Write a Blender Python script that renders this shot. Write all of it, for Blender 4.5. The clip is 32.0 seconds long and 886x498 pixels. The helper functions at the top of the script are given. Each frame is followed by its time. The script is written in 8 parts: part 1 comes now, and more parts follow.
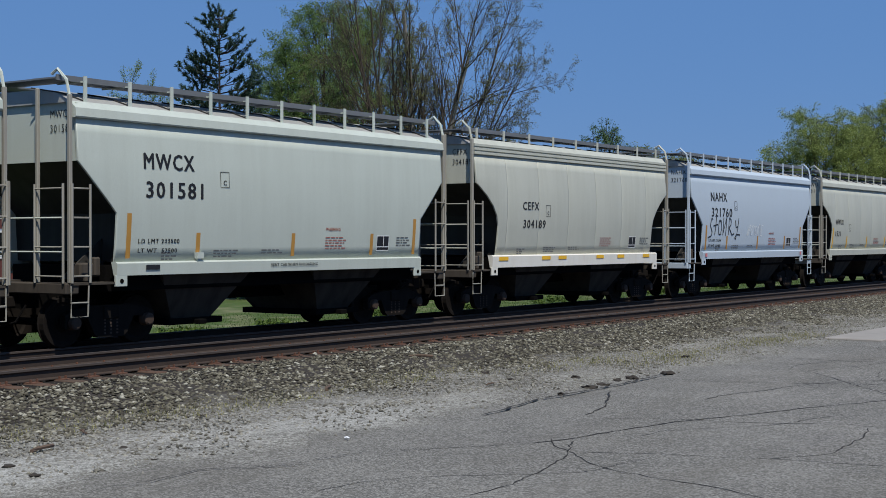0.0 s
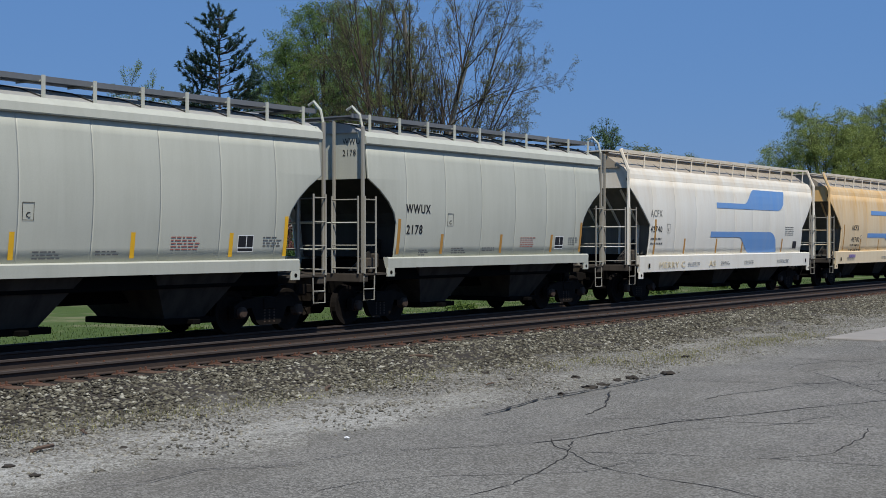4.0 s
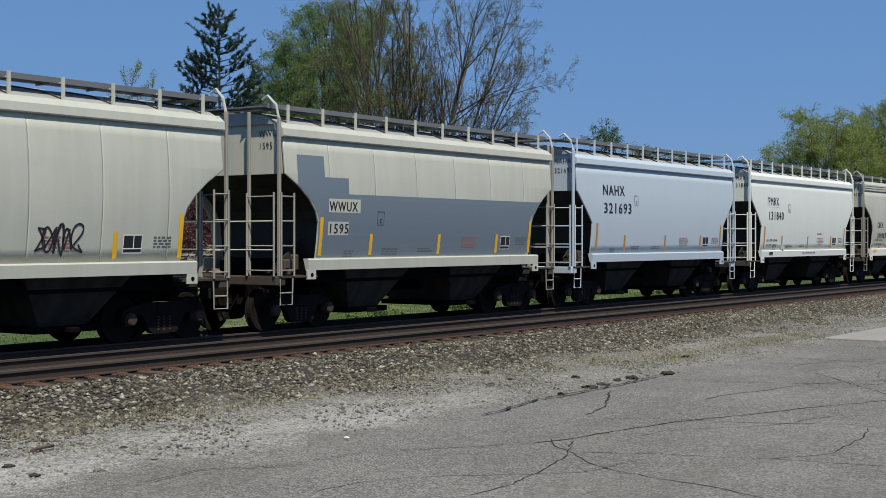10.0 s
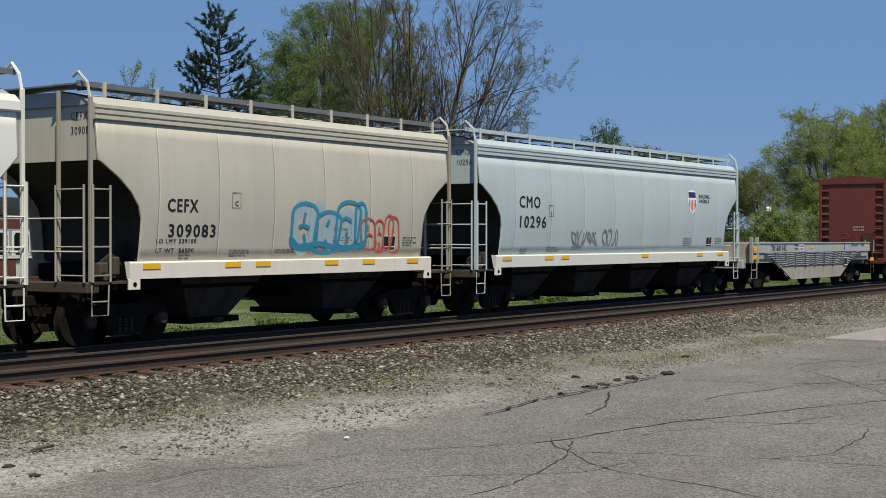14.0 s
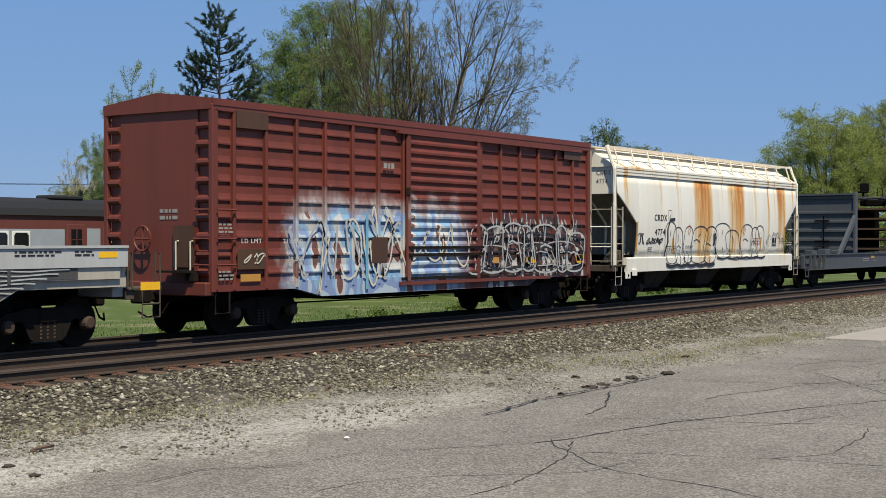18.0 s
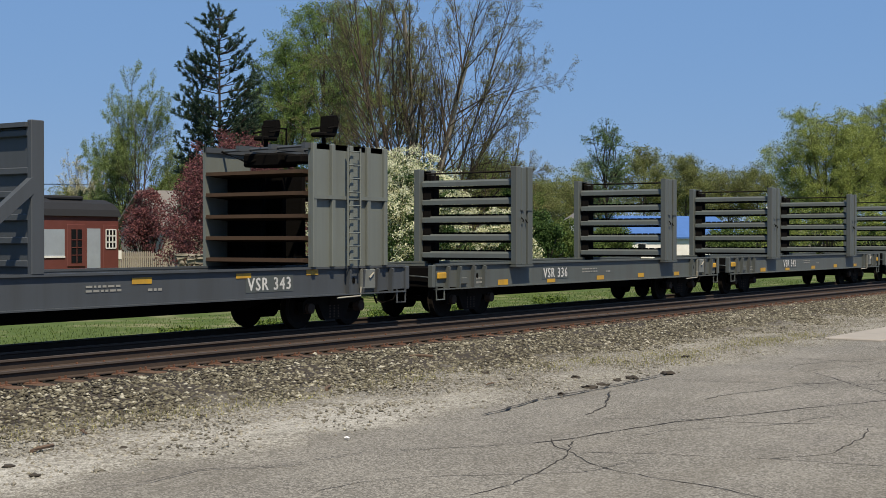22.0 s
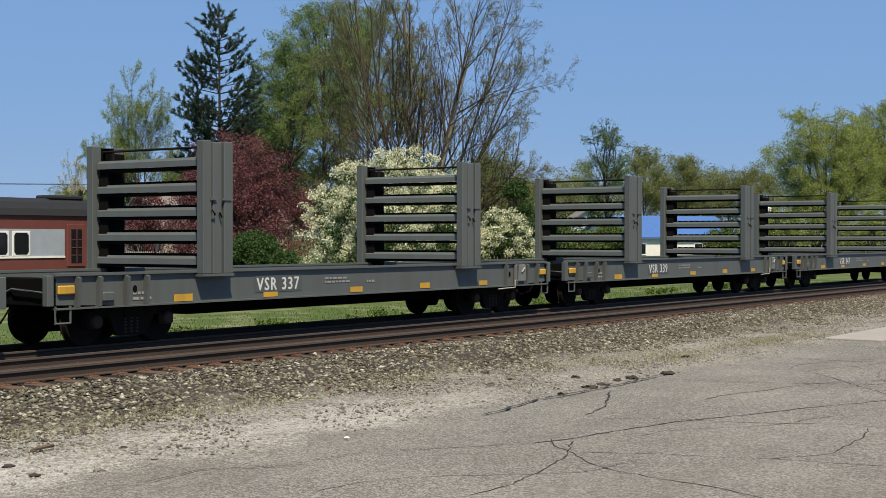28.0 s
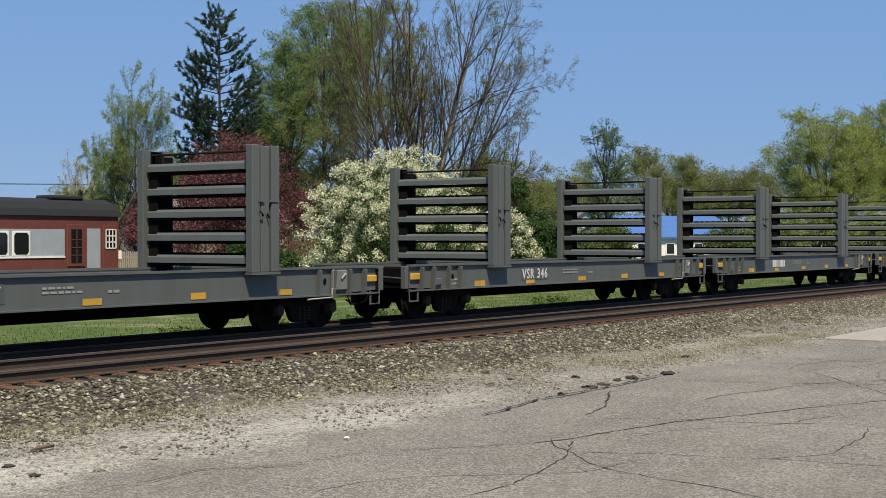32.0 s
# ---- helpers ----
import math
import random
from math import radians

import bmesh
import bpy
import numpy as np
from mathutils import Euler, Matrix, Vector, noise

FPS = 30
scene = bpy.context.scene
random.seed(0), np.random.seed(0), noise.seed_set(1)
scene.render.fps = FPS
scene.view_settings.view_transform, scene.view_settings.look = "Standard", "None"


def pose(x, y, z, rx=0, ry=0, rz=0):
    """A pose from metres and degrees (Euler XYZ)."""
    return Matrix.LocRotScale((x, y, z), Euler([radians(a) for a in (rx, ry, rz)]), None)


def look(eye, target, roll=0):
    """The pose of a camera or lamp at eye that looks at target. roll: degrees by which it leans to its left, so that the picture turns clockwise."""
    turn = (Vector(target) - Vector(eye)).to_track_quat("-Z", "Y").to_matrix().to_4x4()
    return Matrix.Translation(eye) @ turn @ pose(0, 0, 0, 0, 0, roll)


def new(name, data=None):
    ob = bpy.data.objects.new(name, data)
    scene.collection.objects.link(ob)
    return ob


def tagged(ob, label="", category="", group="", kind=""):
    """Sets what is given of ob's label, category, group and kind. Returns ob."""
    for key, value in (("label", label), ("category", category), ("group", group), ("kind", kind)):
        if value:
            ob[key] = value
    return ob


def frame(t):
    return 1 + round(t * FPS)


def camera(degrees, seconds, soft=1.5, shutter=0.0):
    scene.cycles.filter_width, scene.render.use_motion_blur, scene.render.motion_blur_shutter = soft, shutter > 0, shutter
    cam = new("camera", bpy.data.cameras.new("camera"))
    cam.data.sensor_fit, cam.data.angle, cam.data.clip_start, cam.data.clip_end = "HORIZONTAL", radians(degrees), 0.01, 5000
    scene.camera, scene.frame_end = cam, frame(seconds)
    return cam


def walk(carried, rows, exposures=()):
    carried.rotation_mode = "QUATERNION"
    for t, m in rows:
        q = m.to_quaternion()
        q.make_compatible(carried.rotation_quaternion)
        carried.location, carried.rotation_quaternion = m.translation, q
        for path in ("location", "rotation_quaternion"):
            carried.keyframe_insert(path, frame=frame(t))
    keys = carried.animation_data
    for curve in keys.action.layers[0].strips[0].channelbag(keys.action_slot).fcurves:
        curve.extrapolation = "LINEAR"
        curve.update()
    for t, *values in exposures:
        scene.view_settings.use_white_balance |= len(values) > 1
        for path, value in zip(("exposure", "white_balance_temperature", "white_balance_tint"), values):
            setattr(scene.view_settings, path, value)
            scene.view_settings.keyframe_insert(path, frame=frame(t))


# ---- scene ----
# ---- camera ----
EYE = (0.0, 0.0, 1.97)
THETA = radians(34.33)
FWD = Vector((math.cos(THETA), math.sin(THETA), 0))
RIGHT = Vector((math.sin(THETA), -math.cos(THETA), 0))
cam = camera(35.4, 32.0, soft=0.85)
AIM = Vector(EYE) + FWD * 100 + Vector((0, 0, -0.69))
walk(cam, [(0.0, look(EYE, AIM)), (32.0, look(EYE, AIM))],
     exposures=[(0.0, -0.25, 6150, 9), (3.5, -0.25, 6200, 9), (6.0, 0.04, 6650, 9), (7.0, -0.05, 6600, 9), (9.0, -0.08, 6500, 7), (11.0, -0.08, 6700, 8), (13.0, -0.06, 7100, 9), (14.5, -0.06, 7100, 9), (16.6, -0.06, 7100, 9), (17.7, 0.18, 7300, 9), (19.0, 0.32, 7350, 9), (20.0, 0.3, 7350, 9), (21.0, 0.12, 7400, 9), (23.0, 0.33, 7450, 9), (32.0, 0.34, 7450, 9)])

# ---- light ----
SUN = Vector((-0.32, -0.42, 0.85)).normalized()
world = bpy.data.worlds.new("world")
scene.world = world
world.use_nodes = True
wn = world.node_tree
sky = wn.nodes.new("ShaderNodeTexSky")
sky.sky_type = "NISHITA"
sky.sun_disc = False
sky.sun_elevation = math.asin(SUN.z)
sky.sun_rotation = math.atan2(SUN.x, SUN.y)
sky.air_density, sky.dust_density, sky.ozone_density = 1.0, 0.1, 1.5
sky.altitude = 400
bg = wn.nodes["Background"]
bg.inputs[1].default_value = 0.06
# a clear, even blue over the graded sky
clear = wn.nodes.new("ShaderNodeMix")
clear.data_type = "RGBA"
clear.inputs[0].default_value = 0.78
clear.inputs[7].default_value = (2.2, 4.95, 10.9, 1)
wn.links.new(sky.outputs[0], clear.inputs[6])
wn.links.new(clear.outputs[2], bg.inputs[0])
sun = new("sun", bpy.data.lights.new("sun", "SUN"))
sun.data.energy, sun.data.angle, sun.data.color = 5.0, radians(0.5), (1.0, 0.925, 0.81)
sun.matrix_world = look(SUN * 50, (0, 0, 0))


# ---- materials ----
class Net:
    """A small builder for node materials."""

    def __init__(self, name):
        self.mat = bpy.data.materials.new(name)
        self.mat.use_nodes = True
        self.t = self.mat.node_tree
        self.b = self.t.nodes["Principled BSDF"]
        self.co = self.t.nodes.new("ShaderNodeTexCoord")

    def put(self, socket, value):
        if isinstance(value, bpy.types.NodeSocket):
            self.t.links.new(value, socket)
        else:
            socket.default_value = value

    def coords(self, scale=(1, 1, 1), world_space=False):
        m = self.t.nodes.new("ShaderNodeMapping")
        m.inputs["Scale"].default_value = scale
        if world_space:
            g = self.t.nodes.new("ShaderNodeNewGeometry")
            self.t.links.new(g.outputs["Position"], m.inputs[0])
        else:
            self.t.links.new(self.co.outputs["Object"], m.inputs[0])
        return m.outputs[0]

    def noise(self, size, scale=(1, 1, 1), detail=4, rough=0.6, ws=False):
        n = self.t.nodes.new("ShaderNodeTexNoise")
        n.inputs["Scale"].default_value = 1.0 / size
        n.inputs["Detail"].default_value = detail
        n.inputs["Roughness"].default_value = rough
        self.t.links.new(self.coords(scale, ws), n.inputs["Vector"])
        return n.outputs["Fac"]

    def voronoi(self, size, scale=(1, 1, 1), feature="F1", out="Distance", ws=False, rnd=1.0):
        n = self.t.nodes.new("ShaderNodeTexVoronoi")
        n.feature = feature
        n.inputs["Scale"].default_value = 1.0 / size
        n.inputs["Randomness"].default_value = rnd
        self.t.links.new(self.coords(scale, ws), n.inputs["Vector"])
        return n.outputs[out]

    def ramp(self, fac, stops):
        r = self.t.nodes.new("ShaderNodeValToRGB")
        e = r.color_ramp.elements
        while len(e) < len(stops):
            e.new(0.5)
        for k, (p, c) in enumerate(stops):
            e[k].position = p
            e[k].color = (c, c, c, 1) if isinstance(c, (int, float)) else (*c, 1)
        self.put(r.inputs[0], fac)
        return r.outputs[0]

    def mix(self, fac, a, b, mode="MIX"):
        m = self.t.nodes.new("ShaderNodeMix")
        m.data_type, m.blend_type = "RGBA", mode
        self.put(m.inputs[0], fac)
        for s, v in ((m.inputs[6], a), (m.inputs[7], b)):
            self.put(s, (*v, 1) if isinstance(v, tuple) and len(v) == 3 else v)
        return m.outputs[2]

    def random(self, island=False):
        if island:
            return self.t.nodes.new("ShaderNodeNewGeometry").outputs["Random Per Island"]
        return self.t.nodes.new("ShaderNodeObjectInfo").outputs["Random"]

    def axis(self, k):
        s = self.t.nodes.new("ShaderNodeSeparateXYZ")
        self.t.links.new(self.co.outputs["Object"], s.inputs[0])
        return s.outputs[k]

    def span(self, value, a, b):
        m = self.t.nodes.new("ShaderNodeMapRange")
        self.put(m.inputs[0], value)
        m.inputs[1].default_value, m.inputs[2].default_value = a, b
        return m.outputs[0]

    def calc(self, op, a, b=0.0, c=0.0):
        m = self.t.nodes.new("ShaderNodeMath")
        m.operation = op
        for s, v in zip(m.inputs, (a, b, c)):
            self.put(s, v)
        return m.outputs[0]

    def bump(self, height, strength=0.3, distance=0.02):
        n = self.t.nodes.new("ShaderNodeBump")
        n.inputs["Strength"].default_value, n.inputs["Distance"].default_value = strength, distance
        self.put(n.inputs["Height"], height)
        self.t.links.new(n.outputs[0], self.b.inputs["Normal"])

    def done(self, colour, rough=0.7, metal=0.0, spec=0.4):
        self.put(self.b.inputs["Base Color"], (*colour, 1) if isinstance(colour, tuple) else colour)
        self.put(self.b.inputs["Roughness"], rough)
        self.b.inputs["Metallic"].default_value = metal
        self.b.inputs["Specular IOR Level"].default_value = spec
        return self.mat


def paint(name, colour, dirt=(0.22, 0.19, 0.15), amount=0.35, rust=0.0, rough=0.5, spec=0.35, runs=(), wash=None):
    """Weathered railcar paint: broad patches, vertical run-off streaks, grime and rust specks."""
    n = Net(name)
    broad = n.ramp(n.noise(1.6, detail=5), [(0.3, 0.0), (0.75, 1.0)])
    streak = n.ramp(n.noise(0.35, (1, 1, 0.06), detail=5, rough=0.65), [(0.42, 0.0), (0.75, 1.0)])
    fac = n.t.nodes.new("ShaderNodeMath")
    fac.operation = "MULTIPLY"
    n.put(fac.inputs[0], n.mix(0.65, broad, streak))
    fac.inputs[1].default_value = amount
    c = n.mix(fac.outputs[0], colour, dirt)
    fine = n.noise(0.02, detail=2)
    c = n.mix(n.ramp(fine, [(0.35, 0.06), (0.65, 0.0)]), c, (0.05, 0.045, 0.04))
    if rust:
        r = n.ramp(n.noise(0.5, (1, 1, 0.12), detail=7, rough=0.72), [(0.62 - 0.22 * rust, 0.0), (0.78, min(1.0, 0.5 + rust))])
        rc = n.mix(n.noise(0.12), (0.42, 0.16, 0.04), (0.62, 0.33, 0.11))
        c = n.mix(r, c, rc)
    if wash:
        # rust wash that has run down from the roof seam in uneven tongues
        wc, z0, z1, wa = wash
        up = n.span(n.calc("MULTIPLY_ADD", n.noise(0.8, (1, 1, 0.25), detail=6), 3.2, n.calc("SUBTRACT", n.axis(2), 1.6)), z0, z1)
        tongue = n.ramp(n.noise(0.45, (1, 1, 0.1), detail=7, rough=0.7), [(0.32, 0.15), (0.62, 1.0)])
        c = n.mix(n.calc("MULTIPLY", n.calc("MULTIPLY", up, tongue), wa), c, n.mix(n.noise(0.3, (1, 1, 0.2)), wc, tuple(v * 1.25 for v in wc)))
    if runs:
        # single rust runs: (x, width, top, foot, strength)
        grain = n.calc("MULTIPLY", n.ramp(n.noise(0.075, (1, 1, 0.03), detail=6, rough=0.75), [(0.3, 0.2), (0.6, 1.0)]), n.ramp(n.noise(0.28, (1, 1, 0.06), detail=4), [(0.35, 0.3), (0.6, 1.0)]))
        edge = n.noise(0.3, (1, 1, 0.2), detail=4)
        x, z, total = n.axis(0), n.axis(2), None
        for rx, w, top, foot, s in runs:
            d = n.calc("ABSOLUTE", n.calc("MULTIPLY_ADD", n.calc("SUBTRACT", edge, 0.5), 0.16, n.calc("SUBTRACT", x, rx)))
            m = n.calc("MULTIPLY", n.span(d, w * 0.62, w * 0.34), n.calc("MULTIPLY", n.span(z, foot, top), s))
            m = n.calc("MULTIPLY", m, n.span(z, top + 0.01, top - 0.01))
            total = m if total is None else n.calc("MAXIMUM", total, m)
        total = n.calc("MULTIPLY", total, grain)
        c = n.mix(n.span(total, 0.02, 0.22), c, (0.60, 0.43, 0.20))
        c = n.mix(n.span(total, 0.15, 0.45), c, (0.47, 0.20, 0.045))
        c = n.mix(n.span(total, 0.5, 0.95), c, (0.22, 0.065, 0.018))
    n.bump(n.noise(0.9, detail=3), 0.08, 0.02)
    return n.done(c, rough, 0.0, spec)


M = {}
M["grey"] = paint("grey_paint", (0.53, 0.57, 0.50), (0.30, 0.31, 0.25), 0.3)
M["grey2"] = paint("old_grey_paint", (0.52, 0.525, 0.445), (0.27, 0.27, 0.20), 0.35)
M["white"] = paint("white_paint", (0.71, 0.735, 0.675), (0.47, 0.48, 0.42), 0.22)
M["pale_patch"] = paint("pale_repaint", (0.715, 0.73, 0.68), (0.6, 0.6, 0.54), 0.2)
M["faint"] = paint("faded_yellow_writing", (0.64, 0.52, 0.30), (0.72, 0.66, 0.52), 0.8)
M["grille"] = paint("dark_grille_paint", (0.085, 0.085, 0.085), (0.035, 0.032, 0.03), 0.7)
M["bluewhite"] = paint("blue_white_paint", (0.475, 0.545, 0.605), (0.36, 0.39, 0.41), 0.16)
M["cream"] = paint("cream_paint", (0.80, 0.775, 0.69), (0.50, 0.40, 0.24), 0.3, rust=0.05, wash=((0.52, 0.36, 0.16), 3.1, 4.6, 0.5))
M["orange"] = paint("rust_stained_paint", (0.78, 0.655, 0.45), (0.60, 0.43, 0.21), 0.45, rust=0.10, wash=((0.58, 0.335, 0.095), 1.3, 3.8, 0.95))
M["board"] = paint("galvanised_grating", (0.155, 0.165, 0.175), (0.10, 0.10, 0.095), 0.5)
M["roof_grey"] = paint("dusty_grey_roof_sheet", (0.38, 0.38, 0.36), (0.22, 0.21, 0.19), 0.6)
M["post"] = paint("grimy_pale_fittings", (0.36, 0.345, 0.29), (0.13, 0.105, 0.08), 0.75)
M["roof_tan"] = paint("dusty_tan_roof_paint", (0.40, 0.35, 0.27), (0.25, 0.18, 0.11), 0.6)
M["tan"] = paint("tan_grey_paint", (0.51, 0.50, 0.425), (0.30, 0.275, 0.20), 0.35)
M["pale_blue"] = paint("pale_blue_grey_paint", (0.45, 0.55, 0.57), (0.34, 0.39, 0.38), 0.35)
M["rusty_white"] = paint("rusty_white_paint", (0.72, 0.735, 0.69), (0.56, 0.49, 0.34), 0.45, rust=0.02, wash=((0.60, 0.46, 0.22), 3.5, 5.2, 0.4), runs=(
    (-1.31, 1.3, 3.92, 0.3, 1.0), (1.58, 1.36, 3.92, 0.9, 0.95), (5.92, 0.76, 3.92, 0.6, 0.95), (-7.0, 0.24, 4.3, 2.6, 0.6), (-6.2, 0.9, 4.22, 4.0, 0.7), (-4.55, 0.1, 3.92, 2.2, 0.45),
    (-3.3, 0.14, 4.5, 1.2, 0.35), (3.3, 0.22, 4.5, 0.6, 0.45), (4.6, 0.2, 4.5, 0.8, 0.6), (5.2, 0.08, 4.2, 2.4, 0.5), (7.15, 0.14, 4.3, 1.6, 0.5), (0.3, 0.1, 4.5, 2.6, 0.35)))
M["boxcar"] = paint("oxide_red_paint", (0.152, 0.036, 0.025), (0.065, 0.024, 0.018), 0.6)
M["boxcar_dark"] = paint("brown_replacement_plate", (0.060, 0.030, 0.018), (0.15, 0.085, 0.035), 0.35)
M["flat_grey"] = paint("dark_grey_paint", (0.088, 0.104, 0.100), (0.07, 0.062, 0.055), 0.6)
M["slate"] = paint("slate_grey_paint", (0.062, 0.072, 0.082), (0.04, 0.04, 0.038), 0.6)
M["gon"] = paint("silver_grey_paint", (0.42, 0.45, 0.455), (0.28, 0.27, 0.24), 0.5)
M["gon_dirty"] = paint("dusty_tan_grey_paint", (0.42, 0.40, 0.345), (0.2, 0.17, 0.12), 0.6, rust=0.05)
M["repaint_grey"] = paint("darker_repaint_grey", (0.072, 0.086, 0.085), (0.06, 0.055, 0.05), 0.5)
M["wall_grey"] = paint("grey_green_wall_paint", (0.145, 0.165, 0.152), (0.085, 0.085, 0.075), 0.5)
M["rack_rust"] = paint("rusty_brown_rack_steel", (0.055, 0.034, 0.022), (0.02, 0.015, 0.012), 0.7, rough=0.85, spec=0.1)
M["pale_fit"] = paint("dusty_pale_grey_steel", (0.16, 0.175, 0.165), (0.09, 0.085, 0.075), 0.5)
M["patch"] = paint("repainted_grey_patch", (0.15, 0.19, 0.23), (0.2, 0.22, 0.23), 0.25)
# car ends: grime and the shade of the recess in one dark colour
M["grime"] = paint("grime_and_shade_end_paint", (0.055, 0.052, 0.047), (0.02, 0.018, 0.016), 0.8, spec=0.1)
# near-black: grime, with the shade under the cars put into the colour
M["black"] = paint("grime_and_shade_black", (0.004, 0.0038, 0.0036), (0.008, 0.0065, 0.006), 0.5, rough=0.9, spec=0.04)
# running gear: brown grime, darkened further for the shade it sits in
M["frame"] = paint("brown_grime_shade_steel", (0.010, 0.0085, 0.0075), (0.030, 0.023, 0.017), 0.5, rough=0.85, spec=0.08)
M["sooty"] = paint("sooty_brown_fittings", (0.085, 0.072, 0.058), (0.02, 0.017, 0.014), 0.8, rough=0.85, spec=0.1)
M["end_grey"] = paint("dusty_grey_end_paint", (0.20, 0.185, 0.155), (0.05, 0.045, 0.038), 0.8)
M["spring"] = paint("rusty_spring_steel", (0.085, 0.058, 0.043), (0.025, 0.018, 0.014), 0.6, rough=0.8, spec=0.15)
# bay colour: grime, and the shade under the body darkened into it
M["bay"] = paint("grime_and_shade_bay_paint", (0.068, 0.058, 0.046), (0.010, 0.008, 0.007), 0.85, rough=0.8, spec=0.08)
M["rail_top"] = paint("worn_rail_steel", (0.070, 0.056, 0.047), (0.045, 0.029, 0.021), 0.5, rough=0.65, spec=0.25)
M["rail"] = paint("rusty_rail_web", (0.052, 0.036, 0.027), (0.025, 0.016, 0.012), 0.6, rough=0.85)
M["plate"] = paint("rusty_tie_plate", (0.15, 0.070, 0.040), (0.08, 0.04, 0.03), 0.6, rough=0.9)
M["text"] = Net("black_lettering").done((0.015, 0.015, 0.017), 0.6)
M["text_w"] = paint("worn_white_lettering", (0.62, 0.62, 0.60), (0.14, 0.145, 0.145), 0.55)
M["red_text"] = Net("red_lettering").done((0.36, 0.13, 0.10), 0.6)
M["print"] = Net("grey_stencil_ink").done((0.11, 0.11, 0.108), 0.7)
M["navy"] = Net("navy_lettering").done((0.02, 0.025, 0.12), 0.6)
M["yellow"] = paint("yellow_reflective_tape", (0.85, 0.48, 0.02), (0.4, 0.2, 0.03), 0.3)
M["old_yellow"] = paint("dirty_yellow_tape", (0.56, 0.31, 0.025), (0.16, 0.12, 0.06), 0.7)
M["amber"] = paint("aged_amber_tape", (0.50, 0.26, 0.05), (0.25, 0.13, 0.05), 0.4)
M["blue"] = paint("blue_stripe_paint", (0.13, 0.30, 0.62), (0.4, 0.42, 0.45), 0.35)
M["chalk"] = Net("faded_chalk_lettering").done((0.25, 0.25, 0.23), 0.8)
M["pink_dec"] = Net("faded_pink_sticker").done((0.60, 0.20, 0.20), 0.6)
M["faded_violet"] = Net("faded_violet_ink").done((0.22, 0.17, 0.38), 0.7)
M["white_dec"] = Net("white_sticker").done((0.78, 0.78, 0.76), 0.5)


def wood():
    n = Net("weathered_tie_wood")
    g = n.noise(0.08, (0.1, 1, 1), detail=6)
    c = n.mix(g, (0.035, 0.024, 0.017), (0.12, 0.09, 0.066))
    c = n.mix(n.ramp(n.random(), [(0, 0.0), (1, 0.5)]), c, (0.13, 0.07, 0.045))
    n.bump(g, 0.6, 0.01)
    return n.done(c, 0.9, 0, 0.2)


def stones(name, a, b, c3, island=True):
    n = Net(name)
    r = n.random(island)
    c = n.ramp(r, [(0.0, a), (0.45, b), (0.8, c3), (0.91, (0.24, 0.225, 0.17)), (1.0, (0.44, 0.42, 0.34))])
    c = n.mix(n.ramp(n.noise(0.01, ws=True), [(0.3, 0.35), (0.7, 0.0)]), c, (0.04, 0.035, 0.03))
    return n.done(c, 0.9, 0, 0.25)


M["wood"] = wood()
M["ballast"] = stones("ballast_stone", (0.042, 0.037, 0.026), (0.112, 0.101, 0.071), (0.20, 0.184, 0.132))
# track stone: oil stain, with the train's shade mixed into the colour
M["oil_shade"] = stones("oil_and_shade_stone", (0.008, 0.007, 0.006), (0.024, 0.019, 0.015), (0.05, 0.04, 0.03))
M["gravel"] = stones("pale_gravel", (0.115, 0.106, 0.083), (0.215, 0.20, 0.162), (0.335, 0.316, 0.262))


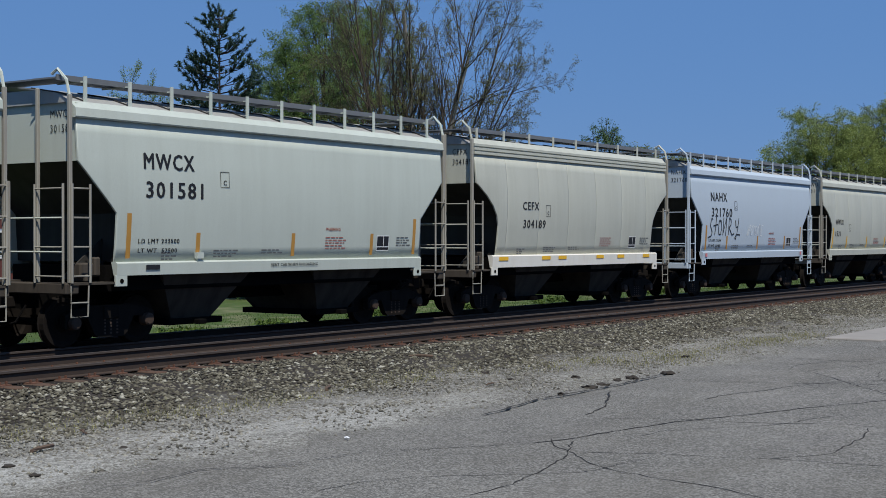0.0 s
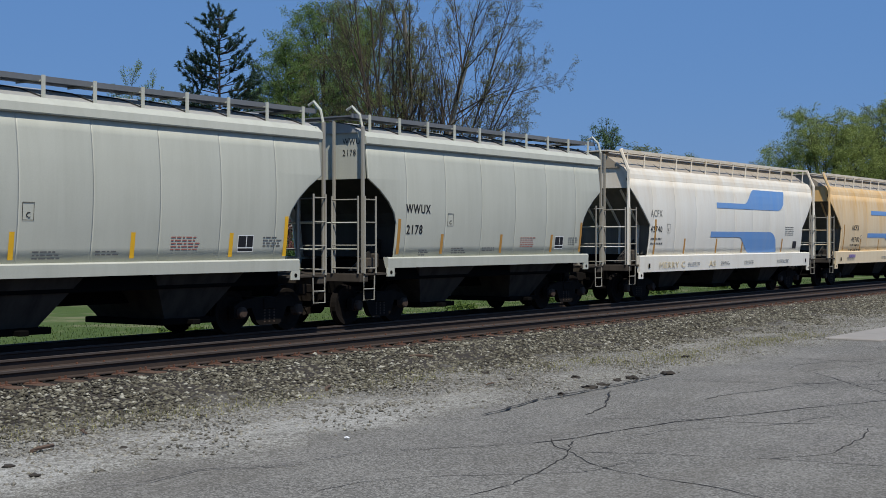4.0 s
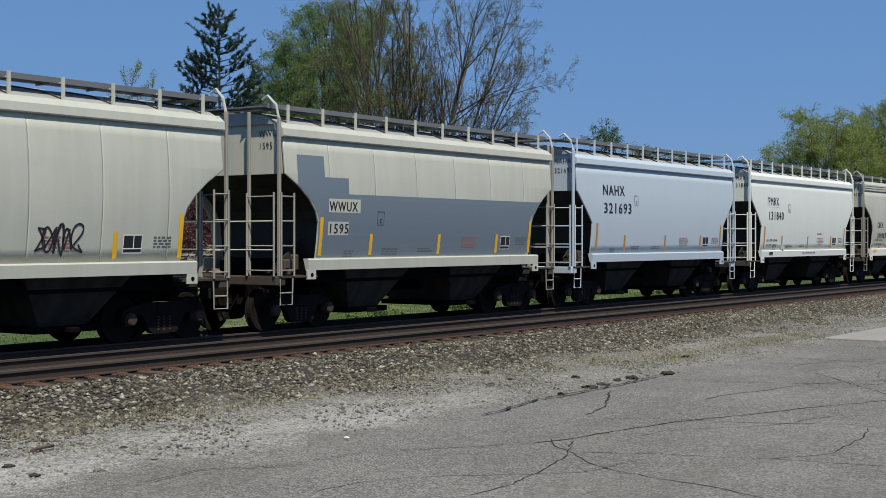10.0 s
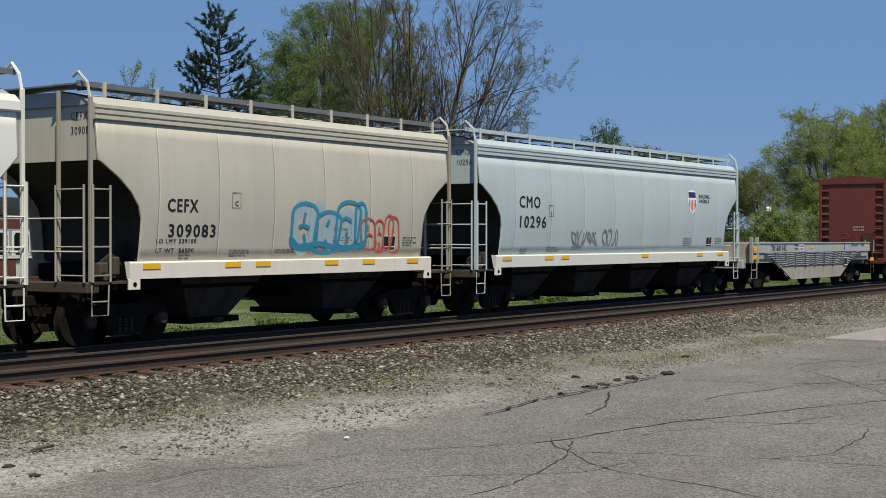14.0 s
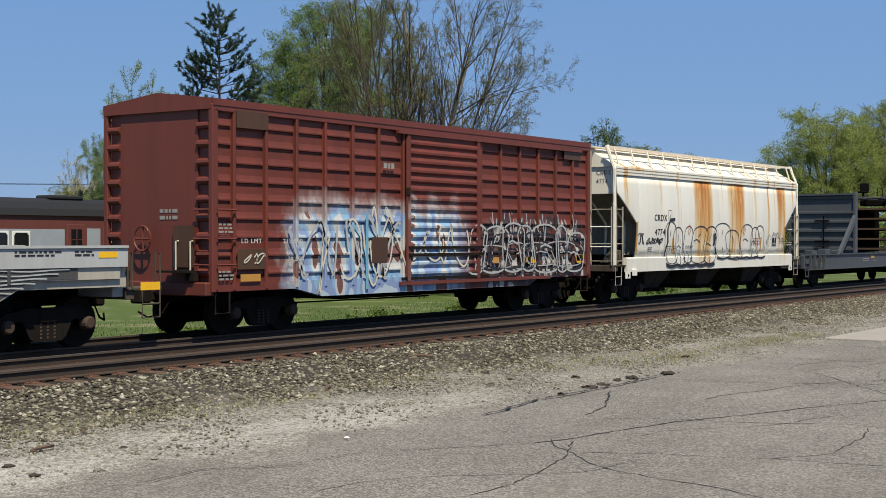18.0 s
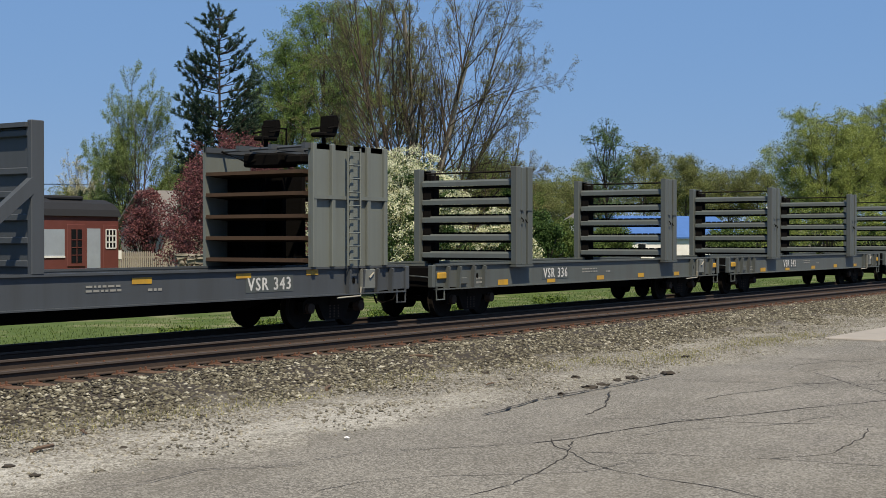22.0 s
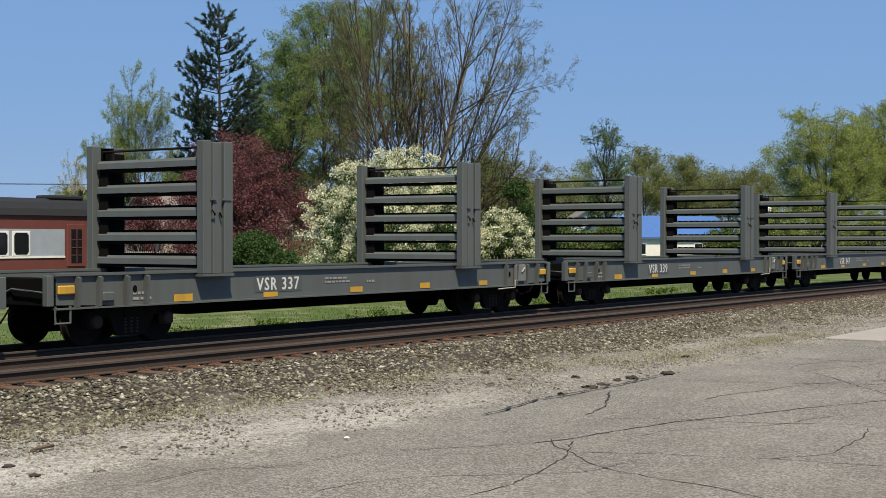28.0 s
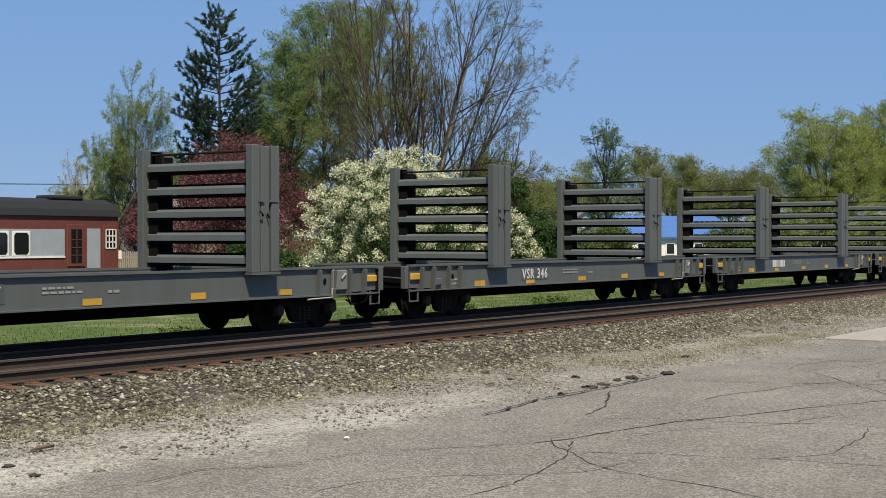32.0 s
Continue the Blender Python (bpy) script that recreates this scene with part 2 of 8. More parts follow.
def ground_mat():
    """One ground: grass beyond the tracks, stone bed, gravel strip and old asphalt, by place."""
    n = Net("ground_cover")
    g = n.t.nodes.new("ShaderNodeNewGeometry")
    sep = n.t.nodes.new("ShaderNodeSeparateXYZ")
    n.t.links.new(g.outputs["Position"], sep.inputs[0])
    wob = n.noise(1.4, detail=7, rough=0.65, ws=True)
    add = n.t.nodes.new("ShaderNodeMath")
    add.operation = "MULTIPLY_ADD"
    n.put(add.inputs[0], wob)
    add.inputs[1].default_value = 2.6
    n.put(add.inputs[2], sep.outputs[1])
    y = add.outputs[0]  # place across the tracks, with a ragged edge of 1.3 m on average
    grain = n.noise(0.07, detail=8, rough=0.95, ws=True)
    speck = n.voronoi(0.022, ws=True)
    chip = n.voronoi(0.017, ws=True, out="Color")
    big = n.voronoi(0.05, ws=True, out="Color")
    # old asphalt: bleached aggregate, worn patches, oily stains
    a1 = n.noise(2.2, detail=7, rough=0.65, ws=True)
    asphalt = n.mix(n.ramp(a1, [(0.32, 0.0), (0.68, 1.0)]), (0.124, 0.117, 0.100), (0.196, 0.185, 0.159))
    asphalt = n.mix(n.ramp(grain, [(0.36, 0.55), (0.5, 0.0)]), asphalt, (0.045, 0.043, 0.04))
    asphalt = n.mix(n.ramp(grain, [(0.53, 0.0), (0.66, 0.55)]), asphalt, (0.42, 0.40, 0.36))
    asphalt = n.mix(n.ramp(chip, [(0.25, 0.5), (0.45, 0.0)]), asphalt, (0.05, 0.047, 0.043))
    asphalt = n.mix(n.ramp(chip, [(0.55, 0.0), (0.75, 0.5)]), asphalt, (0.36, 0.345, 0.31))
    asphalt = n.mix(n.ramp(n.noise(0.8, (0.4, 1, 1), detail=6, ws=True), [(0.56, 0.0), (0.78, 0.35)]), asphalt, (0.085, 0.08, 0.075))
    asphalt = n.mix(n.ramp(n.noise(1.7, (0.22, 1, 1), detail=7, rough=0.7, ws=True), [(0.5, 0.0), (0.7, 0.45)]), asphalt, (0.098, 0.088, 0.069))
    # gravel and dust, paler where the wheels have ground it
    dust = n.mix(n.ramp(n.noise(1.1, (0.5, 1, 1), detail=7, ws=True), [(0.38, 0.0), (0.62, 1.0)]), (0.088, 0.079, 0.058), (0.20, 0.187, 0.148))
    pale = n.calc("MULTIPLY", n.calc("MULTIPLY", n.span(y, 10.9, 11.5), n.span(y, 13.2, 12.2)), n.ramp(n.noise(1.3, (0.35, 1, 1), detail=6, ws=True), [(0.3, 0.0), (0.52, 0.95)]))
    pale = n.calc("MULTIPLY", pale, n.span(n.calc("MULTIPLY_ADD", wob, 4.0, sep.outputs[0]), 19.0, 15.5))
    dust = n.mix(pale, dust, (0.36, 0.35, 0.31))
    dust = n.mix(n.ramp(chip, [(0.25, 0.6), (0.45, 0.0)]), dust, (0.07, 0.062, 0.05))
    dust = n.mix(n.ramp(chip, [(0.55, 0.0), (0.75, 0.6)]), dust, (0.48, 0.47, 0.43))
    dust = n.mix(n.ramp(grain, [(0.36, 0.7), (0.5, 0.0)]), dust, (0.06, 0.05, 0.042))
    dust = n.mix(n.ramp(grain, [(0.54, 0.0), (0.68, 0.55)]), dust, (0.42, 0.40, 0.35))
    dust = n.mix(n.ramp(big, [(0.25, 0.3), (0.42, 0.0)]), dust, (0.055, 0.047, 0.038))
    dust = n.mix(n.ramp(big, [(0.6, 0.0), (0.78, 0.25)]), dust, (0.42, 0.40, 0.35))
    bed = n.mix(n.noise(0.3, detail=6, ws=True), (0.016, 0.013, 0.011), (0.075, 0.062, 0.05))
    bed = n.mix(n.ramp(grain, [(0.38, 0.7), (0.52, 0.0)]), bed, (0.02, 0.018, 0.015))
    bare = n.ramp(n.noise(1.6, detail=6, ws=True), [(0.5, 0.0), (0.68, 0.6)])
    grass = n.mix(n.noise(0.35, (0.5, 1, 1), detail=7, rough=0.7, ws=True), (0.030, 0.055, 0.011), (0.095, 0.135, 0.032))
    grass = n.mix(bare, grass, (0.24, 0.22, 0.13))
    c = n.mix(n.ramp(n.span(y, 10.75, 11.2), [(0, 0.0), (1, 1.0)]), asphalt, dust)
    c = n.mix(n.span(y, 13.5, 14.6), c, bed)
    # near black about the rails: oil, plus the train's shade as colour
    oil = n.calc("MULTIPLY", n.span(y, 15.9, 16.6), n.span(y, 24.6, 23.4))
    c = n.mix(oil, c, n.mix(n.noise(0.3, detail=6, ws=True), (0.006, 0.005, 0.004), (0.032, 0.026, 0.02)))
    c = n.mix(n.span(y, 25.3, 26.0), c, grass)
    n.bump(n.mix(0.5, grain, speck), 0.5, 0.012)
    return n.done(c, 0.92, 0, 0.2)


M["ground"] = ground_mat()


def leaf(name, a, b, trans=0.25):
    n = Net(name)
    c = n.mix(n.random(True), a, b)
    n.b.inputs["Transmission Weight"].default_value = 0.0
    n.done(c, 0.7, 0, 0.2)
    tr = n.t.nodes.new("ShaderNodeBsdfTranslucent")
    n.put(tr.inputs[0], c)
    mx = n.t.nodes.new("ShaderNodeMixShader")
    mx.inputs[0].default_value = trans
    n.t.links.new(n.b.outputs[0], mx.inputs[1])
    n.t.links.new(tr.outputs[0], mx.inputs[2])
    n.t.links.new(mx.outputs[0], n.t.nodes["Material Output"].inputs[0])
    return n.mat


def bark(name, a, b):
    n = Net(name)
    g = n.noise(0.15, (1, 1, 0.15), detail=6)
    n.bump(g, 0.6, 0.03)
    return n.done(n.mix(g, a, b), 0.95, 0, 0.1)


M["bark"] = bark("grey_brown_bark", (0.035, 0.029, 0.024), (0.13, 0.11, 0.09))
M["bark_dark"] = bark("dark_twig_bark", (0.022, 0.018, 0.016), (0.075, 0.062, 0.052))
M["bark_twig"] = bark("grey_brown_twig_bark", (0.032, 0.026, 0.021), (0.105, 0.086, 0.068))
M["bark_pale"] = bark("pale_grey_bark", (0.12, 0.105, 0.09), (0.36, 0.33, 0.29))
M["leaf_spring"] = leaf("spring_leaf", (0.105, 0.17, 0.045), (0.215, 0.30, 0.095), 0.4)
M["leaf_left"] = leaf("pale_spring_leaf", (0.14, 0.20, 0.07), (0.27, 0.34, 0.13), 0.45)
M["leaf_haze"] = leaf("thin_olive_leaf", (0.105, 0.145, 0.042), (0.215, 0.265, 0.09), 0.4)
M["leaf_bud"] = leaf("yellow_green_bud", (0.13, 0.14, 0.05), (0.25, 0.25, 0.10), 0.3)
M["leaf_green"] = leaf("green_leaf", (0.06, 0.11, 0.022), (0.15, 0.21, 0.05))
M["leaf_purple"] = leaf("purple_blossom", (0.065, 0.022, 0.025), (0.215, 0.088, 0.092))
M["leaf_white"] = leaf("white_blossom", (0.40, 0.43, 0.22), (0.80, 0.79, 0.62))
M["leaf_cream"] = leaf("cream_blossom", (0.34, 0.34, 0.20), (0.60, 0.57, 0.40), 0.3)
M["leaf_pine"] = leaf("pine_needles", (0.022, 0.045, 0.030), (0.06, 0.10, 0.062), 0.12)
M["leaf_mid"] = leaf("mid_green_leaf", (0.055, 0.095, 0.024), (0.135, 0.185, 0.055), 0.35)
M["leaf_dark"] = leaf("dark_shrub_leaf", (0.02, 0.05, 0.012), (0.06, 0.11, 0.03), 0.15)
M["leaf_cool"] = leaf("blue_green_leaf", (0.06, 0.11, 0.05), (0.13, 0.20, 0.095), 0.35)
M["leaf_yellow"] = leaf("yellow_green_leaf", (0.18, 0.235, 0.055), (0.36, 0.41, 0.14), 0.5)
M["leaf_wood"] = leaf("far_wood_leaf", (0.125, 0.15, 0.05), (0.255, 0.275, 0.11), 0.45)


# ---- mesh helpers ----
def part(name, bm, mat, parent=None, label="", m=None):
    """Links a bmesh (or a mesh) as one object, under a thing or a part."""
    if isinstance(bm, bpy.types.Mesh):
        me = bm
    else:
        me = bpy.data.meshes.new(name)
        bm.to_mesh(me)
        bm.free()
        me.materials.append(mat)
    ob = new(name, me)
    if parent is not None:
        ob.parent = parent
    if m is not None:
        ob.matrix_basis = m
    if label:
        tagged(ob, label)
    return ob


def mesh_of(name, verts, faces, mat, smooth=False):
    me = bpy.data.meshes.new(name)
    me.from_pydata(verts, [], faces)
    me.materials.append(mat)
    if smooth:
        for p in me.polygons:
            p.use_smooth = True
    return me


def box(bm, x0, x1, y0, y1, z0, z1, bevel=0.0):
    r = bmesh.ops.create_cube(bm, size=1.0, matrix=Matrix.LocRotScale(
        ((x0 + x1) / 2, (y0 + y1) / 2, (z0 + z1) / 2), None, (abs(x1 - x0), abs(y1 - y0), abs(z1 - z0))))
    if bevel:
        es = list({e for v in r["verts"] for e in v.link_edges})
        bmesh.ops.bevel(bm, geom=es, offset=bevel, segments=1, affect="EDGES")
    return bm


def boxes(*dims, bevel=0.0):
    bm = bmesh.new()
    for d in dims:
        box(bm, *d, bevel=bevel)
    return bm


def prism(bm, pts, y0, y1):
    """A polygon in x and z, drawn out from y0 to y1."""
    a = [bm.verts.new((x, y0, z)) for x, z in pts]
    b = [bm.verts.new((x, y1, z)) for x, z in pts]
    n = len(pts)
    bm.faces.new(a)
    bm.faces.new(b[::-1])
    for k in range(n):
        bm.faces.new((a[k], b[k], b[(k + 1) % n], a[(k + 1) % n]))
    bmesh.ops.recalc_face_normals(bm, faces=bm.faces[:])
    return bm


def prism_x(bm, pts, x0, x1):
    """A polygon in y and z, drawn out from x0 to x1."""
    a = [bm.verts.new((x0, y, z)) for y, z in pts]
    b = [bm.verts.new((x1, y, z)) for y, z in pts]
    n = len(pts)
    bm.faces.new(a)
    bm.faces.new(b[::-1])
    for k in range(n):
        bm.faces.new((a[k], b[k], b[(k + 1) % n], a[(k + 1) % n]))
    bmesh.ops.recalc_face_normals(bm, faces=bm.faces[:])
    return bm


def tube(bm, pts, r, sides=6, r1=None):
    """A round bar along the points, tapering to r1."""
    pts = [Vector(p) for p in pts]
    rings = []
    for k, p in enumerate(pts):
        d = (pts[min(k + 1, len(pts) - 1)] - pts[max(k - 1, 0)]).normalized()
        u = d.orthogonal().normalized()
        w = d.cross(u)
        rk = r if r1 is None else r + (r1 - r) * k / (len(pts) - 1)
        rings.append([bm.verts.new(p + rk * (math.cos(6.2832 * j / sides) * u + math.sin(6.2832 * j / sides) * w)) for j in range(sides)])
    for a, b in zip(rings, rings[1:]):
        # pair each vertex with the nearest of the next ring
        s = min(range(sides), key=lambda q: (a[0].co - b[q].co).length)
        for j in range(sides):
            bm.faces.new((a[j], a[(j + 1) % sides], b[(j + 1 + s) % sides], b[(j + s) % sides]))
    bm.faces.new(rings[0][::-1])
    bm.faces.new(rings[-1])
    return bm


def tubes(lines, r, sides=6):
    bm = bmesh.new()
    for ln in lines:
        tube(bm, ln, r, sides)
    return bm


def lathe_y(bm, prof, sides=24):
    """A profile of (y, radius) turned round the y axis."""
    rings = [[bm.verts.new((r * math.cos(6.28319 * j / sides), y, r * math.sin(6.28319 * j / sides))) for j in range(sides)] for y, r in prof]
    for a, b in zip(rings, rings[1:]):
        for j in range(sides):
            bm.faces.new((a[j], a[(j + 1) % sides], b[(j + 1) % sides], b[j]))
    bm.faces.new(rings[0])
    bm.faces.new(rings[-1][::-1])
    bmesh.ops.recalc_face_normals(bm, faces=bm.faces[:])
    return bm


CACHE = {}


def shared(key, make, mat):
    """A mesh that alike parts share."""
    if key not in CACHE:
        me = bpy.data.meshes.new(key)
        bm = make()
        bm.to_mesh(me)
        bm.free()
        me.materials.append(mat)
        CACHE[key] = me
    return CACHE[key]


def empty(name, m=None):
    ob = new(name)
    ob.empty_display_size = 0.2
    if m is not None:
        ob.matrix_basis = m
    return ob


def at(px, depth, z=0.0):
    """A place by its bearing in the view and its depth from the eye."""
    p = Vector(EYE) + depth * FWD + depth * (px - 784) / 2457 * RIGHT
    return Vector((p.x, p.y, z))


# ---- ground and tracks ----
TRAIN_Y, NEAR_Y = 20.68, 16.70
LOT_Z = -0.20
PROFILE = [(-400, LOT_Z), (0, LOT_Z), (9.3, LOT_Z), (10.2, LOT_Z + 0.02), (11.8, LOT_Z + 0.02), (12.6, -0.19), (15.1, -0.07), (18.2, -0.07),
           (18.8, -0.2), (22.3, -0.2), (23.6, -0.5), (26, -0.52), (60, -0.5), (400, -0.4), (3500, -0.4)]


def ground_height(y):
    return float(np.interp(y, [p[0] for p in PROFILE], [p[1] for p in PROFILE]))


def build_ground():
    ys = sorted({p[0] for p in PROFILE} | set(np.arange(8.0, 16.0, 0.25)))
    xs = [-3000, -300, -60] + list(np.arange(-20, 60.1, 0.5)) + [80, 150, 400, 3500]
    verts, faces = [], []
    for i, x in enumerate(xs):
        for y in ys:
            z = ground_height(y)
            if 8 < y < 15.3 and -20 < x < 60:
                z += 0.03 * noise.noise((x * 0.9, y * 0.9, 0)) * min(1, (y - 8) / 2)
            verts.append((x, y, z))
    n = len(ys)
    for i in range(len(xs) - 1):
        for j in range(n - 1):
            faces.append((i * n + j, (i + 1) * n + j, (i + 1) * n + j + 1, i * n + j + 1))
    ob = part("ground", mesh_of("ground", verts, faces, M["ground"], True), None)
    tagged(ob, "worn asphalt lot, gravel verge, stone track bed and mown grass", "ground", kind="structure")


build_ground()


def scatter(name, label, mat, count, x0, x1, y0, y1, smin, smax, flat=0.7, sink=0.3, seed=1, dens=None):
    """Loose stones, each an eight-sided lump, joined in one piece."""
    r = np.random.default_rng(seed)
    base = np.array([(1, 0, 0), (-1, 0, 0), (0, 1, 0), (0, -1, 0), (0, 0, 1), (0, 0, -1)], float)
    tri = np.array([(0, 2, 4), (2, 1, 4), (1, 3, 4), (3, 0, 4), (2, 0, 5), (1, 2, 5), (3, 1, 5), (0, 3, 5)])
    x = x0 + (x1 - x0) * r.random(count) ** 1.35
    y = y0 + (y1 - y0) * r.random(count)
    if dens is not None:
        keep = r.random(count) < dens(x, y)
        x, y = x[keep], y[keep]
    k = len(x)
    s = smin + (smax - smin) * r.random(k) ** 2.2
    z = np.interp(y, [p[0] for p in PROFILE], [p[1] for p in PROFILE]) + s * (0.5 - sink)
    v = base[None] * (0.65 + 0.7 * r.random((k, 6, 1)))
    v *= s[:, None, None] * np.array([1.1, 0.75, flat])
    ang = r.random(k) * 6.283
    ca, sa = np.cos(ang)[:, None], np.sin(ang)[:, None]
    vx = v[:, :, 0] * ca - v[:, :, 1] * sa
    vy = v[:, :, 0] * sa + v[:, :, 1] * ca
    vz = v[:, :, 2] + 0.45 * v[:, :, 0] * (r.random((k, 1)) - 0.5)
    verts = np.stack([vx + x[:, None], vy + y[:, None], vz + z[:, None]], -1).reshape(-1, 3)
    faces = (tri[None] + 6 * np.arange(k)[:, None, None]).reshape(-1, 3)
    ob = part(name, mesh_of(name, verts.tolist(), faces.tolist(), mat), None)
    ob.data.polygons.foreach_set("use_smooth", np.arange(len(faces)) % 3 > 0)
    return tagged(ob, label, "stones", kind="stuff")


scatter("ballast", "loose grey-brown crushed stone beside the rails", M["ballast"], 84000, -4, 75, 11.5, 15.38, 0.018, 0.056, flat=0.5, seed=2,
        dens=lambda x, y: np.clip((y - 11.75 + 0.22 * np.sin(x * 1.3) + 0.15 * np.sin(x * 3.1 + 1)) / 1.0, 0, 1) ** 1.5)
scatter("track_stones", "blackened crushed stone between the ties, oil and train shade in its colour", M["oil_shade"], 12000, -4, 75, 15.4, 18.6, 0.02, 0.042, seed=3)
scatter("gravel", "pale fine gravel strewn along the asphalt edge", M["gravel"], 44000, -4, 55, 9.5, 12.9, 0.008, 0.032, seed=4,
        dens=lambda x, y: np.clip((y - 9.4) / 1.6, 0.05, 1))


def rail_profile(head):
    if head:
        return [(-0.036, 0.0), (0.036, 0.0), (0.038, -0.03), (-0.038, -0.03)]
    return [(-0.036, -0.0305), (0.036, -0.0305), (0.009, -0.05), (0.009, -0.145), (0.073, -0.162), (0.073, -0.175), (-0.073, -0.175), (-0.073, -0.162), (-0.009, -0.145), (-0.009, -0.05)]


def track(name, yc, zc, label, x0=-60, x1=420):
    th = empty(name, pose(0, yc, zc))
    tagged(th, label, "track", kind="structure")
    for s in (-1, 1):
        r = part("rail", prism_x(bmesh.new(), [(s * 0.753 + y, z) for y, z in rail_profile(False)], x0, x1), M["rail"], th, "rusty rail web and foot")
        part("rail_head", prism_x(bmesh.new(), [(s * 0.753 + y, z) for y, z in rail_profile(True)], x0, x1), M["rail_top"], r, "worn bright rail head")
    tie = shared("tie", lambda: box(bmesh.new(), -0.115, 0.115, -1.29, 1.29, -0.36, -0.185, 0.012), M["wood"])
    plate = shared("tie_plate", lambda: boxes((-0.1, 0.1, -0.18, 0.18, -0.187, -0.172), (-0.07, -0.045, -0.13, -0.10, -0.175, -0.13),
                                              (0.045, 0.07, -0.125, -0.095, -0.175, -0.125), (-0.02, 0.005, 0.09, 0.12, -0.175, -0.13)), M["plate"])
    rnd = random.Random(5)
    x = -8.0
    while x < 78:
        t = part("tie", tie, None, th, m=pose(x, rnd.uniform(-0.04, 0.04), rnd.uniform(-0.012, 0.004), 0, 0, rnd.uniform(-1.2, 1.2)))
        if yc == NEAR_Y:
            for s in (-1, 1):
                part("tie_plate", plate, None, t, m=pose(0, s * 0.753, 0, 0, 0, 0 if s < 0 else 180))
        x += 0.52 + rnd.uniform(-0.03, 0.03)
    return th


track("near_track", NEAR_Y, 0.13, "empty near railway track with rusty rails on timber ties")
track("far_track", TRAIN_Y, 0.0, "railway track under the train, rails on ties")


# ---- lettering and decals on car sides ----
def text_mesh(body, size, squeeze=1.0):
    cu = bpy.data.curves.new("lettering", "FONT")
    cu.body, cu.size, cu.resolution_u = body, size, 2
    cu.space_character = 1.18
    ob = bpy.data.objects.new("lettering", cu)
    me = bpy.data.meshes.new_from_object(ob)
    co = [(v.co.x * squeeze, v.co.y) for v in me.vertices]
    fs = [tuple(p.vertices) for p in me.polygons]
    bpy.data.objects.remove(ob)
    bpy.data.meshes.remove(me)
    bpy.data.curves.remove(cu)
    return co, fs


def decal(name, co, fs, mat, parent, surf, lift=0.008, label=""):
    """Flat shapes in x and z laid on the near side of a car, whose half width at a height is surf(z)."""
    me = mesh_of(name, [(x, -surf(z) - lift, z) for x, z in co], fs, mat)
    ob = part(name, me, None, parent, label)
    if len(fs) > 1 and ("stencil" in name or "sprayed" in name):
        tagged(ob, kind="stuff")
    return ob


def letters(body, x, z, h, parent, surf, mat=None, width=None, lift=0.008, name="lettering", label=""):
    co, fs = text_mesh(body, h * 1.38)
    x0 = min(a for a, b in co)
    k = 1.0 if width is None else width / (max(a for a, b in co) - x0)
    co = [((a - x0) * k, b) for a, b in co]
    # a bold face: the same letters laid down three times, each a little aside
    n, d = len(co), 0.035 * h
    bold = [(x + a + dx, z + b + dz) for dx, dz in ((-d, 0), (d, 0), (0, d * 0.8)) for a, b in co]
    ob = decal(name, bold, [tuple(v + n * k for v in f) for k in range(3) for f in fs], mat or M["text"], parent, surf, lift, label)
    for k, v in enumerate(ob.data.vertices):
        v.co.y -= 0.0012 * (k // n)
    return ob


def bands(x0, x1, tops, bots, n=1):
    """Quads from x0 to x1 between two heights given as numbers or functions of x, in n columns."""
    co, fs = [], []
    f = tops if callable(tops) else (lambda x: tops)
    g = bots if callable(bots) else (lambda x: bots)
    rows = 12 if abs(f(x0) - g(x0)) > 0.5 else 3
    for k in range(n + 1):
        x = x0 + (x1 - x0) * k / n
        for j in range(rows + 1):
            co.append((x, g(x) + (f(x) - g(x)) * j / rows))
    for k in range(n):
        for j in range(rows):
            a = k * (rows + 1) + j
            fs.append((a, a + rows + 1, a + rows + 2, a + 1))
    return co, fs


def bars(x, z, w, rows, h, gap, rnd):
    """Lines of writing too small to read: short dark bars."""
    co, fs = [], []
    for r in range(rows):
        xx = x
        while xx < x + w * rnd.uniform(0.8, 1.0):
            ww = rnd.uniform(0.05, 0.16)
            k = len(co)
            zz = z - r * (h + gap)
            co += [(xx, zz), (xx + ww, zz), (xx + ww, zz + h), (xx, zz + h)]
            fs.append((k, k + 1, k + 2, k + 3))
            xx += ww + 0.035
    return co, fs


def stroke(lines, w):
    """Sprayed lines of width w, as joined quads."""
    co, fs = [], []
    for ln in lines:
        ps = [Vector((p[0], p[1])) for p in ln]
        base = len(co)
        for k, p in enumerate(ps):
            d = (ps[min(k + 1, len(ps) - 1)] - ps[max(k - 1, 0)])
            d = d.normalized() if d.length else Vector((1, 0))
            q = Vector((-d.y, d.x)) * w / 2
            co += [tuple(p + q), tuple(p - q)]
        for k in range(len(ps) - 1):
            a = base + 2 * k
            fs.append((a, a + 1, a + 3, a + 2))
    return co, fs


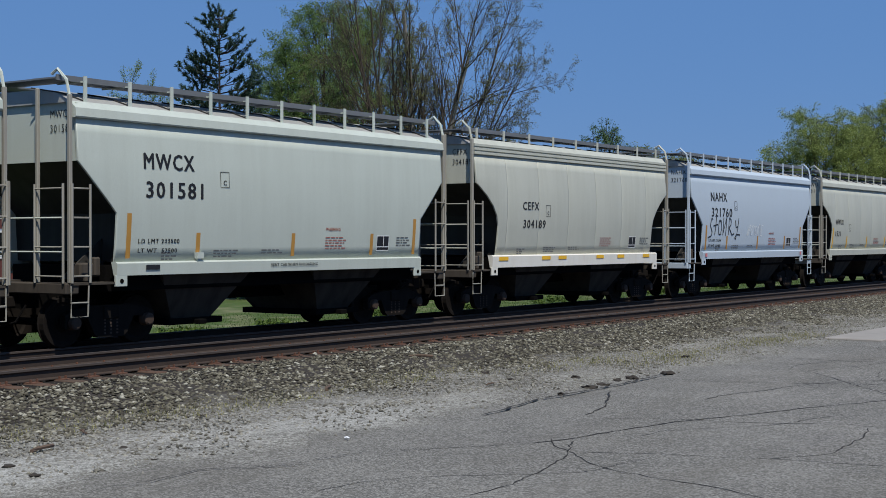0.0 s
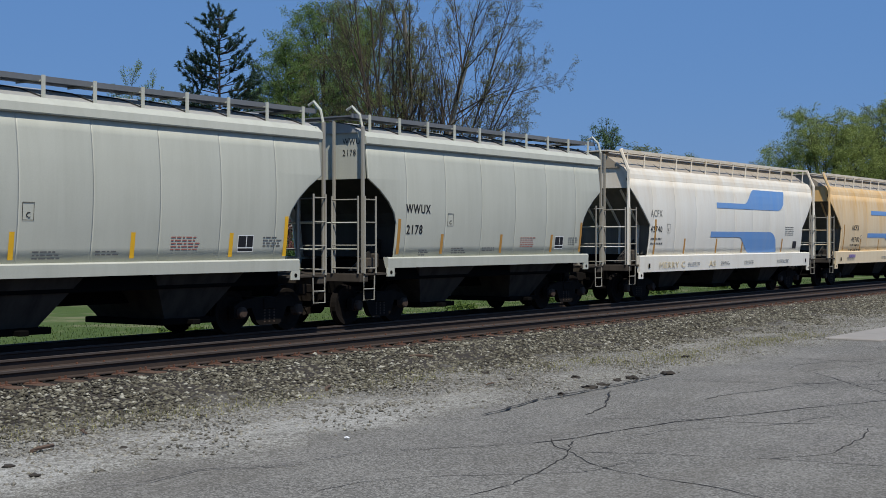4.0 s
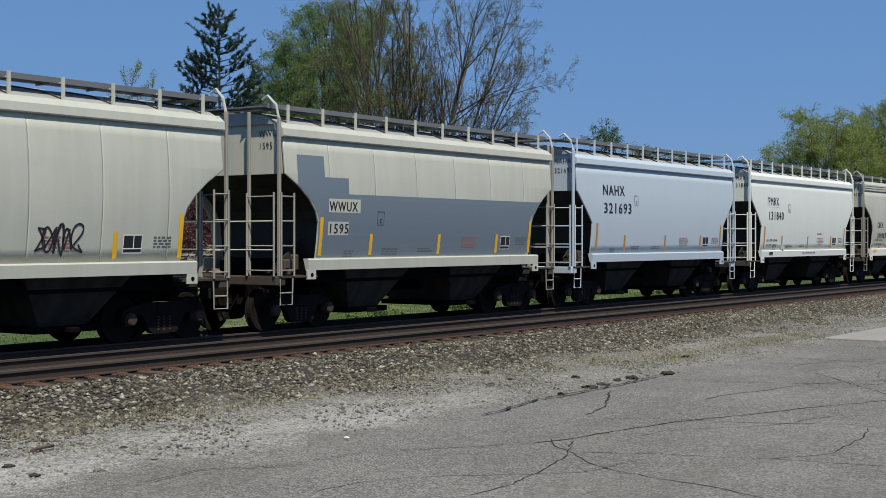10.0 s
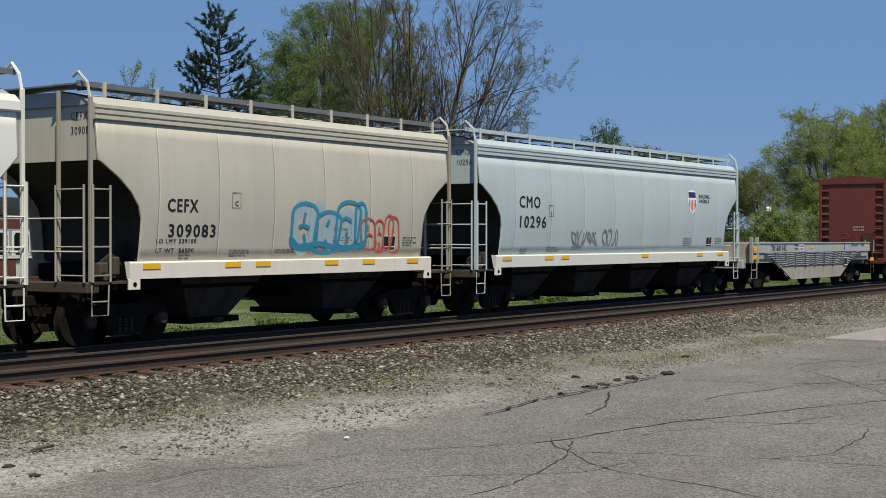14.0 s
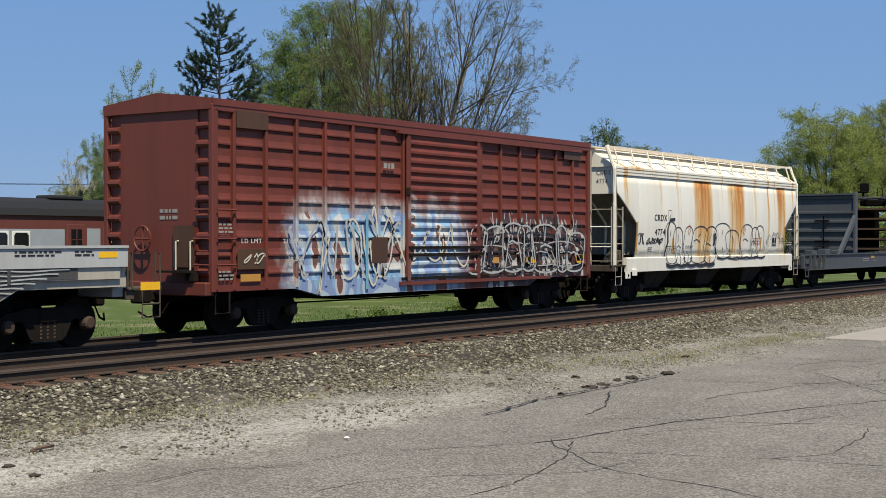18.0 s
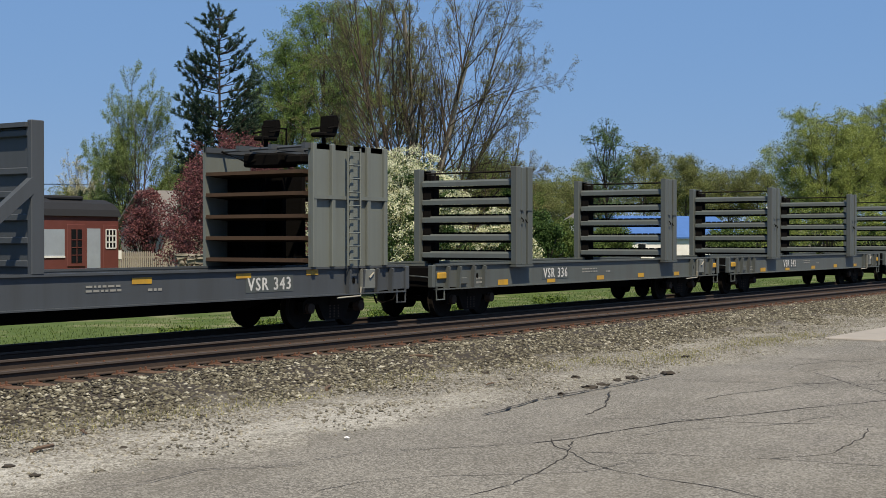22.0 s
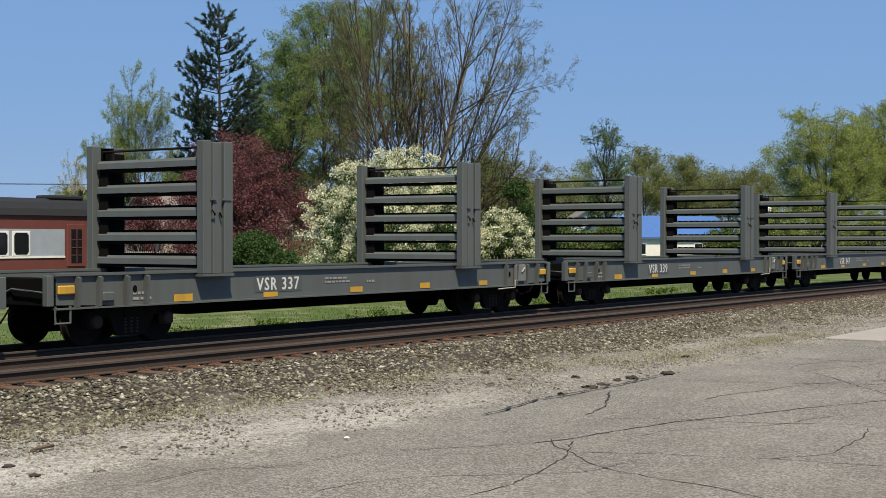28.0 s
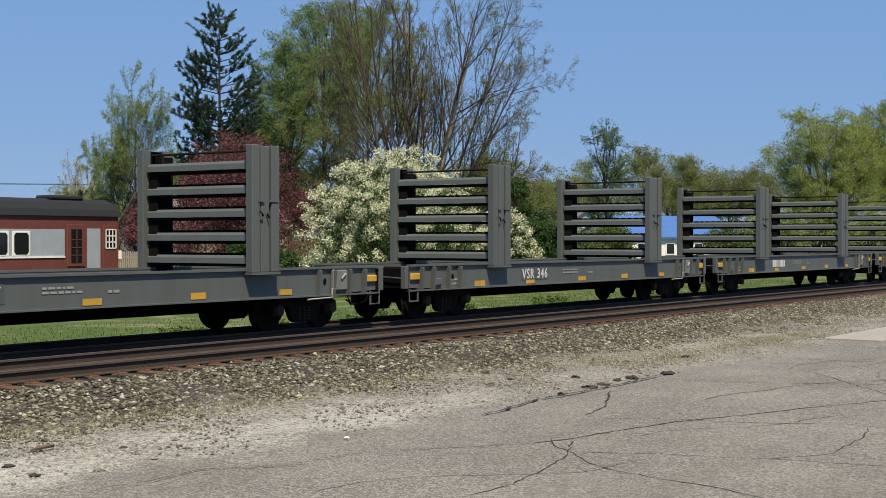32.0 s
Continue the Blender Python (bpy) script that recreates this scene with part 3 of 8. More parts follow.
def bubbles(x, z, w, h, n, rnd):
    """Outlines of fat rounded shapes side by side, each with a stroke or two inside; they spell nothing."""
    lines = []
    cuts = [0.0]
    for k in range(n):
        cuts.append(cuts[-1] + rnd.uniform(0.55, 1.4))
    cuts = [x + w * q / cuts[-1] for q in cuts]
    z00, h00 = z, h
    for a, b in zip(cuts, cuts[1:]):
        s = b - a
        a, b = a - 0.08 * s, b + 0.08 * s
        z = z00 + h00 * rnd.uniform(-0.05, 0.1)
        h = h00 * rnd.uniform(0.8, 1.0)
        top = z + h
        lean = rnd.uniform(-0.3, 0.3) * s
        c, m = (a + b) / 2, (b - a) / 2
        out = [(a + rnd.uniform(0, 0.1) * s, z + h * 0.12), (a + lean * 0.5, z + h * 0.45)]
        out += [(c + lean - m * math.cos(q * math.pi / 8), top - h * 0.22 + h * 0.22 * math.sin(q * math.pi / 8)) for q in range(9)]
        out += [(b + lean * 0.5, z + h * 0.45)]
        out += [(c + m * math.cos(q * math.pi / 8), z + h * 0.16 - h * 0.16 * math.sin(q * math.pi / 8)) for q in range(9)]
        lines.append(out)
        y1 = z + h * rnd.uniform(0.45, 0.6)
        if rnd.random() < 0.7:
            lines.append([(c - m * 0.45, y1), (c - m * 0.1, y1 + 0.05 * h), (c + m * 0.4, y1 - 0.02 * h)])
        if rnd.random() < 0.7:
            lines.append([(c + lean, top - h * 0.2), (c + lean * 0.6 - 0.06 * s, y1 + 0.12 * h)])
        if rnd.random() < 0.6:
            lines.append([(c, z + h * 0.04), (c + 0.06 * s, z + h * 0.2), (c - 0.02 * s, z + h * 0.33)])
    return lines


def scrawl(x, z, w, h, n, rnd, loops=5):
    """Curling sprayed lines that fill a field w by h; they spell nothing."""
    lines = []
    for k in range(n):
        cx = x + w * (k + 0.5) / n
        ph, rx, rz = rnd.uniform(0, 6.28), w / n * rnd.uniform(0.4, 0.75), h * rnd.uniform(0.3, 0.5)
        pts = []
        f1, f2 = rnd.uniform(0.7, 1.6), rnd.uniform(0.8, 2.1)
        for j in range(26):
            a = ph + loops * j / 25
            pts.append((cx + rx * math.cos(a * f1) + 0.1 * rx * math.sin(3 * a), z + h / 2 + rz * math.sin(a * f2) + 0.12 * rz * math.cos(2.3 * a)))
        lines.append(pts)
    return lines


# ---- railcars ----
CARS = []  # (thing, centre at the start, wheel sets)
WHEEL_R = 0.457


def wheel_mesh():
    bm = bmesh.new()
    return lathe_y(bm, [(-0.06, 0.08), (-0.07, 0.14), (-0.045, 0.17), (-0.035, 0.33), (-0.06, 0.38), (-0.062, 0.45), (-0.05, 0.456), (0.05, 0.46), (0.06, 0.485), (0.078, 0.482), (0.08, 0.38), (0.04, 0.33), (0.03, 0.17), (0.05, 0.1)], 28)


def sideframe_mesh():
    bm = bmesh.new()
    pts = [(-1.08, 0.36), (-1.08, 0.60), (-0.90, 0.68), (-0.45, 0.76), (0.45, 0.76), (0.90, 0.68), (1.08, 0.60), (1.08, 0.36), (0.92, 0.36), (0.86, 0.52), (0.56, 0.54),
           (0.40, 0.24), (0.30, 0.17), (-0.30, 0.17), (-0.40, 0.24), (-0.56, 0.54), (-0.86, 0.52), (-0.92, 0.36)]
    prism(bm, pts, -0.07, 0.07)
    return bm


def spring_mesh():
    bm = bmesh.new()
    for cx in (-0.15, 0.0, 0.15):
        for k in range(5):
            z = 0.24 + k * 0.062
            r = bmesh.ops.create_cone(bm, cap_ends=True, segments=10, radius1=0.068, radius2=0.068, depth=0.034, matrix=Matrix.Translation((cx, 0, z)))
    return bm


def truck(car, xc, lead):
    """A two-axle truck: bolster, two side frames with springs, end caps, and two wheel sets that turn."""
    b = part("truck", shared("bolster", lambda: boxes((-0.2, 0.2, -1.12, 1.12, 0.5, 0.74), (-0.35, 0.35, -0.3, 0.3, 0.7, 0.86), bevel=0.02), M["frame"]), None, car, m=pose(xc, 0, 0))
    for s in (-1, 1):
        f = part("side_frame", shared("side_frame", sideframe_mesh, M["frame"]), None, b, m=pose(0, s * 1.02, 0))
        tagged(part("spring_nest", shared("springs", spring_mesh, M["spring"]), None, b, m=pose(0, s * 1.03, 0)), kind="stuff")
        for k in (-1, 1):
            part("bearing_cap", shared("bearing", lambda: lathe_y(bmesh.new(), [(-0.12, 0.09), (-0.10, 0.12), (0.06, 0.13)], 14), M["spring"]), None, b, m=pose(k * 0.89, s * 1.07, WHEEL_R, 0, 0, 0 if s < 0 else 180))
    sets = []
    for k in (-1, 1):
        w = part("wheel_set", shared("axle", lambda: lathe_y(bmesh.new(), [(-1.1, 0.07), (1.1, 0.07)], 10), M["black"]), None, car, m=pose(xc + k * 0.89, 0, WHEEL_R))
        for s in (-1, 1):
            part("wheel", shared("wheel", wheel_mesh, M["frame"]), None, w, m=pose(0, s * 0.753, 0, 0, 0, 0 if s < 0 else 180))
        sets.append((w, xc + k * 0.89))
    return sets


def couplers(car, L, z=0.84):
    for s in (-1, 1):
        bm = bmesh.new()
        x = s * L / 2
        box(bm, x - s * 0.3, x + s * 0.28, -0.09, 0.09, z - 0.1, z + 0.1, 0.02)
        box(bm, x + s * 0.28, x + s * 0.62, -0.17, 0.15, z - 0.15, z + 0.15, 0.04)
        part("coupler", bm, M["frame"], car)
        part("air_hose", tubes([[(x + s * 0.05, -0.45, z - 0.05), (x + s * 0.25, -0.4, z - 0.35), (x + s * 0.5, -0.25, z - 0.42), (x + s * 0.62, -0.1, z - 0.3)]], 0.022, 5), M["black"], car)


def ladder(car, x0, x1, y, z0, z1, n, mat, along="x", r=0.016):
    """Two stiles and n rungs as one ladder; along x on a side, along y on an end."""
    pt = (lambda a, z: (a, y, z)) if along == "x" else (lambda a, z: (y, a, z))
    lad = part("ladder", tubes([[pt(x0, z0), pt(x0, z1)]], r * 1.6, 5), mat, car)
    part("stile", tubes([[pt(x1, z0), pt(x1, z1)]], r * 1.6, 5), mat, lad)
    for k in range(n):
        z = z0 + 0.12 + (z1 - z0 - 0.2) * k / max(1, n - 1)
        part("rung", tubes([[pt(x0, z), pt(x1, z)]], r, 5), mat, lad)


def hull_rows(sp):
    """Heights, half widths and end insets of a hopper body."""
    z0, z1 = sp["z_side"], sp["z_eave"]
    rows = []
    for k in range(11):
        u = k / 10
        z = z0 + (z1 - z0) * u
        if sp["smooth"]:
            w = float(np.interp(u, (0, 0.15, 0.35, 0.55, 0.75, 0.9, 1.0), (1.49, 1.545, 1.59, 1.60, 1.575, 1.525, 1.48)))
        elif sp["round"]:
            w = 1.45 + 0.16 * math.sin(math.pi * min(1, 0.10 + 0.76 * u))
        else:
            w = 1.485 + 0.125 * math.sin(math.pi * min(1, 0.12 + 0.74 * u))
        rows.append((z, w))
    return rows


def end_inset(sp, z):
    """How far the end of the side sheet lies in from the end sill at a height."""
    zt, zb = sp["cut_top"], sp["cut_bot"]
    if z >= zt:
        return 0.15
    if sp["round"]:
        if z <= zb:
            return sp["inset"]
        u = (zt - z) / (zt - zb)
        return 0.15 + (sp["inset"] - 0.15) * math.sin(u * math.pi / 2) ** 0.9
    if z <= zb:
        return sp["inset"]
    return 0.15 + (sp["inset"] - 0.15) * (zt - z) / (zt - zb)


HOP = dict(L=11.6, z_side=1.56, z_eave=4.12, z_sill=1.31, cut_top=3.36, cut_bot=2.45, inset=1.05, round=False, panels=1, posts=11, bays=2, paint="grey",
           smooth=False, roof_paint="roof_grey", roof=4.66, walk="board", band=0.30, top_rail=False, truck=8.9)


def hopper(x_left, label, marks, **kw):
    sp = {**HOP, **kw}
    L = sp["L"]
    car = empty("hopper_car", pose(x_left + L / 2, TRAIN_Y, 0))
    tagged(car, label, "railcar", "freight train")
    mat = M[sp["paint"]]
    fit_mat = mat if sp["paint"] in ("bluewhite", "white", "pale_blue") else M["post"]
    rnd = random.Random(int(x_left * 7))
    rows = hull_rows(sp)
    hw = lambda z: float(np.interp(z, [r[0] for r in rows], [r[1] for r in rows]))
    sp["hw"] = hw
    h = L / 2
    zs = sorted({r[0] for r in rows} | {sp["cut_top"], sp["cut_bot"]})
    # inner hull with sloping ends, and roof
    bm = bmesh.new()
    rings = []
    for z in zs:
        i = end_inset(sp, z) + 0.28
        w = hw(z) - 0.02
        rings.append([bm.verts.new(c) for c in ((-h + i, -w, z), (h - i, -w, z), (h - i, w, z), (-h + i, w, z))])
    for a, b in zip(rings, rings[1:]):
        for k in range(4):
            bm.faces.new((a[k], a[(k + 1) % 4], b[(k + 1) % 4], b[k]))
    bm.faces.new(rings[0][::-1])
    bm.faces.new(rings[-1])
    # the dark default end colour carries the recess shade along with grime
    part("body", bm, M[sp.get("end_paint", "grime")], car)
    if sp["top_rail"]:
        # stiffeners down the slope sheets
        for s in (-1, 1):
            for y in (-1.05, -0.4, 0.4, 1.05):
                part("slope_rib", tubes([[(s * (h - end_inset(sp, z) - 0.25), y, z) for z in (3.5, 2.9, 2.45)], [(s * (h - sp["inset"] - 0.25), y, 2.45), (s * (h - sp["inset"] - 0.2), y, 1.3)]], 0.04, 4), mat, car)
    # side sheets in panels
    n = sp["panels"]
    for s in (-1, 1):
        for k in range(n if s < 0 else 1):
            nn = n if s < 0 else 1
            a, b = -h + L * k / nn, -h + L * (k + 1) / nn
            bm = bmesh.new()
            cols = []
            for z in zs:
                i = end_inset(sp, z)
                x0, x1 = max(a, -h + i), min(b, h - i)
                if x1 - x0 < 0.02:
                    x1 = x0 = (a if k > 0 else b)
                g = 0.0035 if nn > 1 else 0.0
                w = hw(z)
                cols.append([bm.verts.new((x0, s * (w - g), z)), bm.verts.new((min(x0 + 0.035, x1), s * w, z)), bm.verts.new((max(x1 - 0.035, x0), s * w, z)), bm.verts.new((x1, s * (w - g), z)),
                             bm.verts.new((x1, s * (w - 0.035), z)), bm.verts.new((x0, s * (w - 0.035), z))])
            for c, d in zip(cols, cols[1:]):
                for j in range(6):
                    try:
                        bm.faces.new((c[j], c[(j + 1) % 6], d[(j + 1) % 6], d[j]))
                    except ValueError:
                        pass
            bm.faces.new(cols[0])
            bm.faces.new(cols[-1])
            bmesh.ops.remove_doubles(bm, verts=bm.verts[:], dist=0.0005)
            bmesh.ops.recalc_face_normals(bm, faces=bm.faces[:])
            for f in bm.faces:
                f.smooth = abs(f.normal.y) > 0.85
            part("side_panel", bm, mat, car)
    # top chord, roof and end caps
    ze, zr, bd = sp["z_eave"], sp["roof"], sp["band"]
    we = hw(ze)
    for s in (-1, 1):
        bm = bmesh.new()
        if sp["smooth"]:
            prism_x(bm, [(s * (we - 0.1), ze + 0.004), (s * (we - 0.002), ze + 0.004), (s * (we - 0.03), ze + bd * 0.4), (s * (we - 0.08), ze + bd * 0.72), (s * (we - 0.16), ze + bd), (s * (we - 0.3), ze + bd)], -h + 0.12, h - 0.12)
        elif sp.get("ribbed"):
            prof = [(s * (we - 0.1), ze)]
            for q in range(3):
                a, b = ze + q * bd / 3, ze + (q + 1) * bd / 3
                prof += [(s * we, a + 0.006), (s * (we + 0.045), a + 0.02), (s * (we + 0.045), b - 0.02), (s * we, b - 0.006)]
            prism_x(bm, prof + [(s * (we - 0.1), ze + bd + (0.12 if not sp["top_rail"] else 0.0))], -h + 0.12, h - 0.12)
        else:
            prism_x(bm, [(s * (we - 0.1), ze), (s * (we + 0.055), ze), (s * (we + 0.075), ze + 0.025), (s * (we + 0.06), ze + bd * 0.58), (s * (we - 0.09), ze + bd), (s * (we - 0.2), ze + bd)], -h + 0.1, h - 0.1)
        part("top_chord", bm, mat, car)
    zt = ze + bd
    e = 0.165 if sp["smooth"] else 0.0
    prof = [(-we + 0.11, zt - 0.02), (-1.05, zt + 0.16), (-0.6, zr), (0.6, zr), (1.05, zt + 0.16), (we - 0.11, zt - 0.02)] if not sp["top_rail"] else [(-we + e, zt - 0.02), (-we + 0.25 + e, zt + 0.13), *(((-0.66, zr + 0.03), (-0.5, zr + 0.14), (0.5, zr + 0.14), (0.66, zr + 0.03)) if sp["top_rail"] else ((-0.6, zr), (0.6, zr))), (we - 0.25 - e, zt + 0.13), (we - e, zt - 0.02)]
    part("roof", prism_x(bmesh.new(), prof, -h + 0.125, h - 0.125), M[sp["roof_paint"] or sp["paint"]], car)
    # end sheets: upper plate under the roof
    for s in (-1, 1):
        x = s * (h - 0.2)
        part("end_plate", prism_x(bmesh.new(), [(-we + 0.03, sp["cut_top"]), (we - 0.03, sp["cut_top"]), (we - 0.03 - e, zt - 0.03), (0.6, zr - 0.02), (-0.6, zr - 0.02), (-we + 0.03 + e, zt - 0.03)], x - 0.02, x + 0.02), mat, car)
        # corner and end posts
        for y in (-1.54, 1.54):
            if sp["top_rail"]:
                x = s * (h - 0.02)
                part("corner_post", tubes([[(x, y, 1.2), (x, y, 3.0), (x, y, zt - 0.1), (x, y * 0.83, zr + 0.12), (x - s * 0.1, y * 0.82, zr + 0.13)]], 0.055, 6), mat, car)
                continue
            part("corner_post", boxes((s * (h - 0.02) - 0.036, s * (h - 0.02) + 0.036, y - 0.036, y + 0.036, 1.2, zt + 0.1), bevel=0.01), fit_mat, car)
        for y in (-0.75, 0.75):
            part("end_post", boxes((s * (h + 0.03) - 0.035, s * (h + 0.03) + 0.035, y - 0.03, y + 0.03, 1.2, zr), bevel=0.01), M["post"], car)
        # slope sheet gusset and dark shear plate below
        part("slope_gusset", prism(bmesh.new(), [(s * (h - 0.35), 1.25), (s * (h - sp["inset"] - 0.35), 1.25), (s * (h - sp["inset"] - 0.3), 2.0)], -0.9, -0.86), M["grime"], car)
        part("end_sill", boxes((s * (h - 0.22), s * (h + 0.08), -1.55, 1.55, 1.0, 1.2), bevel=0.02), fit_mat if sp["paint"] == "bluewhite" else M["sooty"], car)
        for y in (-1.57, 1.0):
            part("platform", boxes((s * (h - sp["inset"]), s * h, y, y + 0.57, 1.16, 1.2)), M["sooty"], car)
        part("step", tubes([[(s * (h - 0.02), -1.57, 1.15), (s * (h - 0.02), -1.57, 0.6), (s * (h - 0.4), -1.57, 0.6), (s * (h - 0.42), -1.57, 1.15)], [(s * (h - 0.02), -1.57, 0.85), (s * (h - 0.4), -1.57, 0.85)]], 0.018, 5), fit_mat, car)
        ladder(car, s * (h - 0.43), s * (h - 0.02), -1.6, 1.2, 2.95, 4, fit_mat, r=0.016)
        ladder(car, -1.5, -0.75, s * (h + 0.1), 1.2, 2.95, 4, fit_mat, "y", r=0.016)
        for z in (2.35, 1.75):
            part("grab_iron", tubes([[(s * (h + 0.1), -1.5, z), (s * (h + 0.1), 1.5, z)]], 0.018, 5), mat, car)
        xs = s * (h - sp.get("sill_in", sp["inset"]))
        pad = part("jacking_pad", boxes((xs + s * 0.02, xs - s * 0.26, -1.6, -1.55, sp["z_sill"] - 0.2, sp["z_sill"] + 0.002), bevel=0.008), M[sp.get("sill_paint", sp["paint"])], car)
        part("pad_hole", lathe_y(bmesh.new(), [(-0.004, 0.045), (0.004, 0.045)], 12), M["black"], pad, m=pose(xs - s * 0.12, -1.602, sp["z_sill"] - 0.1))
    # brake gear on the leading end
    part("brake_valve", boxes((-h + 0.42, -h + 0.75, -1.35, -1.1, 1.3, 1.55), (-h + 0.8, -h + 0.95, -1.3, -1.15, 1.3, 1.65), (-h + 0.5, -h + 0.6, -1.4, -1.05, 1.2, 1.35), bevel=0.03), M["sooty"], car)
    part("brake_cylinder", lathe_y(bmesh.new(), [(-0.3, 0.05), (-0.28, 0.15), (0.3, 0.16)], 12), M["frame"], car, m=pose(h - 0.75, -0.6, 1.4, 0, 0, 90))
    # side sill
    ins = sp["inset"]
    for s in (-1, 1):
        part("side_sill", prism_x(bmesh.new(), [(s * 1.52, sp["z_sill"]), (s * 1.6, sp["z_sill"]), (s * 1.61, sp["z_side"] - 0.03), (s * 1.57, sp["z_side"]), (s * 1.45, sp["z_side"])], -h + sp.get("sill_in", ins), h - sp.get("sill_in", ins)), M[sp.get("sill_paint", sp["paint"])], car)
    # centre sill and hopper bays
    # the wide box fills the dark between the bays in near-black
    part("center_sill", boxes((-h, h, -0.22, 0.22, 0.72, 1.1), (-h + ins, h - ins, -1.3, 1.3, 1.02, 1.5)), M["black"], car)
    nb = sp["bays"]
    span = L - 2 * ins - 0.6
    for k in range(nb):
        a = -span / 2 + span * k / nb
        b = a + span / nb
        c = (a + b) / 2
        a, b = c - min(1.3, span / nb / 2), c + min(1.3, span / nb / 2)
        bm = bmesh.new()
        top = [bm.verts.new(p) for p in ((a, -1.46, 1.4), (b, -1.46, 1.4), (b, 1.46, 1.4), (a, 1.46, 1.4))]
        bot = [bm.verts.new(p) for p in ((c - 0.55, -0.95, 0.42), (c + 0.55, -0.95, 0.42), (c + 0.55, 0.95, 0.42), (c - 0.55, 0.95, 0.42))]
        for j in range(4):
            bm.faces.new((top[j], top[(j + 1) % 4], bot[(j + 1) % 4], bot[j]))
        bm.faces.new(bot)
        bmesh.ops.recalc_face_normals(bm, faces=bm.faces[:])
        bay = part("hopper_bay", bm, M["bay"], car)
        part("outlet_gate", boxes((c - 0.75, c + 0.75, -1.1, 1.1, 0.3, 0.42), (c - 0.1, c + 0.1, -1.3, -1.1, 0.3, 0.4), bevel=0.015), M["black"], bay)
    # running board with its brackets
    wk = M[sp["walk"]]
    bz = 0.09 if sp["round"] else 0.15
    for s in (-1, 1):
        bm = bmesh.new()
        if sp["top_rail"]:
            box(bm, -h - 0.05, h + 0.05, s * 0.62, s * 0.86, zr + 0.10, zr + 0.14)
            part("roof_rail", boxes((-h - 0.05, h + 0.05, s * 1.25, s * 1.29, zr + 0.08, zr + 0.15)), wk, car)
        else:
            box(bm, -h - 0.05, h + 0.05, s * 0.62, s * 1.27, zr + bz, zr + bz + 0.03)
            box(bm, -h - 0.05, h + 0.05, s * 1.255, s * 1.285, zr + bz - 0.03, zr + bz + 0.07)
        part("running_board", bm, wk, car)
        zb = zr + (0.1 if sp["top_rail"] else bz)
        part("end_board", boxes((s * (h - 0.28) - 0.3, s * (h - 0.28) + 0.3, -0.61, 0.61, zb, zb + 0.03)), wk, car)
    for k in range(sp["posts"]):
        x = -h + 0.5 + (L - 1.0) * k / (sp["posts"] - 1)
        bm = bmesh.new()
        if sp["top_rail"]:
            tube(bm, [(x, -we + e + 0.08, zt - 0.02), (x, -1.275, zr + 0.1)], 0.026, 5)
            part("roof_rib", tubes([[(x + 0.15, -0.62, zr + 0.01), (x + 0.05, -we + 0.27 + e, zt + 0.14), (x, -we + 0.06 + e, zt + 0.02)]], 0.016, 4), M["grime"], car)
        else:
            box(bm, x - 0.035, x + 0.035, -we + 0.13, -we + 0.16, zt - 0.04, zr + bz + 0.075)
            tube(bm, [(x, -we + 0.15, zr + bz - 0.02), (x, -0.65, zr + bz - 0.02)], 0.02, 4)
            part("roof_rib", tubes([[(x - 0.55, -0.6, zr + 0.015), (x - 0.25, -1.06, zt + 0.17), (x, -we + 0.18, zt + 0.03)]], 0.017, 4), M["grime"], car)
        part("board_bracket", bm, M["cream"] if sp["top_rail"] else mat, car)
    if not sp["top_rail"]:
        for s in (-1, 1):
            part("roof_grab", tubes([[(s * (h - 0.02), -1.54, zt + 0.05), (s * (h - 0.02), -1.46, zr + 0.12), (s * (h + 0.0), -1.25, zr + 0.32), (s * (h + 0.0), -1.1, zr + 0.24)]], 0.03, 6), mat, car)
    for k in range(4):
        x = -h + L * (k + 0.5) / 4
        part("hatch", boxes((x - 0.7, x + 0.7, -0.45, 0.45, zr, zr + (0.1 if sp["top_rail"] else 0.04)), bevel=0.015), M["roof_grey"], car)
    couplers(car, L)
    sets = truck(car, -sp["truck"] / 2, True) + truck(car, sp["truck"] / 2, False)
    CARS.append((car, x_left + L / 2, sets))
    marks(car, sp, hw, h, rnd)
    return car


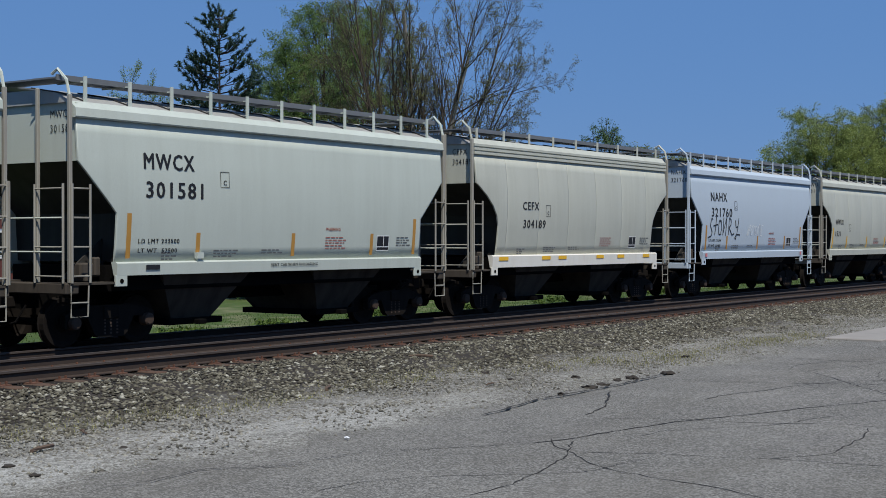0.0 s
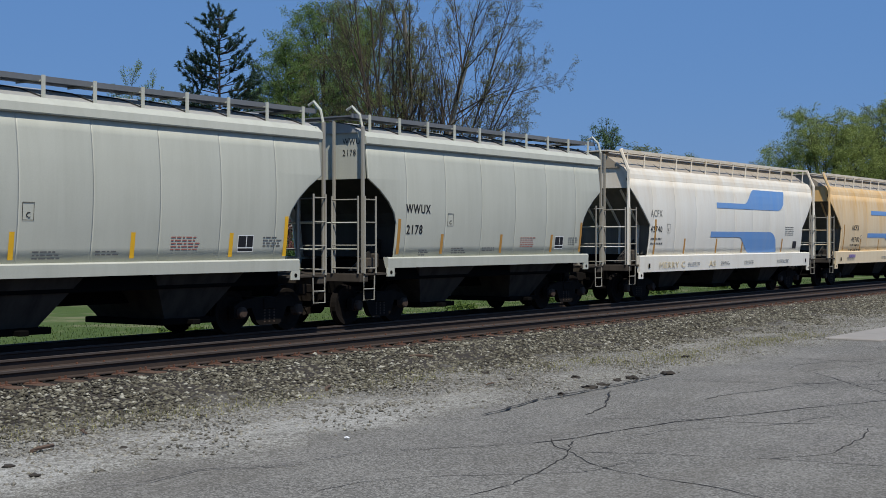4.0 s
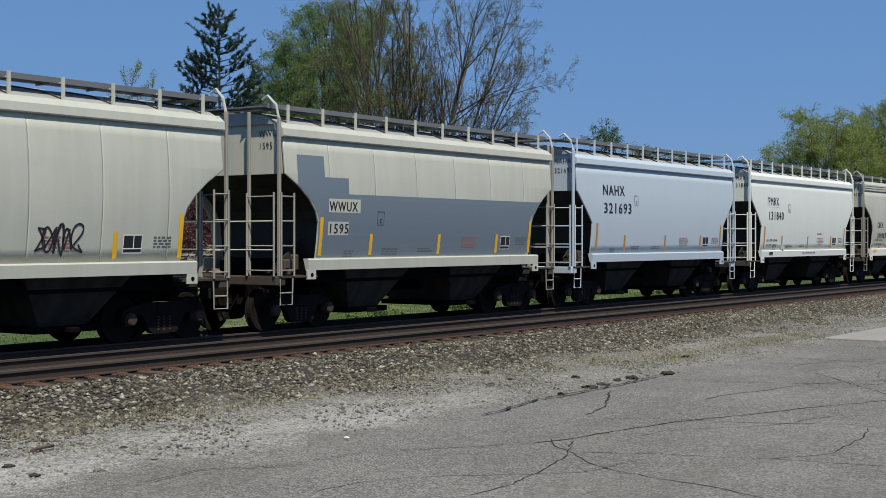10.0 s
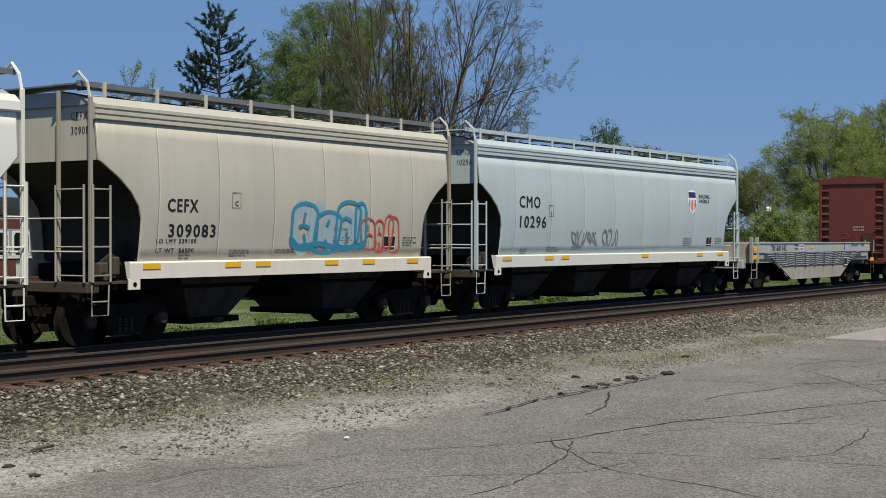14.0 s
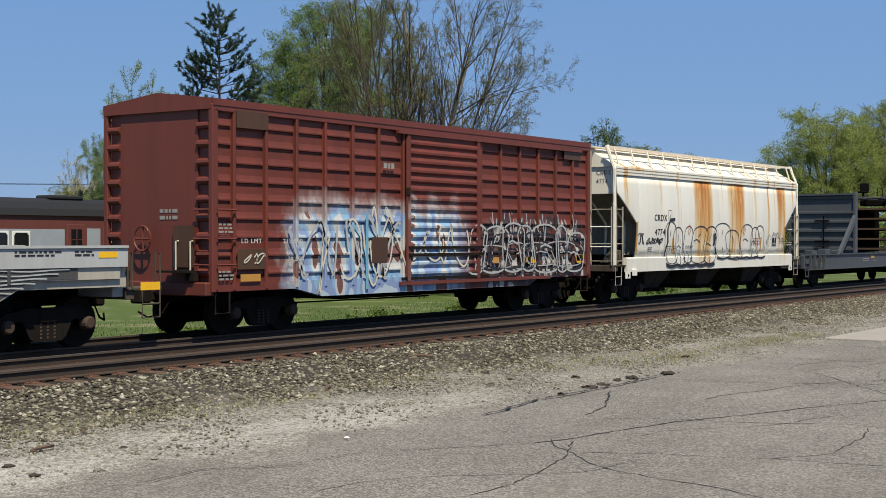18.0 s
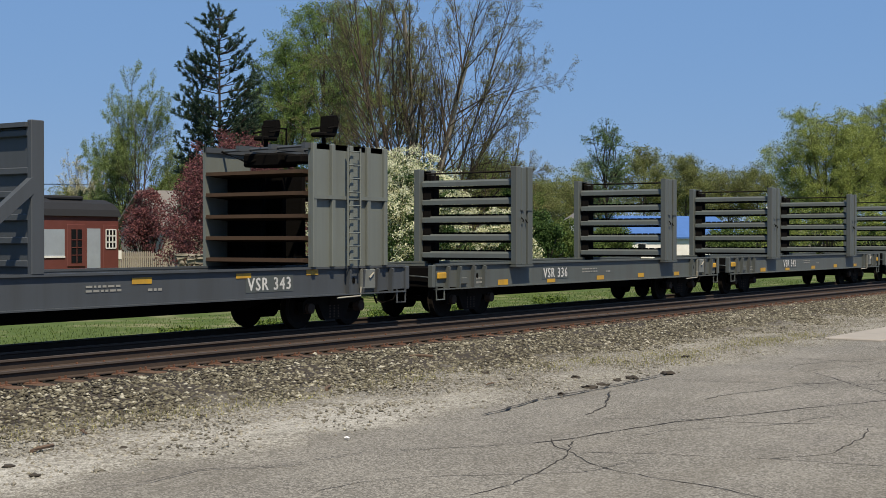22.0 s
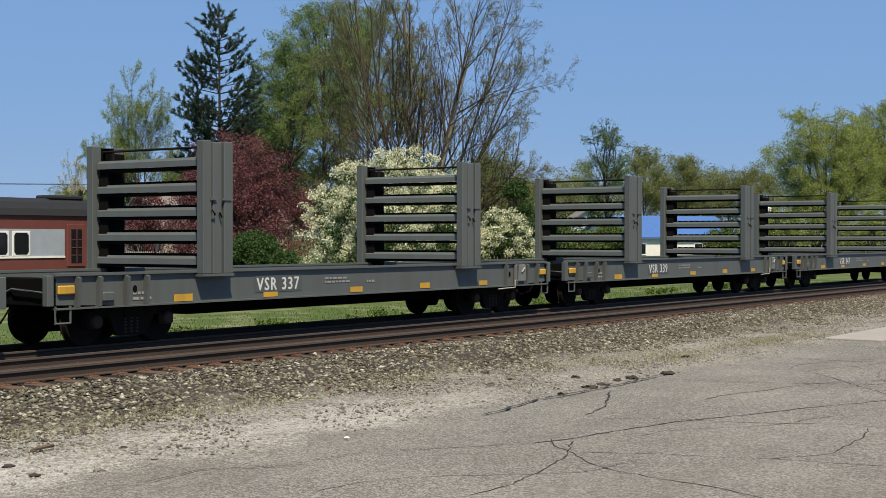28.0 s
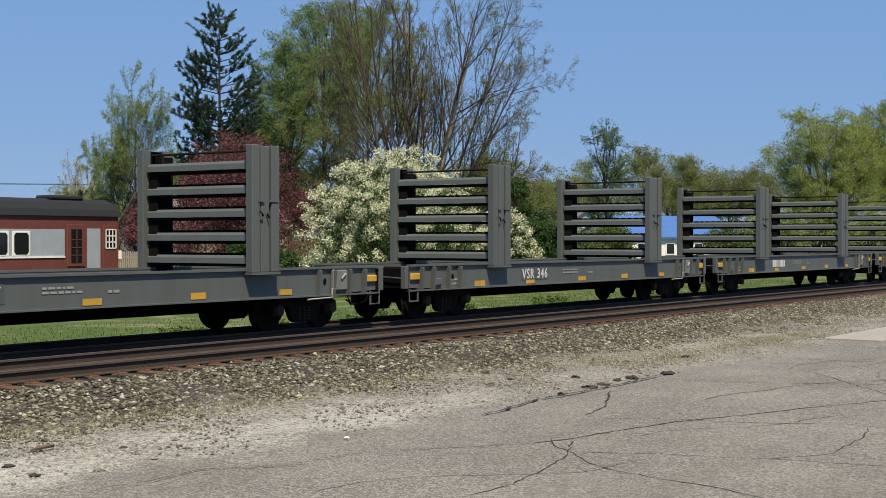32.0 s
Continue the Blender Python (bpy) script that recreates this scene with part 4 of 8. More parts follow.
def small_print(car, hw, h, rnd, x0=None, n=4, amber="amber", low=1.62, stripes=True):
    """Plate symbol, data panel, consolidated stencils and reflective stripes on a hopper's side."""
    px, pz = (3.62, 2.6) if not stripes else (3.75, 3.0) if amber == "amber" and hw(1.56) > 1.51 else (3.35, 2.3)
    co, fs = stroke([[(-h + px, pz + 0.3), (-h + px + 0.24, pz + 0.3), (-h + px + 0.24, pz), (-h + px, pz), (-h + px, pz + 0.3)]], 0.016)
    decal("plate_symbol", co, fs, M["text"], car, hw)
    letters("C", -h + px + 0.08, pz + 0.04, 0.1, car, hw)
    co, fs = bars(-h + 1.35, 1.82, 1.0, 2, 0.07, 0.10, rnd)
    for bx, bz, bw, br, mt in ((-h + 3.6, 1.74, 0.6, 3, "print"), (-h + 5.0, 1.74, 0.6, 2, "print"), (h - 4.6, 2.0, 0.7, 5, "red_text"), (h - 2.0, 2.0, 0.5, 4, "print"), (-h + 2.2, 1.70, 0.3, 3, "print")):
        co, fs = bars(bx, bz, bw, br, 0.024, 0.034, rnd)
        decal("stencil", co, fs, M[mt], car, hw)
    co, fs = bands(h - 2.75, h - 2.3, 2.05, 1.72)
    decal("data_panel", co, fs, M["text"], car, hw, 0.007)
    co, fs = stroke([[(h - 2.75, 2.05), (h - 2.3, 2.05), (h - 2.3, 1.72), (h - 2.75, 1.72), (h - 2.75, 2.05)], [(h - 2.5, 2.05), (h - 2.5, 1.8)], [(h - 2.75, 1.8), (h - 2.3, 1.8)]], 0.02)
    decal("panel_outline", co, fs, M["white_dec"], car, hw, 0.011)
    if stripes:
        for k, x in enumerate((-h + 1.3, -h + 3.1, 0.1, h - 3.0, h - 1.36)):
            co, fs = bands(x, x + 0.11, 2.45 if k in (0, 4) else 2.1, 1.62)
            decal("reflective_stripe", co, fs, M[amber], car, hw)


def owner_marks(top, number, hx=1.72, z1=3.28, z2=2.75, hh=0.31, w1=1.3, w2=1.48, mat="text"):
    def put(car, sp, hw, h, rnd):
        if not top:
            return
        letters(top, -h + hx, z1, hh, car, hw, M[mat], w1)
        letters(number, -h + hx + 0.05, z2, hh, car, hw, None, w2)
        # the same marks small on the end plate
        for body, z in ((top, sp["z_eave"] + 0.02), (number, sp["z_eave"] - 0.24)):
            co, fs = text_mesh(body, 0.2, 0.95)
            me = mesh_of("end_lettering", [(-h + 0.17, -0.84 - a * 0.9, z + b) for a, b in co], fs, M["text"])
            part("end_lettering", me, None, car)
    return put


def both(*fs):
    def put(*a):
        for f in fs:
            f(*a)
    return put


def std(**kw):
    return lambda car, sp, hw, h, rnd: small_print(car, hw, h, rnd, **kw)


def sill_tape(car, sp, hw, h, rnd):
    for x in (-h + 1.2, -h + 3.4, -h + 4.3, 0.8, h - 3.6, h - 1.9):
        co, fs = bands(x, x + 0.45, sp["z_side"] - 0.04, sp["z_side"] - 0.14)
        decal("reflective_tape", co, fs, M["yellow"], car, lambda z: 1.612)


def graffiti(x, z, w, hgt, n, mat, width=0.05, loops=5, seed=1):
    def put(car, sp, hw, h, rnd):
        r = random.Random(seed)
        co, fs = stroke(scrawl(-h + x, z, w, hgt, n, r, loops), width)
        decal("sprayed_scrawl", co, fs, M[mat], car, hw, 0.012)
    return put


M["spray_black"] = Net("black_spray_paint").done((0.02, 0.02, 0.025), 0.55)
M["spray_grey"] = Net("grey_spray_paint").done((0.22, 0.24, 0.27), 0.6)
M["spray_teal"] = Net("teal_spray_paint").done((0.03, 0.25, 0.38), 0.5)
M["spray_red"] = Net("red_spray_paint").done((0.55, 0.10, 0.06), 0.5)
M["spray_white"] = Net("white_spray_paint").done((0.36, 0.38, 0.39), 0.6)
M["spray_blue"] = Net("light_blue_spray_paint").done((0.13, 0.34, 0.48), 0.6)
M["spray_pale"] = Net("pale_blue_spray_haze").done((0.33, 0.45, 0.50), 0.6)


def flag_stripe(x0, x1, xm, zt, zb, up):
    """A thin stripe that swells with a soft bend into a broad rounded block at its trailing end."""
    t = 0.19
    def smooth(u):
        u = max(0.0, min(1.0, u))
        return u * u * (3 - 2 * u)
    if up:
        top = lambda x: zb + t + (zt - zb - t) * smooth((x - xm + 0.3) / 1.0)
        def bot(x):
            u = max(0.0, (x - (x1 - 0.8)) / 0.8)
            return zb + (zt - zb) * (1 - math.sqrt(max(0.0, 1 - u ** 2))) * 0.9
        return bands(x0, x1, top, bot, 40)
    def top(x):
        u = max(0.0, (x - (x1 - 0.8)) / 0.8)
        return zt - (zt - zb) * (1 - math.sqrt(max(0.0, 1 - u ** 2))) * 0.9
    bot = lambda x: zt - t - (zt - zb - t) * smooth((x - xm) / 1.0)
    return bands(x0, x1, top, bot, 40)


def flag_marks(number, faded, tx=1.72, tz=2.68, shift=0.0):
    def put(car, sp, hw, h, rnd):
        mt = M["chalk"] if faded else M["text"]
        letters("ACFX", -h + tx, tz, 0.23, car, hw, mt, 0.82 if faded else 0.93)
        letters(number, -h + tx, tz - 0.48, 0.19, car, hw, M["text"], 0.83 if faded else 1.08)
        for up, a, b, m, zt, zb in ((True, 6.9 + shift, 13.4 + shift, 9.7 + shift, 3.77, 3.05), (False, 6.4 + shift, 12.6 + shift, 8.9 + shift, 2.24, 1.49)):
            co, fs = flag_stripe(-h + a, -h + b, -h + m, zt, zb, up)
            decal("blue_stripe", co, fs, M["blue"], car, hw, 0.012, "blue painted flag stripe")
        co, fs = bars(h - 3.3, 2.42, 0.9, 5, 0.028, 0.045, rnd)
        decal("stencil", co, fs, M["print"], car, hw)
        if faded:
            co, fs = bars(-h + tx + 0.05, tz - 0.72, 0.95, 2, 0.06, 0.09, rnd)
            decal("stencil", co, fs, M["print"], car, hw)
        else:
            letters("LD LMT 195400 LBS", -h + tx - 0.12, tz - 0.68, 0.1, car, hw, None, 1.2, name="weight_stencil")
            letters("LT WT  67600 LBS NEW", -h + tx - 0.2, tz - 0.9, 0.1, car, hw, None, 1.6, name="weight_stencil")
            co, fs = bars(-h + 2.3, 1.2, 1.0, 1, 0.13, 0.05, rnd)
            decal("sill_stencil", co, fs, M["faded_violet"], car, lambda z: 1.615, 0.012)
            co, fs = bands(h - 5.2, h - 4.8, 1.28, 1.08)
            decal("sill_plate", co, fs, M["print"], car, lambda z: 1.615, 0.012)
        co, fs = stroke([[(-h + tx + 1.2, tz - 0.22), (-h + tx + 1.42, tz - 0.22), (-h + tx + 1.42, tz - 0.5), (-h + tx + 1.2, tz - 0.5), (-h + tx + 1.2, tz - 0.22)]], 0.014)
        decal("plate_symbol", co, fs, M["text"], car, hw)
        letters("C", -h + tx + 1.27, tz - 0.44, 0.09, car, hw)
        co, fs = bands(h - 2.4, h - 2.0, 1.9, 1.62)
        decal("data_panel", co, fs, M["text"], car, hw)
        for x in (-h + 1.75, -h + 4.0, -h + 6.6, -h + 8.9, -h + 10.6, h - 3.6):
            co, fs = bands(x, x + 0.11, 2.0 if x > -h + 2 else 2.6, 1.5)
            decal("reflective_stripe", co, fs, M["amber"], car, hw)
        if faded:
            letters("MERRY C", -h + 2.05, 1.06, 0.2, car, lambda z: 1.615, M["faint"], 1.9, name="faded_writing")
            letters("AS", -h + 5.9, 1.06, 0.2, car, lambda z: 1.615, M["faint"], 0.55, name="faded_writing")
        for x, w in ((-h + (4.2 if faded else 2.1), 0.9), (-h + 6.9, 0.8), (-h + 9.0, 1.0), (h - 4.2, 1.2)):
            co, fs = bars(x, 1.18, w, 2, 0.03, 0.04, rnd)
            decal("sill_stencil", co, fs, M["chalk"], car, lambda z: 1.615)
        for x in (-h + 1.25, h - 1.2):
            co, fs = bands(x, x + 0.12, 1.22, 1.08)
            decal("sill_slot", co, fs, M["black"], car, lambda z: 1.615)
    return put


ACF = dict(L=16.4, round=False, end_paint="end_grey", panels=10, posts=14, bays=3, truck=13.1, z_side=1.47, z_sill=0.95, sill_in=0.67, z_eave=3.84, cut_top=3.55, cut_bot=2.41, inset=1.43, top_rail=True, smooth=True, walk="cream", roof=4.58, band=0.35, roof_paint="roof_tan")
WW = dict(L=11.45, round=True, panels=7, posts=10, paint="grey2", sill_in=0.9, cut_top=3.35, cut_bot=2.25, inset=1.25)
CX = dict(L=11.45, round=True, panels=7, posts=9, paint="tan", ribbed=True, sill_in=0.9, z_sill=1.24, cut_top=3.4, cut_bot=2.3, inset=1.2, sill_paint="cream")
TR = dict(L=11.65)


def build_hoppers():
    hopper(3.4, "light grey short covered hopper railcar leading the train", owner_marks("", ""), **TR)
    hopper(16.4, "light grey flat-sided covered hopper with black lettering", both(owner_marks("MWCX", "301581"), std(), weights("233500", "52500"), vent_note), **TR)
    hopper(29.3, "pale grey round-sided hopper with yellow sill tape", both(owner_marks("CEFX", "304189", 2.4, 2.76, 2.28, 0.22, 0.83, 1.16), std(stripes=False), sill_tape), **{**CX, "paint": "grey2"})
    hopper(42.36, "blue-white covered hopper with dark sprayed scrawl", both(owner_marks("NAHX", "321760", w1=1.37, w2=1.75), std(), weights("232600", "53400"), loose_tag), **{**TR, "paint": "bluewhite"})
    hopper(55.3, "grey round-sided covered hopper with amber stripes", both(owner_marks("WWUX", "1531", 1.6, 2.59, 2.10, 0.22, 0.99, 0.64), std(amber="yellow")), **WW)
    hopper(68.1, "grey round-sided covered hopper, faded black marks", both(owner_marks("WWUX", "2178", 1.6, 2.59, 2.10, 0.22, 0.99, 0.64), std()), **WW)
    hopper(81.3, "long cream covered hopper with blue flag stripes", flag_marks("42740", True, 1.45, 2.68, -0.3), **{**ACF, "paint": "cream"})
    hopper(99.55, "long rust-stained orange covered hopper with blue stripes", flag_marks("45782", False, 2.8, 2.36, -1.45), **{**ACF, "paint": "orange"})
    hopper(117.8, "grey covered hopper with black sprayed scrawls low down", both(owner_marks("WWUX", "1589", 1.6, 2.59, 2.10, 0.22, 0.99, 0.64), std(amber="yellow"), graffiti(4.6, 1.75, 1.3, 0.4, 5, "spray_grey", 0.03, 6, 7), graffiti(6.7, 1.65, 1.0, 0.65, 5, "spray_black", 0.035, 7, 9)), **WW)
    hopper(130.8, "grey covered hopper with a darker repainted patch", both(patchwork, owner_marks("WWUX", "1595", 1.6, 2.59, 2.10, 0.22, 0.99, 0.64), std(amber="yellow")), **WW)
    hopper(143.4, "blue-white flat-sided covered hopper, clean", both(owner_marks("NAHX", "321693", w1=1.37, w2=1.75), std()), **{**TR, "paint": "bluewhite"})
    hopper(156.5, "white covered hopper with lettering over a patch", both(name_patch, owner_marks("PMRX", "131840", z1=3.24, z2=2.71, w1=1.05, w2=1.46), std(), weights("233500", "52500"), vent_note), **{**TR, "paint": "white"})
    hopper(169.6, "tan covered hopper with teal and red sprayed scrawls", both(owner_marks("CEFX", "309083", 1.85, 2.5, 2.02, 0.25, 0.8, 1.26), weights("229100", "56900"), std(stripes=False), sill_tape, teal_tag), **CX)
    hopper(182.2, "long pale blue-grey covered hopper with a shield emblem", both(owner_marks("CMO", "10296", 2.05, 2.82, 2.29, 0.32, 1.08, 1.37), shield, std(stripes=False), sill_tape, graffiti(4.9, 1.75, 1.6, 0.5, 5, "spray_grey", 0.05, 6, 31), graffiti(6.8, 1.75, 0.9, 0.55, 3, "spray_grey", 0.06, 5, 32)),
           **{**CX, "L": 17.05, "paint": "pale_blue", "panels": 9, "bays": 4, "truck": 14.0, "posts": 14, "sill_paint": "white", "walk": "pale_blue"})
    hopper(233.8, "white covered hopper with broad rust streaks and scrawl", both(owner_marks("CRDX", "4774", 2.6, 2.56, 2.11, 0.2, 0.9, 0.72), std(stripes=False), bubble_tags),
           **{**ACF, "L": 15.4, "paint": "rusty_white", "truck": 12.0, "walk": "cream", "ribbed": True, "smooth": False, "cut_top": 3.35, "cut_bot": 2.45, "inset": 1.4, "z_side": 1.42, "z_sill": 0.98, "sill_in": 0.7, "roof_paint": "rusty_white", "band": 0.28, "z_eave": 3.9, "roof": 4.64})


def weights(limit, light):
    def put(car, sp, hw, h, rnd):
        letters("LD LMT " + limit, -h + 1.6, 1.9, 0.085, car, hw, None, 1.05, name="weight_stencil")
        letters("LT WT  " + light, -h + 1.6, 1.72, 0.085, car, hw, None, 1.0, name="weight_stencil")
        letters("WARNING", h - 4.6, 2.16, 0.07, car, hw, M["red_text"], 0.5, name="warning_stencil")
    return put


def vent_note(car, sp, hw, h, rnd):
    letters("VENT CAR WHEN UNLOADING", -0.6, 1.42, 0.06, car, lambda z: 1.615, M["text"], 1.5, name="sill_stencil")
    co, fs = bands(-h + 1.75, -h + 2.1, 1.5, 1.41)
    decal("sill_plate", co, fs, M["text"], car, lambda z: 1.615)
    bm = boxes((-h + 3.08, -h + 3.26, -1.63, -1.55, 1.6, 1.72), (-h + 3.12, -h + 3.22, -1.6, -1.55, 1.52, 1.62))
    part("tag_reader", bm, M["grey"], car, "small grey tag box on the sill")


def loose_tag(car, sp, hw, h, rnd):
    """Six tall black sprayed letters and a faint white scrawl after them."""
    x, z = -h + 1.55, 2.03
    glyphs = (
        [[(0.32, 0.62), (0.2, 0.66), (0.1, 0.42), (0.28, 0.2), (0.22, 0.06), (-0.06, 0.0)]],
        [[(0.5, 0.1), (0.56, 0.35), (0.6, 0.7)], [(0.36, 0.4), (0.76, 0.46)]],
        [[(0.98, 0.55), (0.86, 0.6), (0.8, 0.36), (0.86, 0.12), (1.0, 0.1), (1.08, 0.34), (1.02, 0.58), (0.94, 0.62)]],
        [[(1.2, 0.1), (1.24, 0.7)], [(1.44, 0.06), (1.5, 0.72)], [(1.2, 0.12), (1.46, 0.66)]],
        [[(1.68, 0.1), (1.72, 0.7), (1.9, 0.62), (1.88, 0.44), (1.72, 0.36), (2.0, 0.1), (2.2, 0.14)]],
        [[(2.28, 0.62), (2.34, 0.36), (2.52, 0.4)], [(2.58, 0.7), (2.5, 0.3), (2.36, -0.06), (2.28, 0.0), (2.4, 0.12), (2.74, 0.1)]])
    for g in glyphs:
        lines = []
        for ln in g:
            fine = []
            for (ax, az), (bx, bz) in zip(ln, ln[1:]):
                fine += [(x + ax + (bx - ax) * q / 4, z + az + (bz - az) * q / 4) for q in range(4)]
            lines.append(fine + [(x + ln[-1][0], z + ln[-1][1])])
        co, fs = stroke(lines, 0.042)
        decal("sprayed_letter", co, fs, M["spray_black"], car, hw, 0.012)
    co, fs = stroke(scrawl(-h + 5.0, 2.1, 1.5, 0.42, 6, random.Random(5), 4), 0.022)
    decal("sprayed_scrawl", co, fs, M["white_dec"], car, hw, 0.012)
    for q in (-h + 1.22, h - 1.4):
        co, fs = bands(q, q + 0.16, 1.5, 1.38)
        decal("sill_sticker", co, fs, M["pink_dec"], car, lambda v: 1.615)


def teal_tag(car, sp, hw, h, rnd):
    """Fat teal outlined shapes over a thin pale-blue haze, and red strokes after them."""
    r = random.Random(23)
    x, z = -h + 5.5, 1.72
    for k in range(5):
        cx, cz, w, hh = x + 0.3 + 0.5 * k, z + 0.5 + 0.08 * math.sin(2 * k), 0.34, (0.62, 0.5, 0.45, 0.5, 0.42)[k]
        blob = [(cx + w * math.cos(q * 0.3491), cz + hh * math.sin(q * 0.3491)) for q in range(18)]
        decal("sprayed_fill", blob, [tuple(range(18))], M["spray_pale"], car, hw, 0.010)
    co, fs = stroke(bubbles(x, z, 2.5, 1.1, 4, r), 0.085)
    decal("sprayed_outline", co, fs, M["spray_teal"], car, hw, 0.015)
    co, fs = stroke([[(x - 0.1, z + 0.3), (x + 0.2, z + 0.1), (x + 0.9, z + 0.16), (x + 1.8, z + 0.02), (x + 2.5, z + 0.14)]], 0.11)
    decal("sprayed_shade", co, fs, M["spray_teal"], car, hw, 0.017)
    co, fs = stroke(bubbles(x + 2.45, z - 0.05, 1.35, 0.85, 4, r), 0.05)
    decal("sprayed_outline", co, fs, M["spray_red"], car, hw, 0.015)


def name_patch(car, sp, hw, h, rnd):
    co, fs = bands(-h + 1.62, -h + 2.95, 3.62, 3.18)
    decal("name_patch", co, fs, M["pale_patch"], car, hw, 0.005, "paler patch behind the lettering")


def patchwork(car, sp, hw, h, rnd):
    def foot(x):
        z = sp["z_side"] + 0.02
        while end_inset(sp, z) > h - abs(x) - 0.02 and z < 3.3:
            z += 0.02
        return z
    for a, b, t in ((2.28, 2 * h - 0.55, 2.97), (1.45, 2.28, 3.32), (0.55, 1.45, 3.77)):
        co, fs = bands(-h + a, -h + b, lambda x, q=t: max(q, foot(x)) if x < 0 else max(min(q, 2.97), foot(x)) if foot(x) < 2.9 else foot(x) + 0.001, foot, 40)
        decal("repaint_patch", co, fs, M["patch"], car, hw, 0.005, "darker grey repainted patch")
    for z in (2.6, 2.1):
        co, fs = bands(-h + 1.58, -h + (2.7 if z > 2.3 else 2.3), z + 0.26, z - 0.04)
        decal("repaint_patch", co, fs, M["grey2"], car, hw, 0.0065)


def shield(car, sp, hw, h, rnd):
    x, z = h - 3.98, 3.13
    out = [(x - 0.3, z + 0.42), (x, z + 0.48), (x + 0.3, z + 0.42), (x + 0.34, z + 0.08), (x + 0.2, z - 0.22), (x, z - 0.33), (x - 0.2, z - 0.22), (x - 0.34, z + 0.08)]
    decal("emblem", out, [tuple(range(8))], M["white_dec"], car, hw, 0.007, "shield emblem, navy over red and white bars")
    co, fs = bands(x - 0.28, x + 0.28, z + 0.40, z + 0.22)
    decal("emblem_top", co, fs, M["navy"], car, hw, 0.010)
    for k in range(5):
        co, fs = bands(x - 0.25 + 0.115 * k, x - 0.19 + 0.115 * k, z + 0.15, z - 0.24 + 0.07 * abs(k - 2))
        decal("emblem_bar", co, fs, M["spray_red"], car, hw, 0.010)
    letters("BUILDING", x + 0.54, z + 0.22, 0.125, car, hw)
    letters("AMERICA", x + 0.54, z + 0.06, 0.125, car, hw)


def bubble_tags(car, sp, hw, h, rnd):
    """Two runs of fat outlined shapes across the lower side and the sill, and small scrawls beside them."""
    r = random.Random(41)
    skin = lambda z: max(hw(max(z, sp["z_side"])), 1.612 if z < sp["z_side"] + 0.05 else 0)
    for x, z, w, hh, n, wd in ((-h + 3.5, 1.1, 3.75, 1.5, 5, 0.028), (-h + 7.45, 1.3, 4.4, 1.28, 5, 0.028)):
        co, fs = stroke(bubbles(x, z, w, hh, n, r), wd)
        decal("sprayed_outline", co, fs, M["spray_black"], car, skin, 0.012)
        # a heavy drop shade along the foot
        foot = [(x + w * k / 60, z + 0.05 + 0.045 * abs(math.sin(k * math.pi / 60 * n)) * -1) for k in range(61)]
        co, fs = stroke([foot], 0.1 if hh > 1.4 else 0.05)
        decal("sprayed_shade", co, fs, M["spray_black"], car, skin, 0.016)
    co, fs = stroke([[(-h + 3.5, 1.12), (-h + 3.42, 1.5), (-h + 3.62, 1.9), (-h + 3.56, 2.3), (-h + 3.75, 2.6), (-h + 4.1, 2.62)]], 0.09)
    decal("sprayed_shade", co, fs, M["spray_black"], car, skin, 0.016)
    for x, z, w, hh, n, mt, wd in ((-h + 1.5, 1.75, 0.4, 0.5, 3, "spray_black", 0.03), (-h + 2.1, 1.83, 1.1, 0.2, 6, "spray_black", 0.03), (-h + 12.1, 1.7, 0.4, 0.5, 2, "spray_grey", 0.02), (-h + 12.6, 2.0, 0.9, 0.25, 5, "spray_grey", 0.02), (-h + 7.2, 1.75, 0.25, 0.45, 3, "spray_black", 0.03)):
        co, fs = stroke(scrawl(x, z, w, hh, n, r, 6), wd)
        decal("sprayed_scrawl", co, fs, M[mt], car, hw, 0.012)
    for x, zt in ((-h + 1.35, 2.5), (-h + 3.95, 2.0), (-h + 8.9, 2.0), (h - 3.9, 2.05), (h - 1.55, 2.45)):
        co, fs = bands(x, x + 0.1, zt, 1.5)
        decal("reflective_stripe", co, fs, M["amber"], car, hw)
    for x in (-h + 5.2, -h + 9.9):
        co, fs = stroke([[(x + 0.1 * math.cos(a), 2.3 + 0.15 * math.sin(a)) for a in [k * 0.3927 for k in range(17)]], [(x - 0.06, 2.2), (x + 0.06, 2.4)]], 0.02)
        decal("ban_sign", co, fs, M["red_text"], car, hw, 0.018)
    part("sill_plate", boxes((-h + 1.05, -h + 1.3, -1.66, -1.6, 0.86, 1.06), bevel=0.01), M["rusty_white"], car)


build_hoppers()


def side_print(car, surf, items, rnd):
    for x, z, w, r, h, mt in items:
        co, fs = bars(x, z, w, r, h, h, rnd)
        decal("stencil", co, fs, M[mt], car, surf)


def tapes(car, surf, items, mat="yellow"):
    for x, z, w, h in items:
        co, fs = bands(x, x + w, z + h, z)
        decal("reflective_tape", co, fs, M[mat], car, surf)


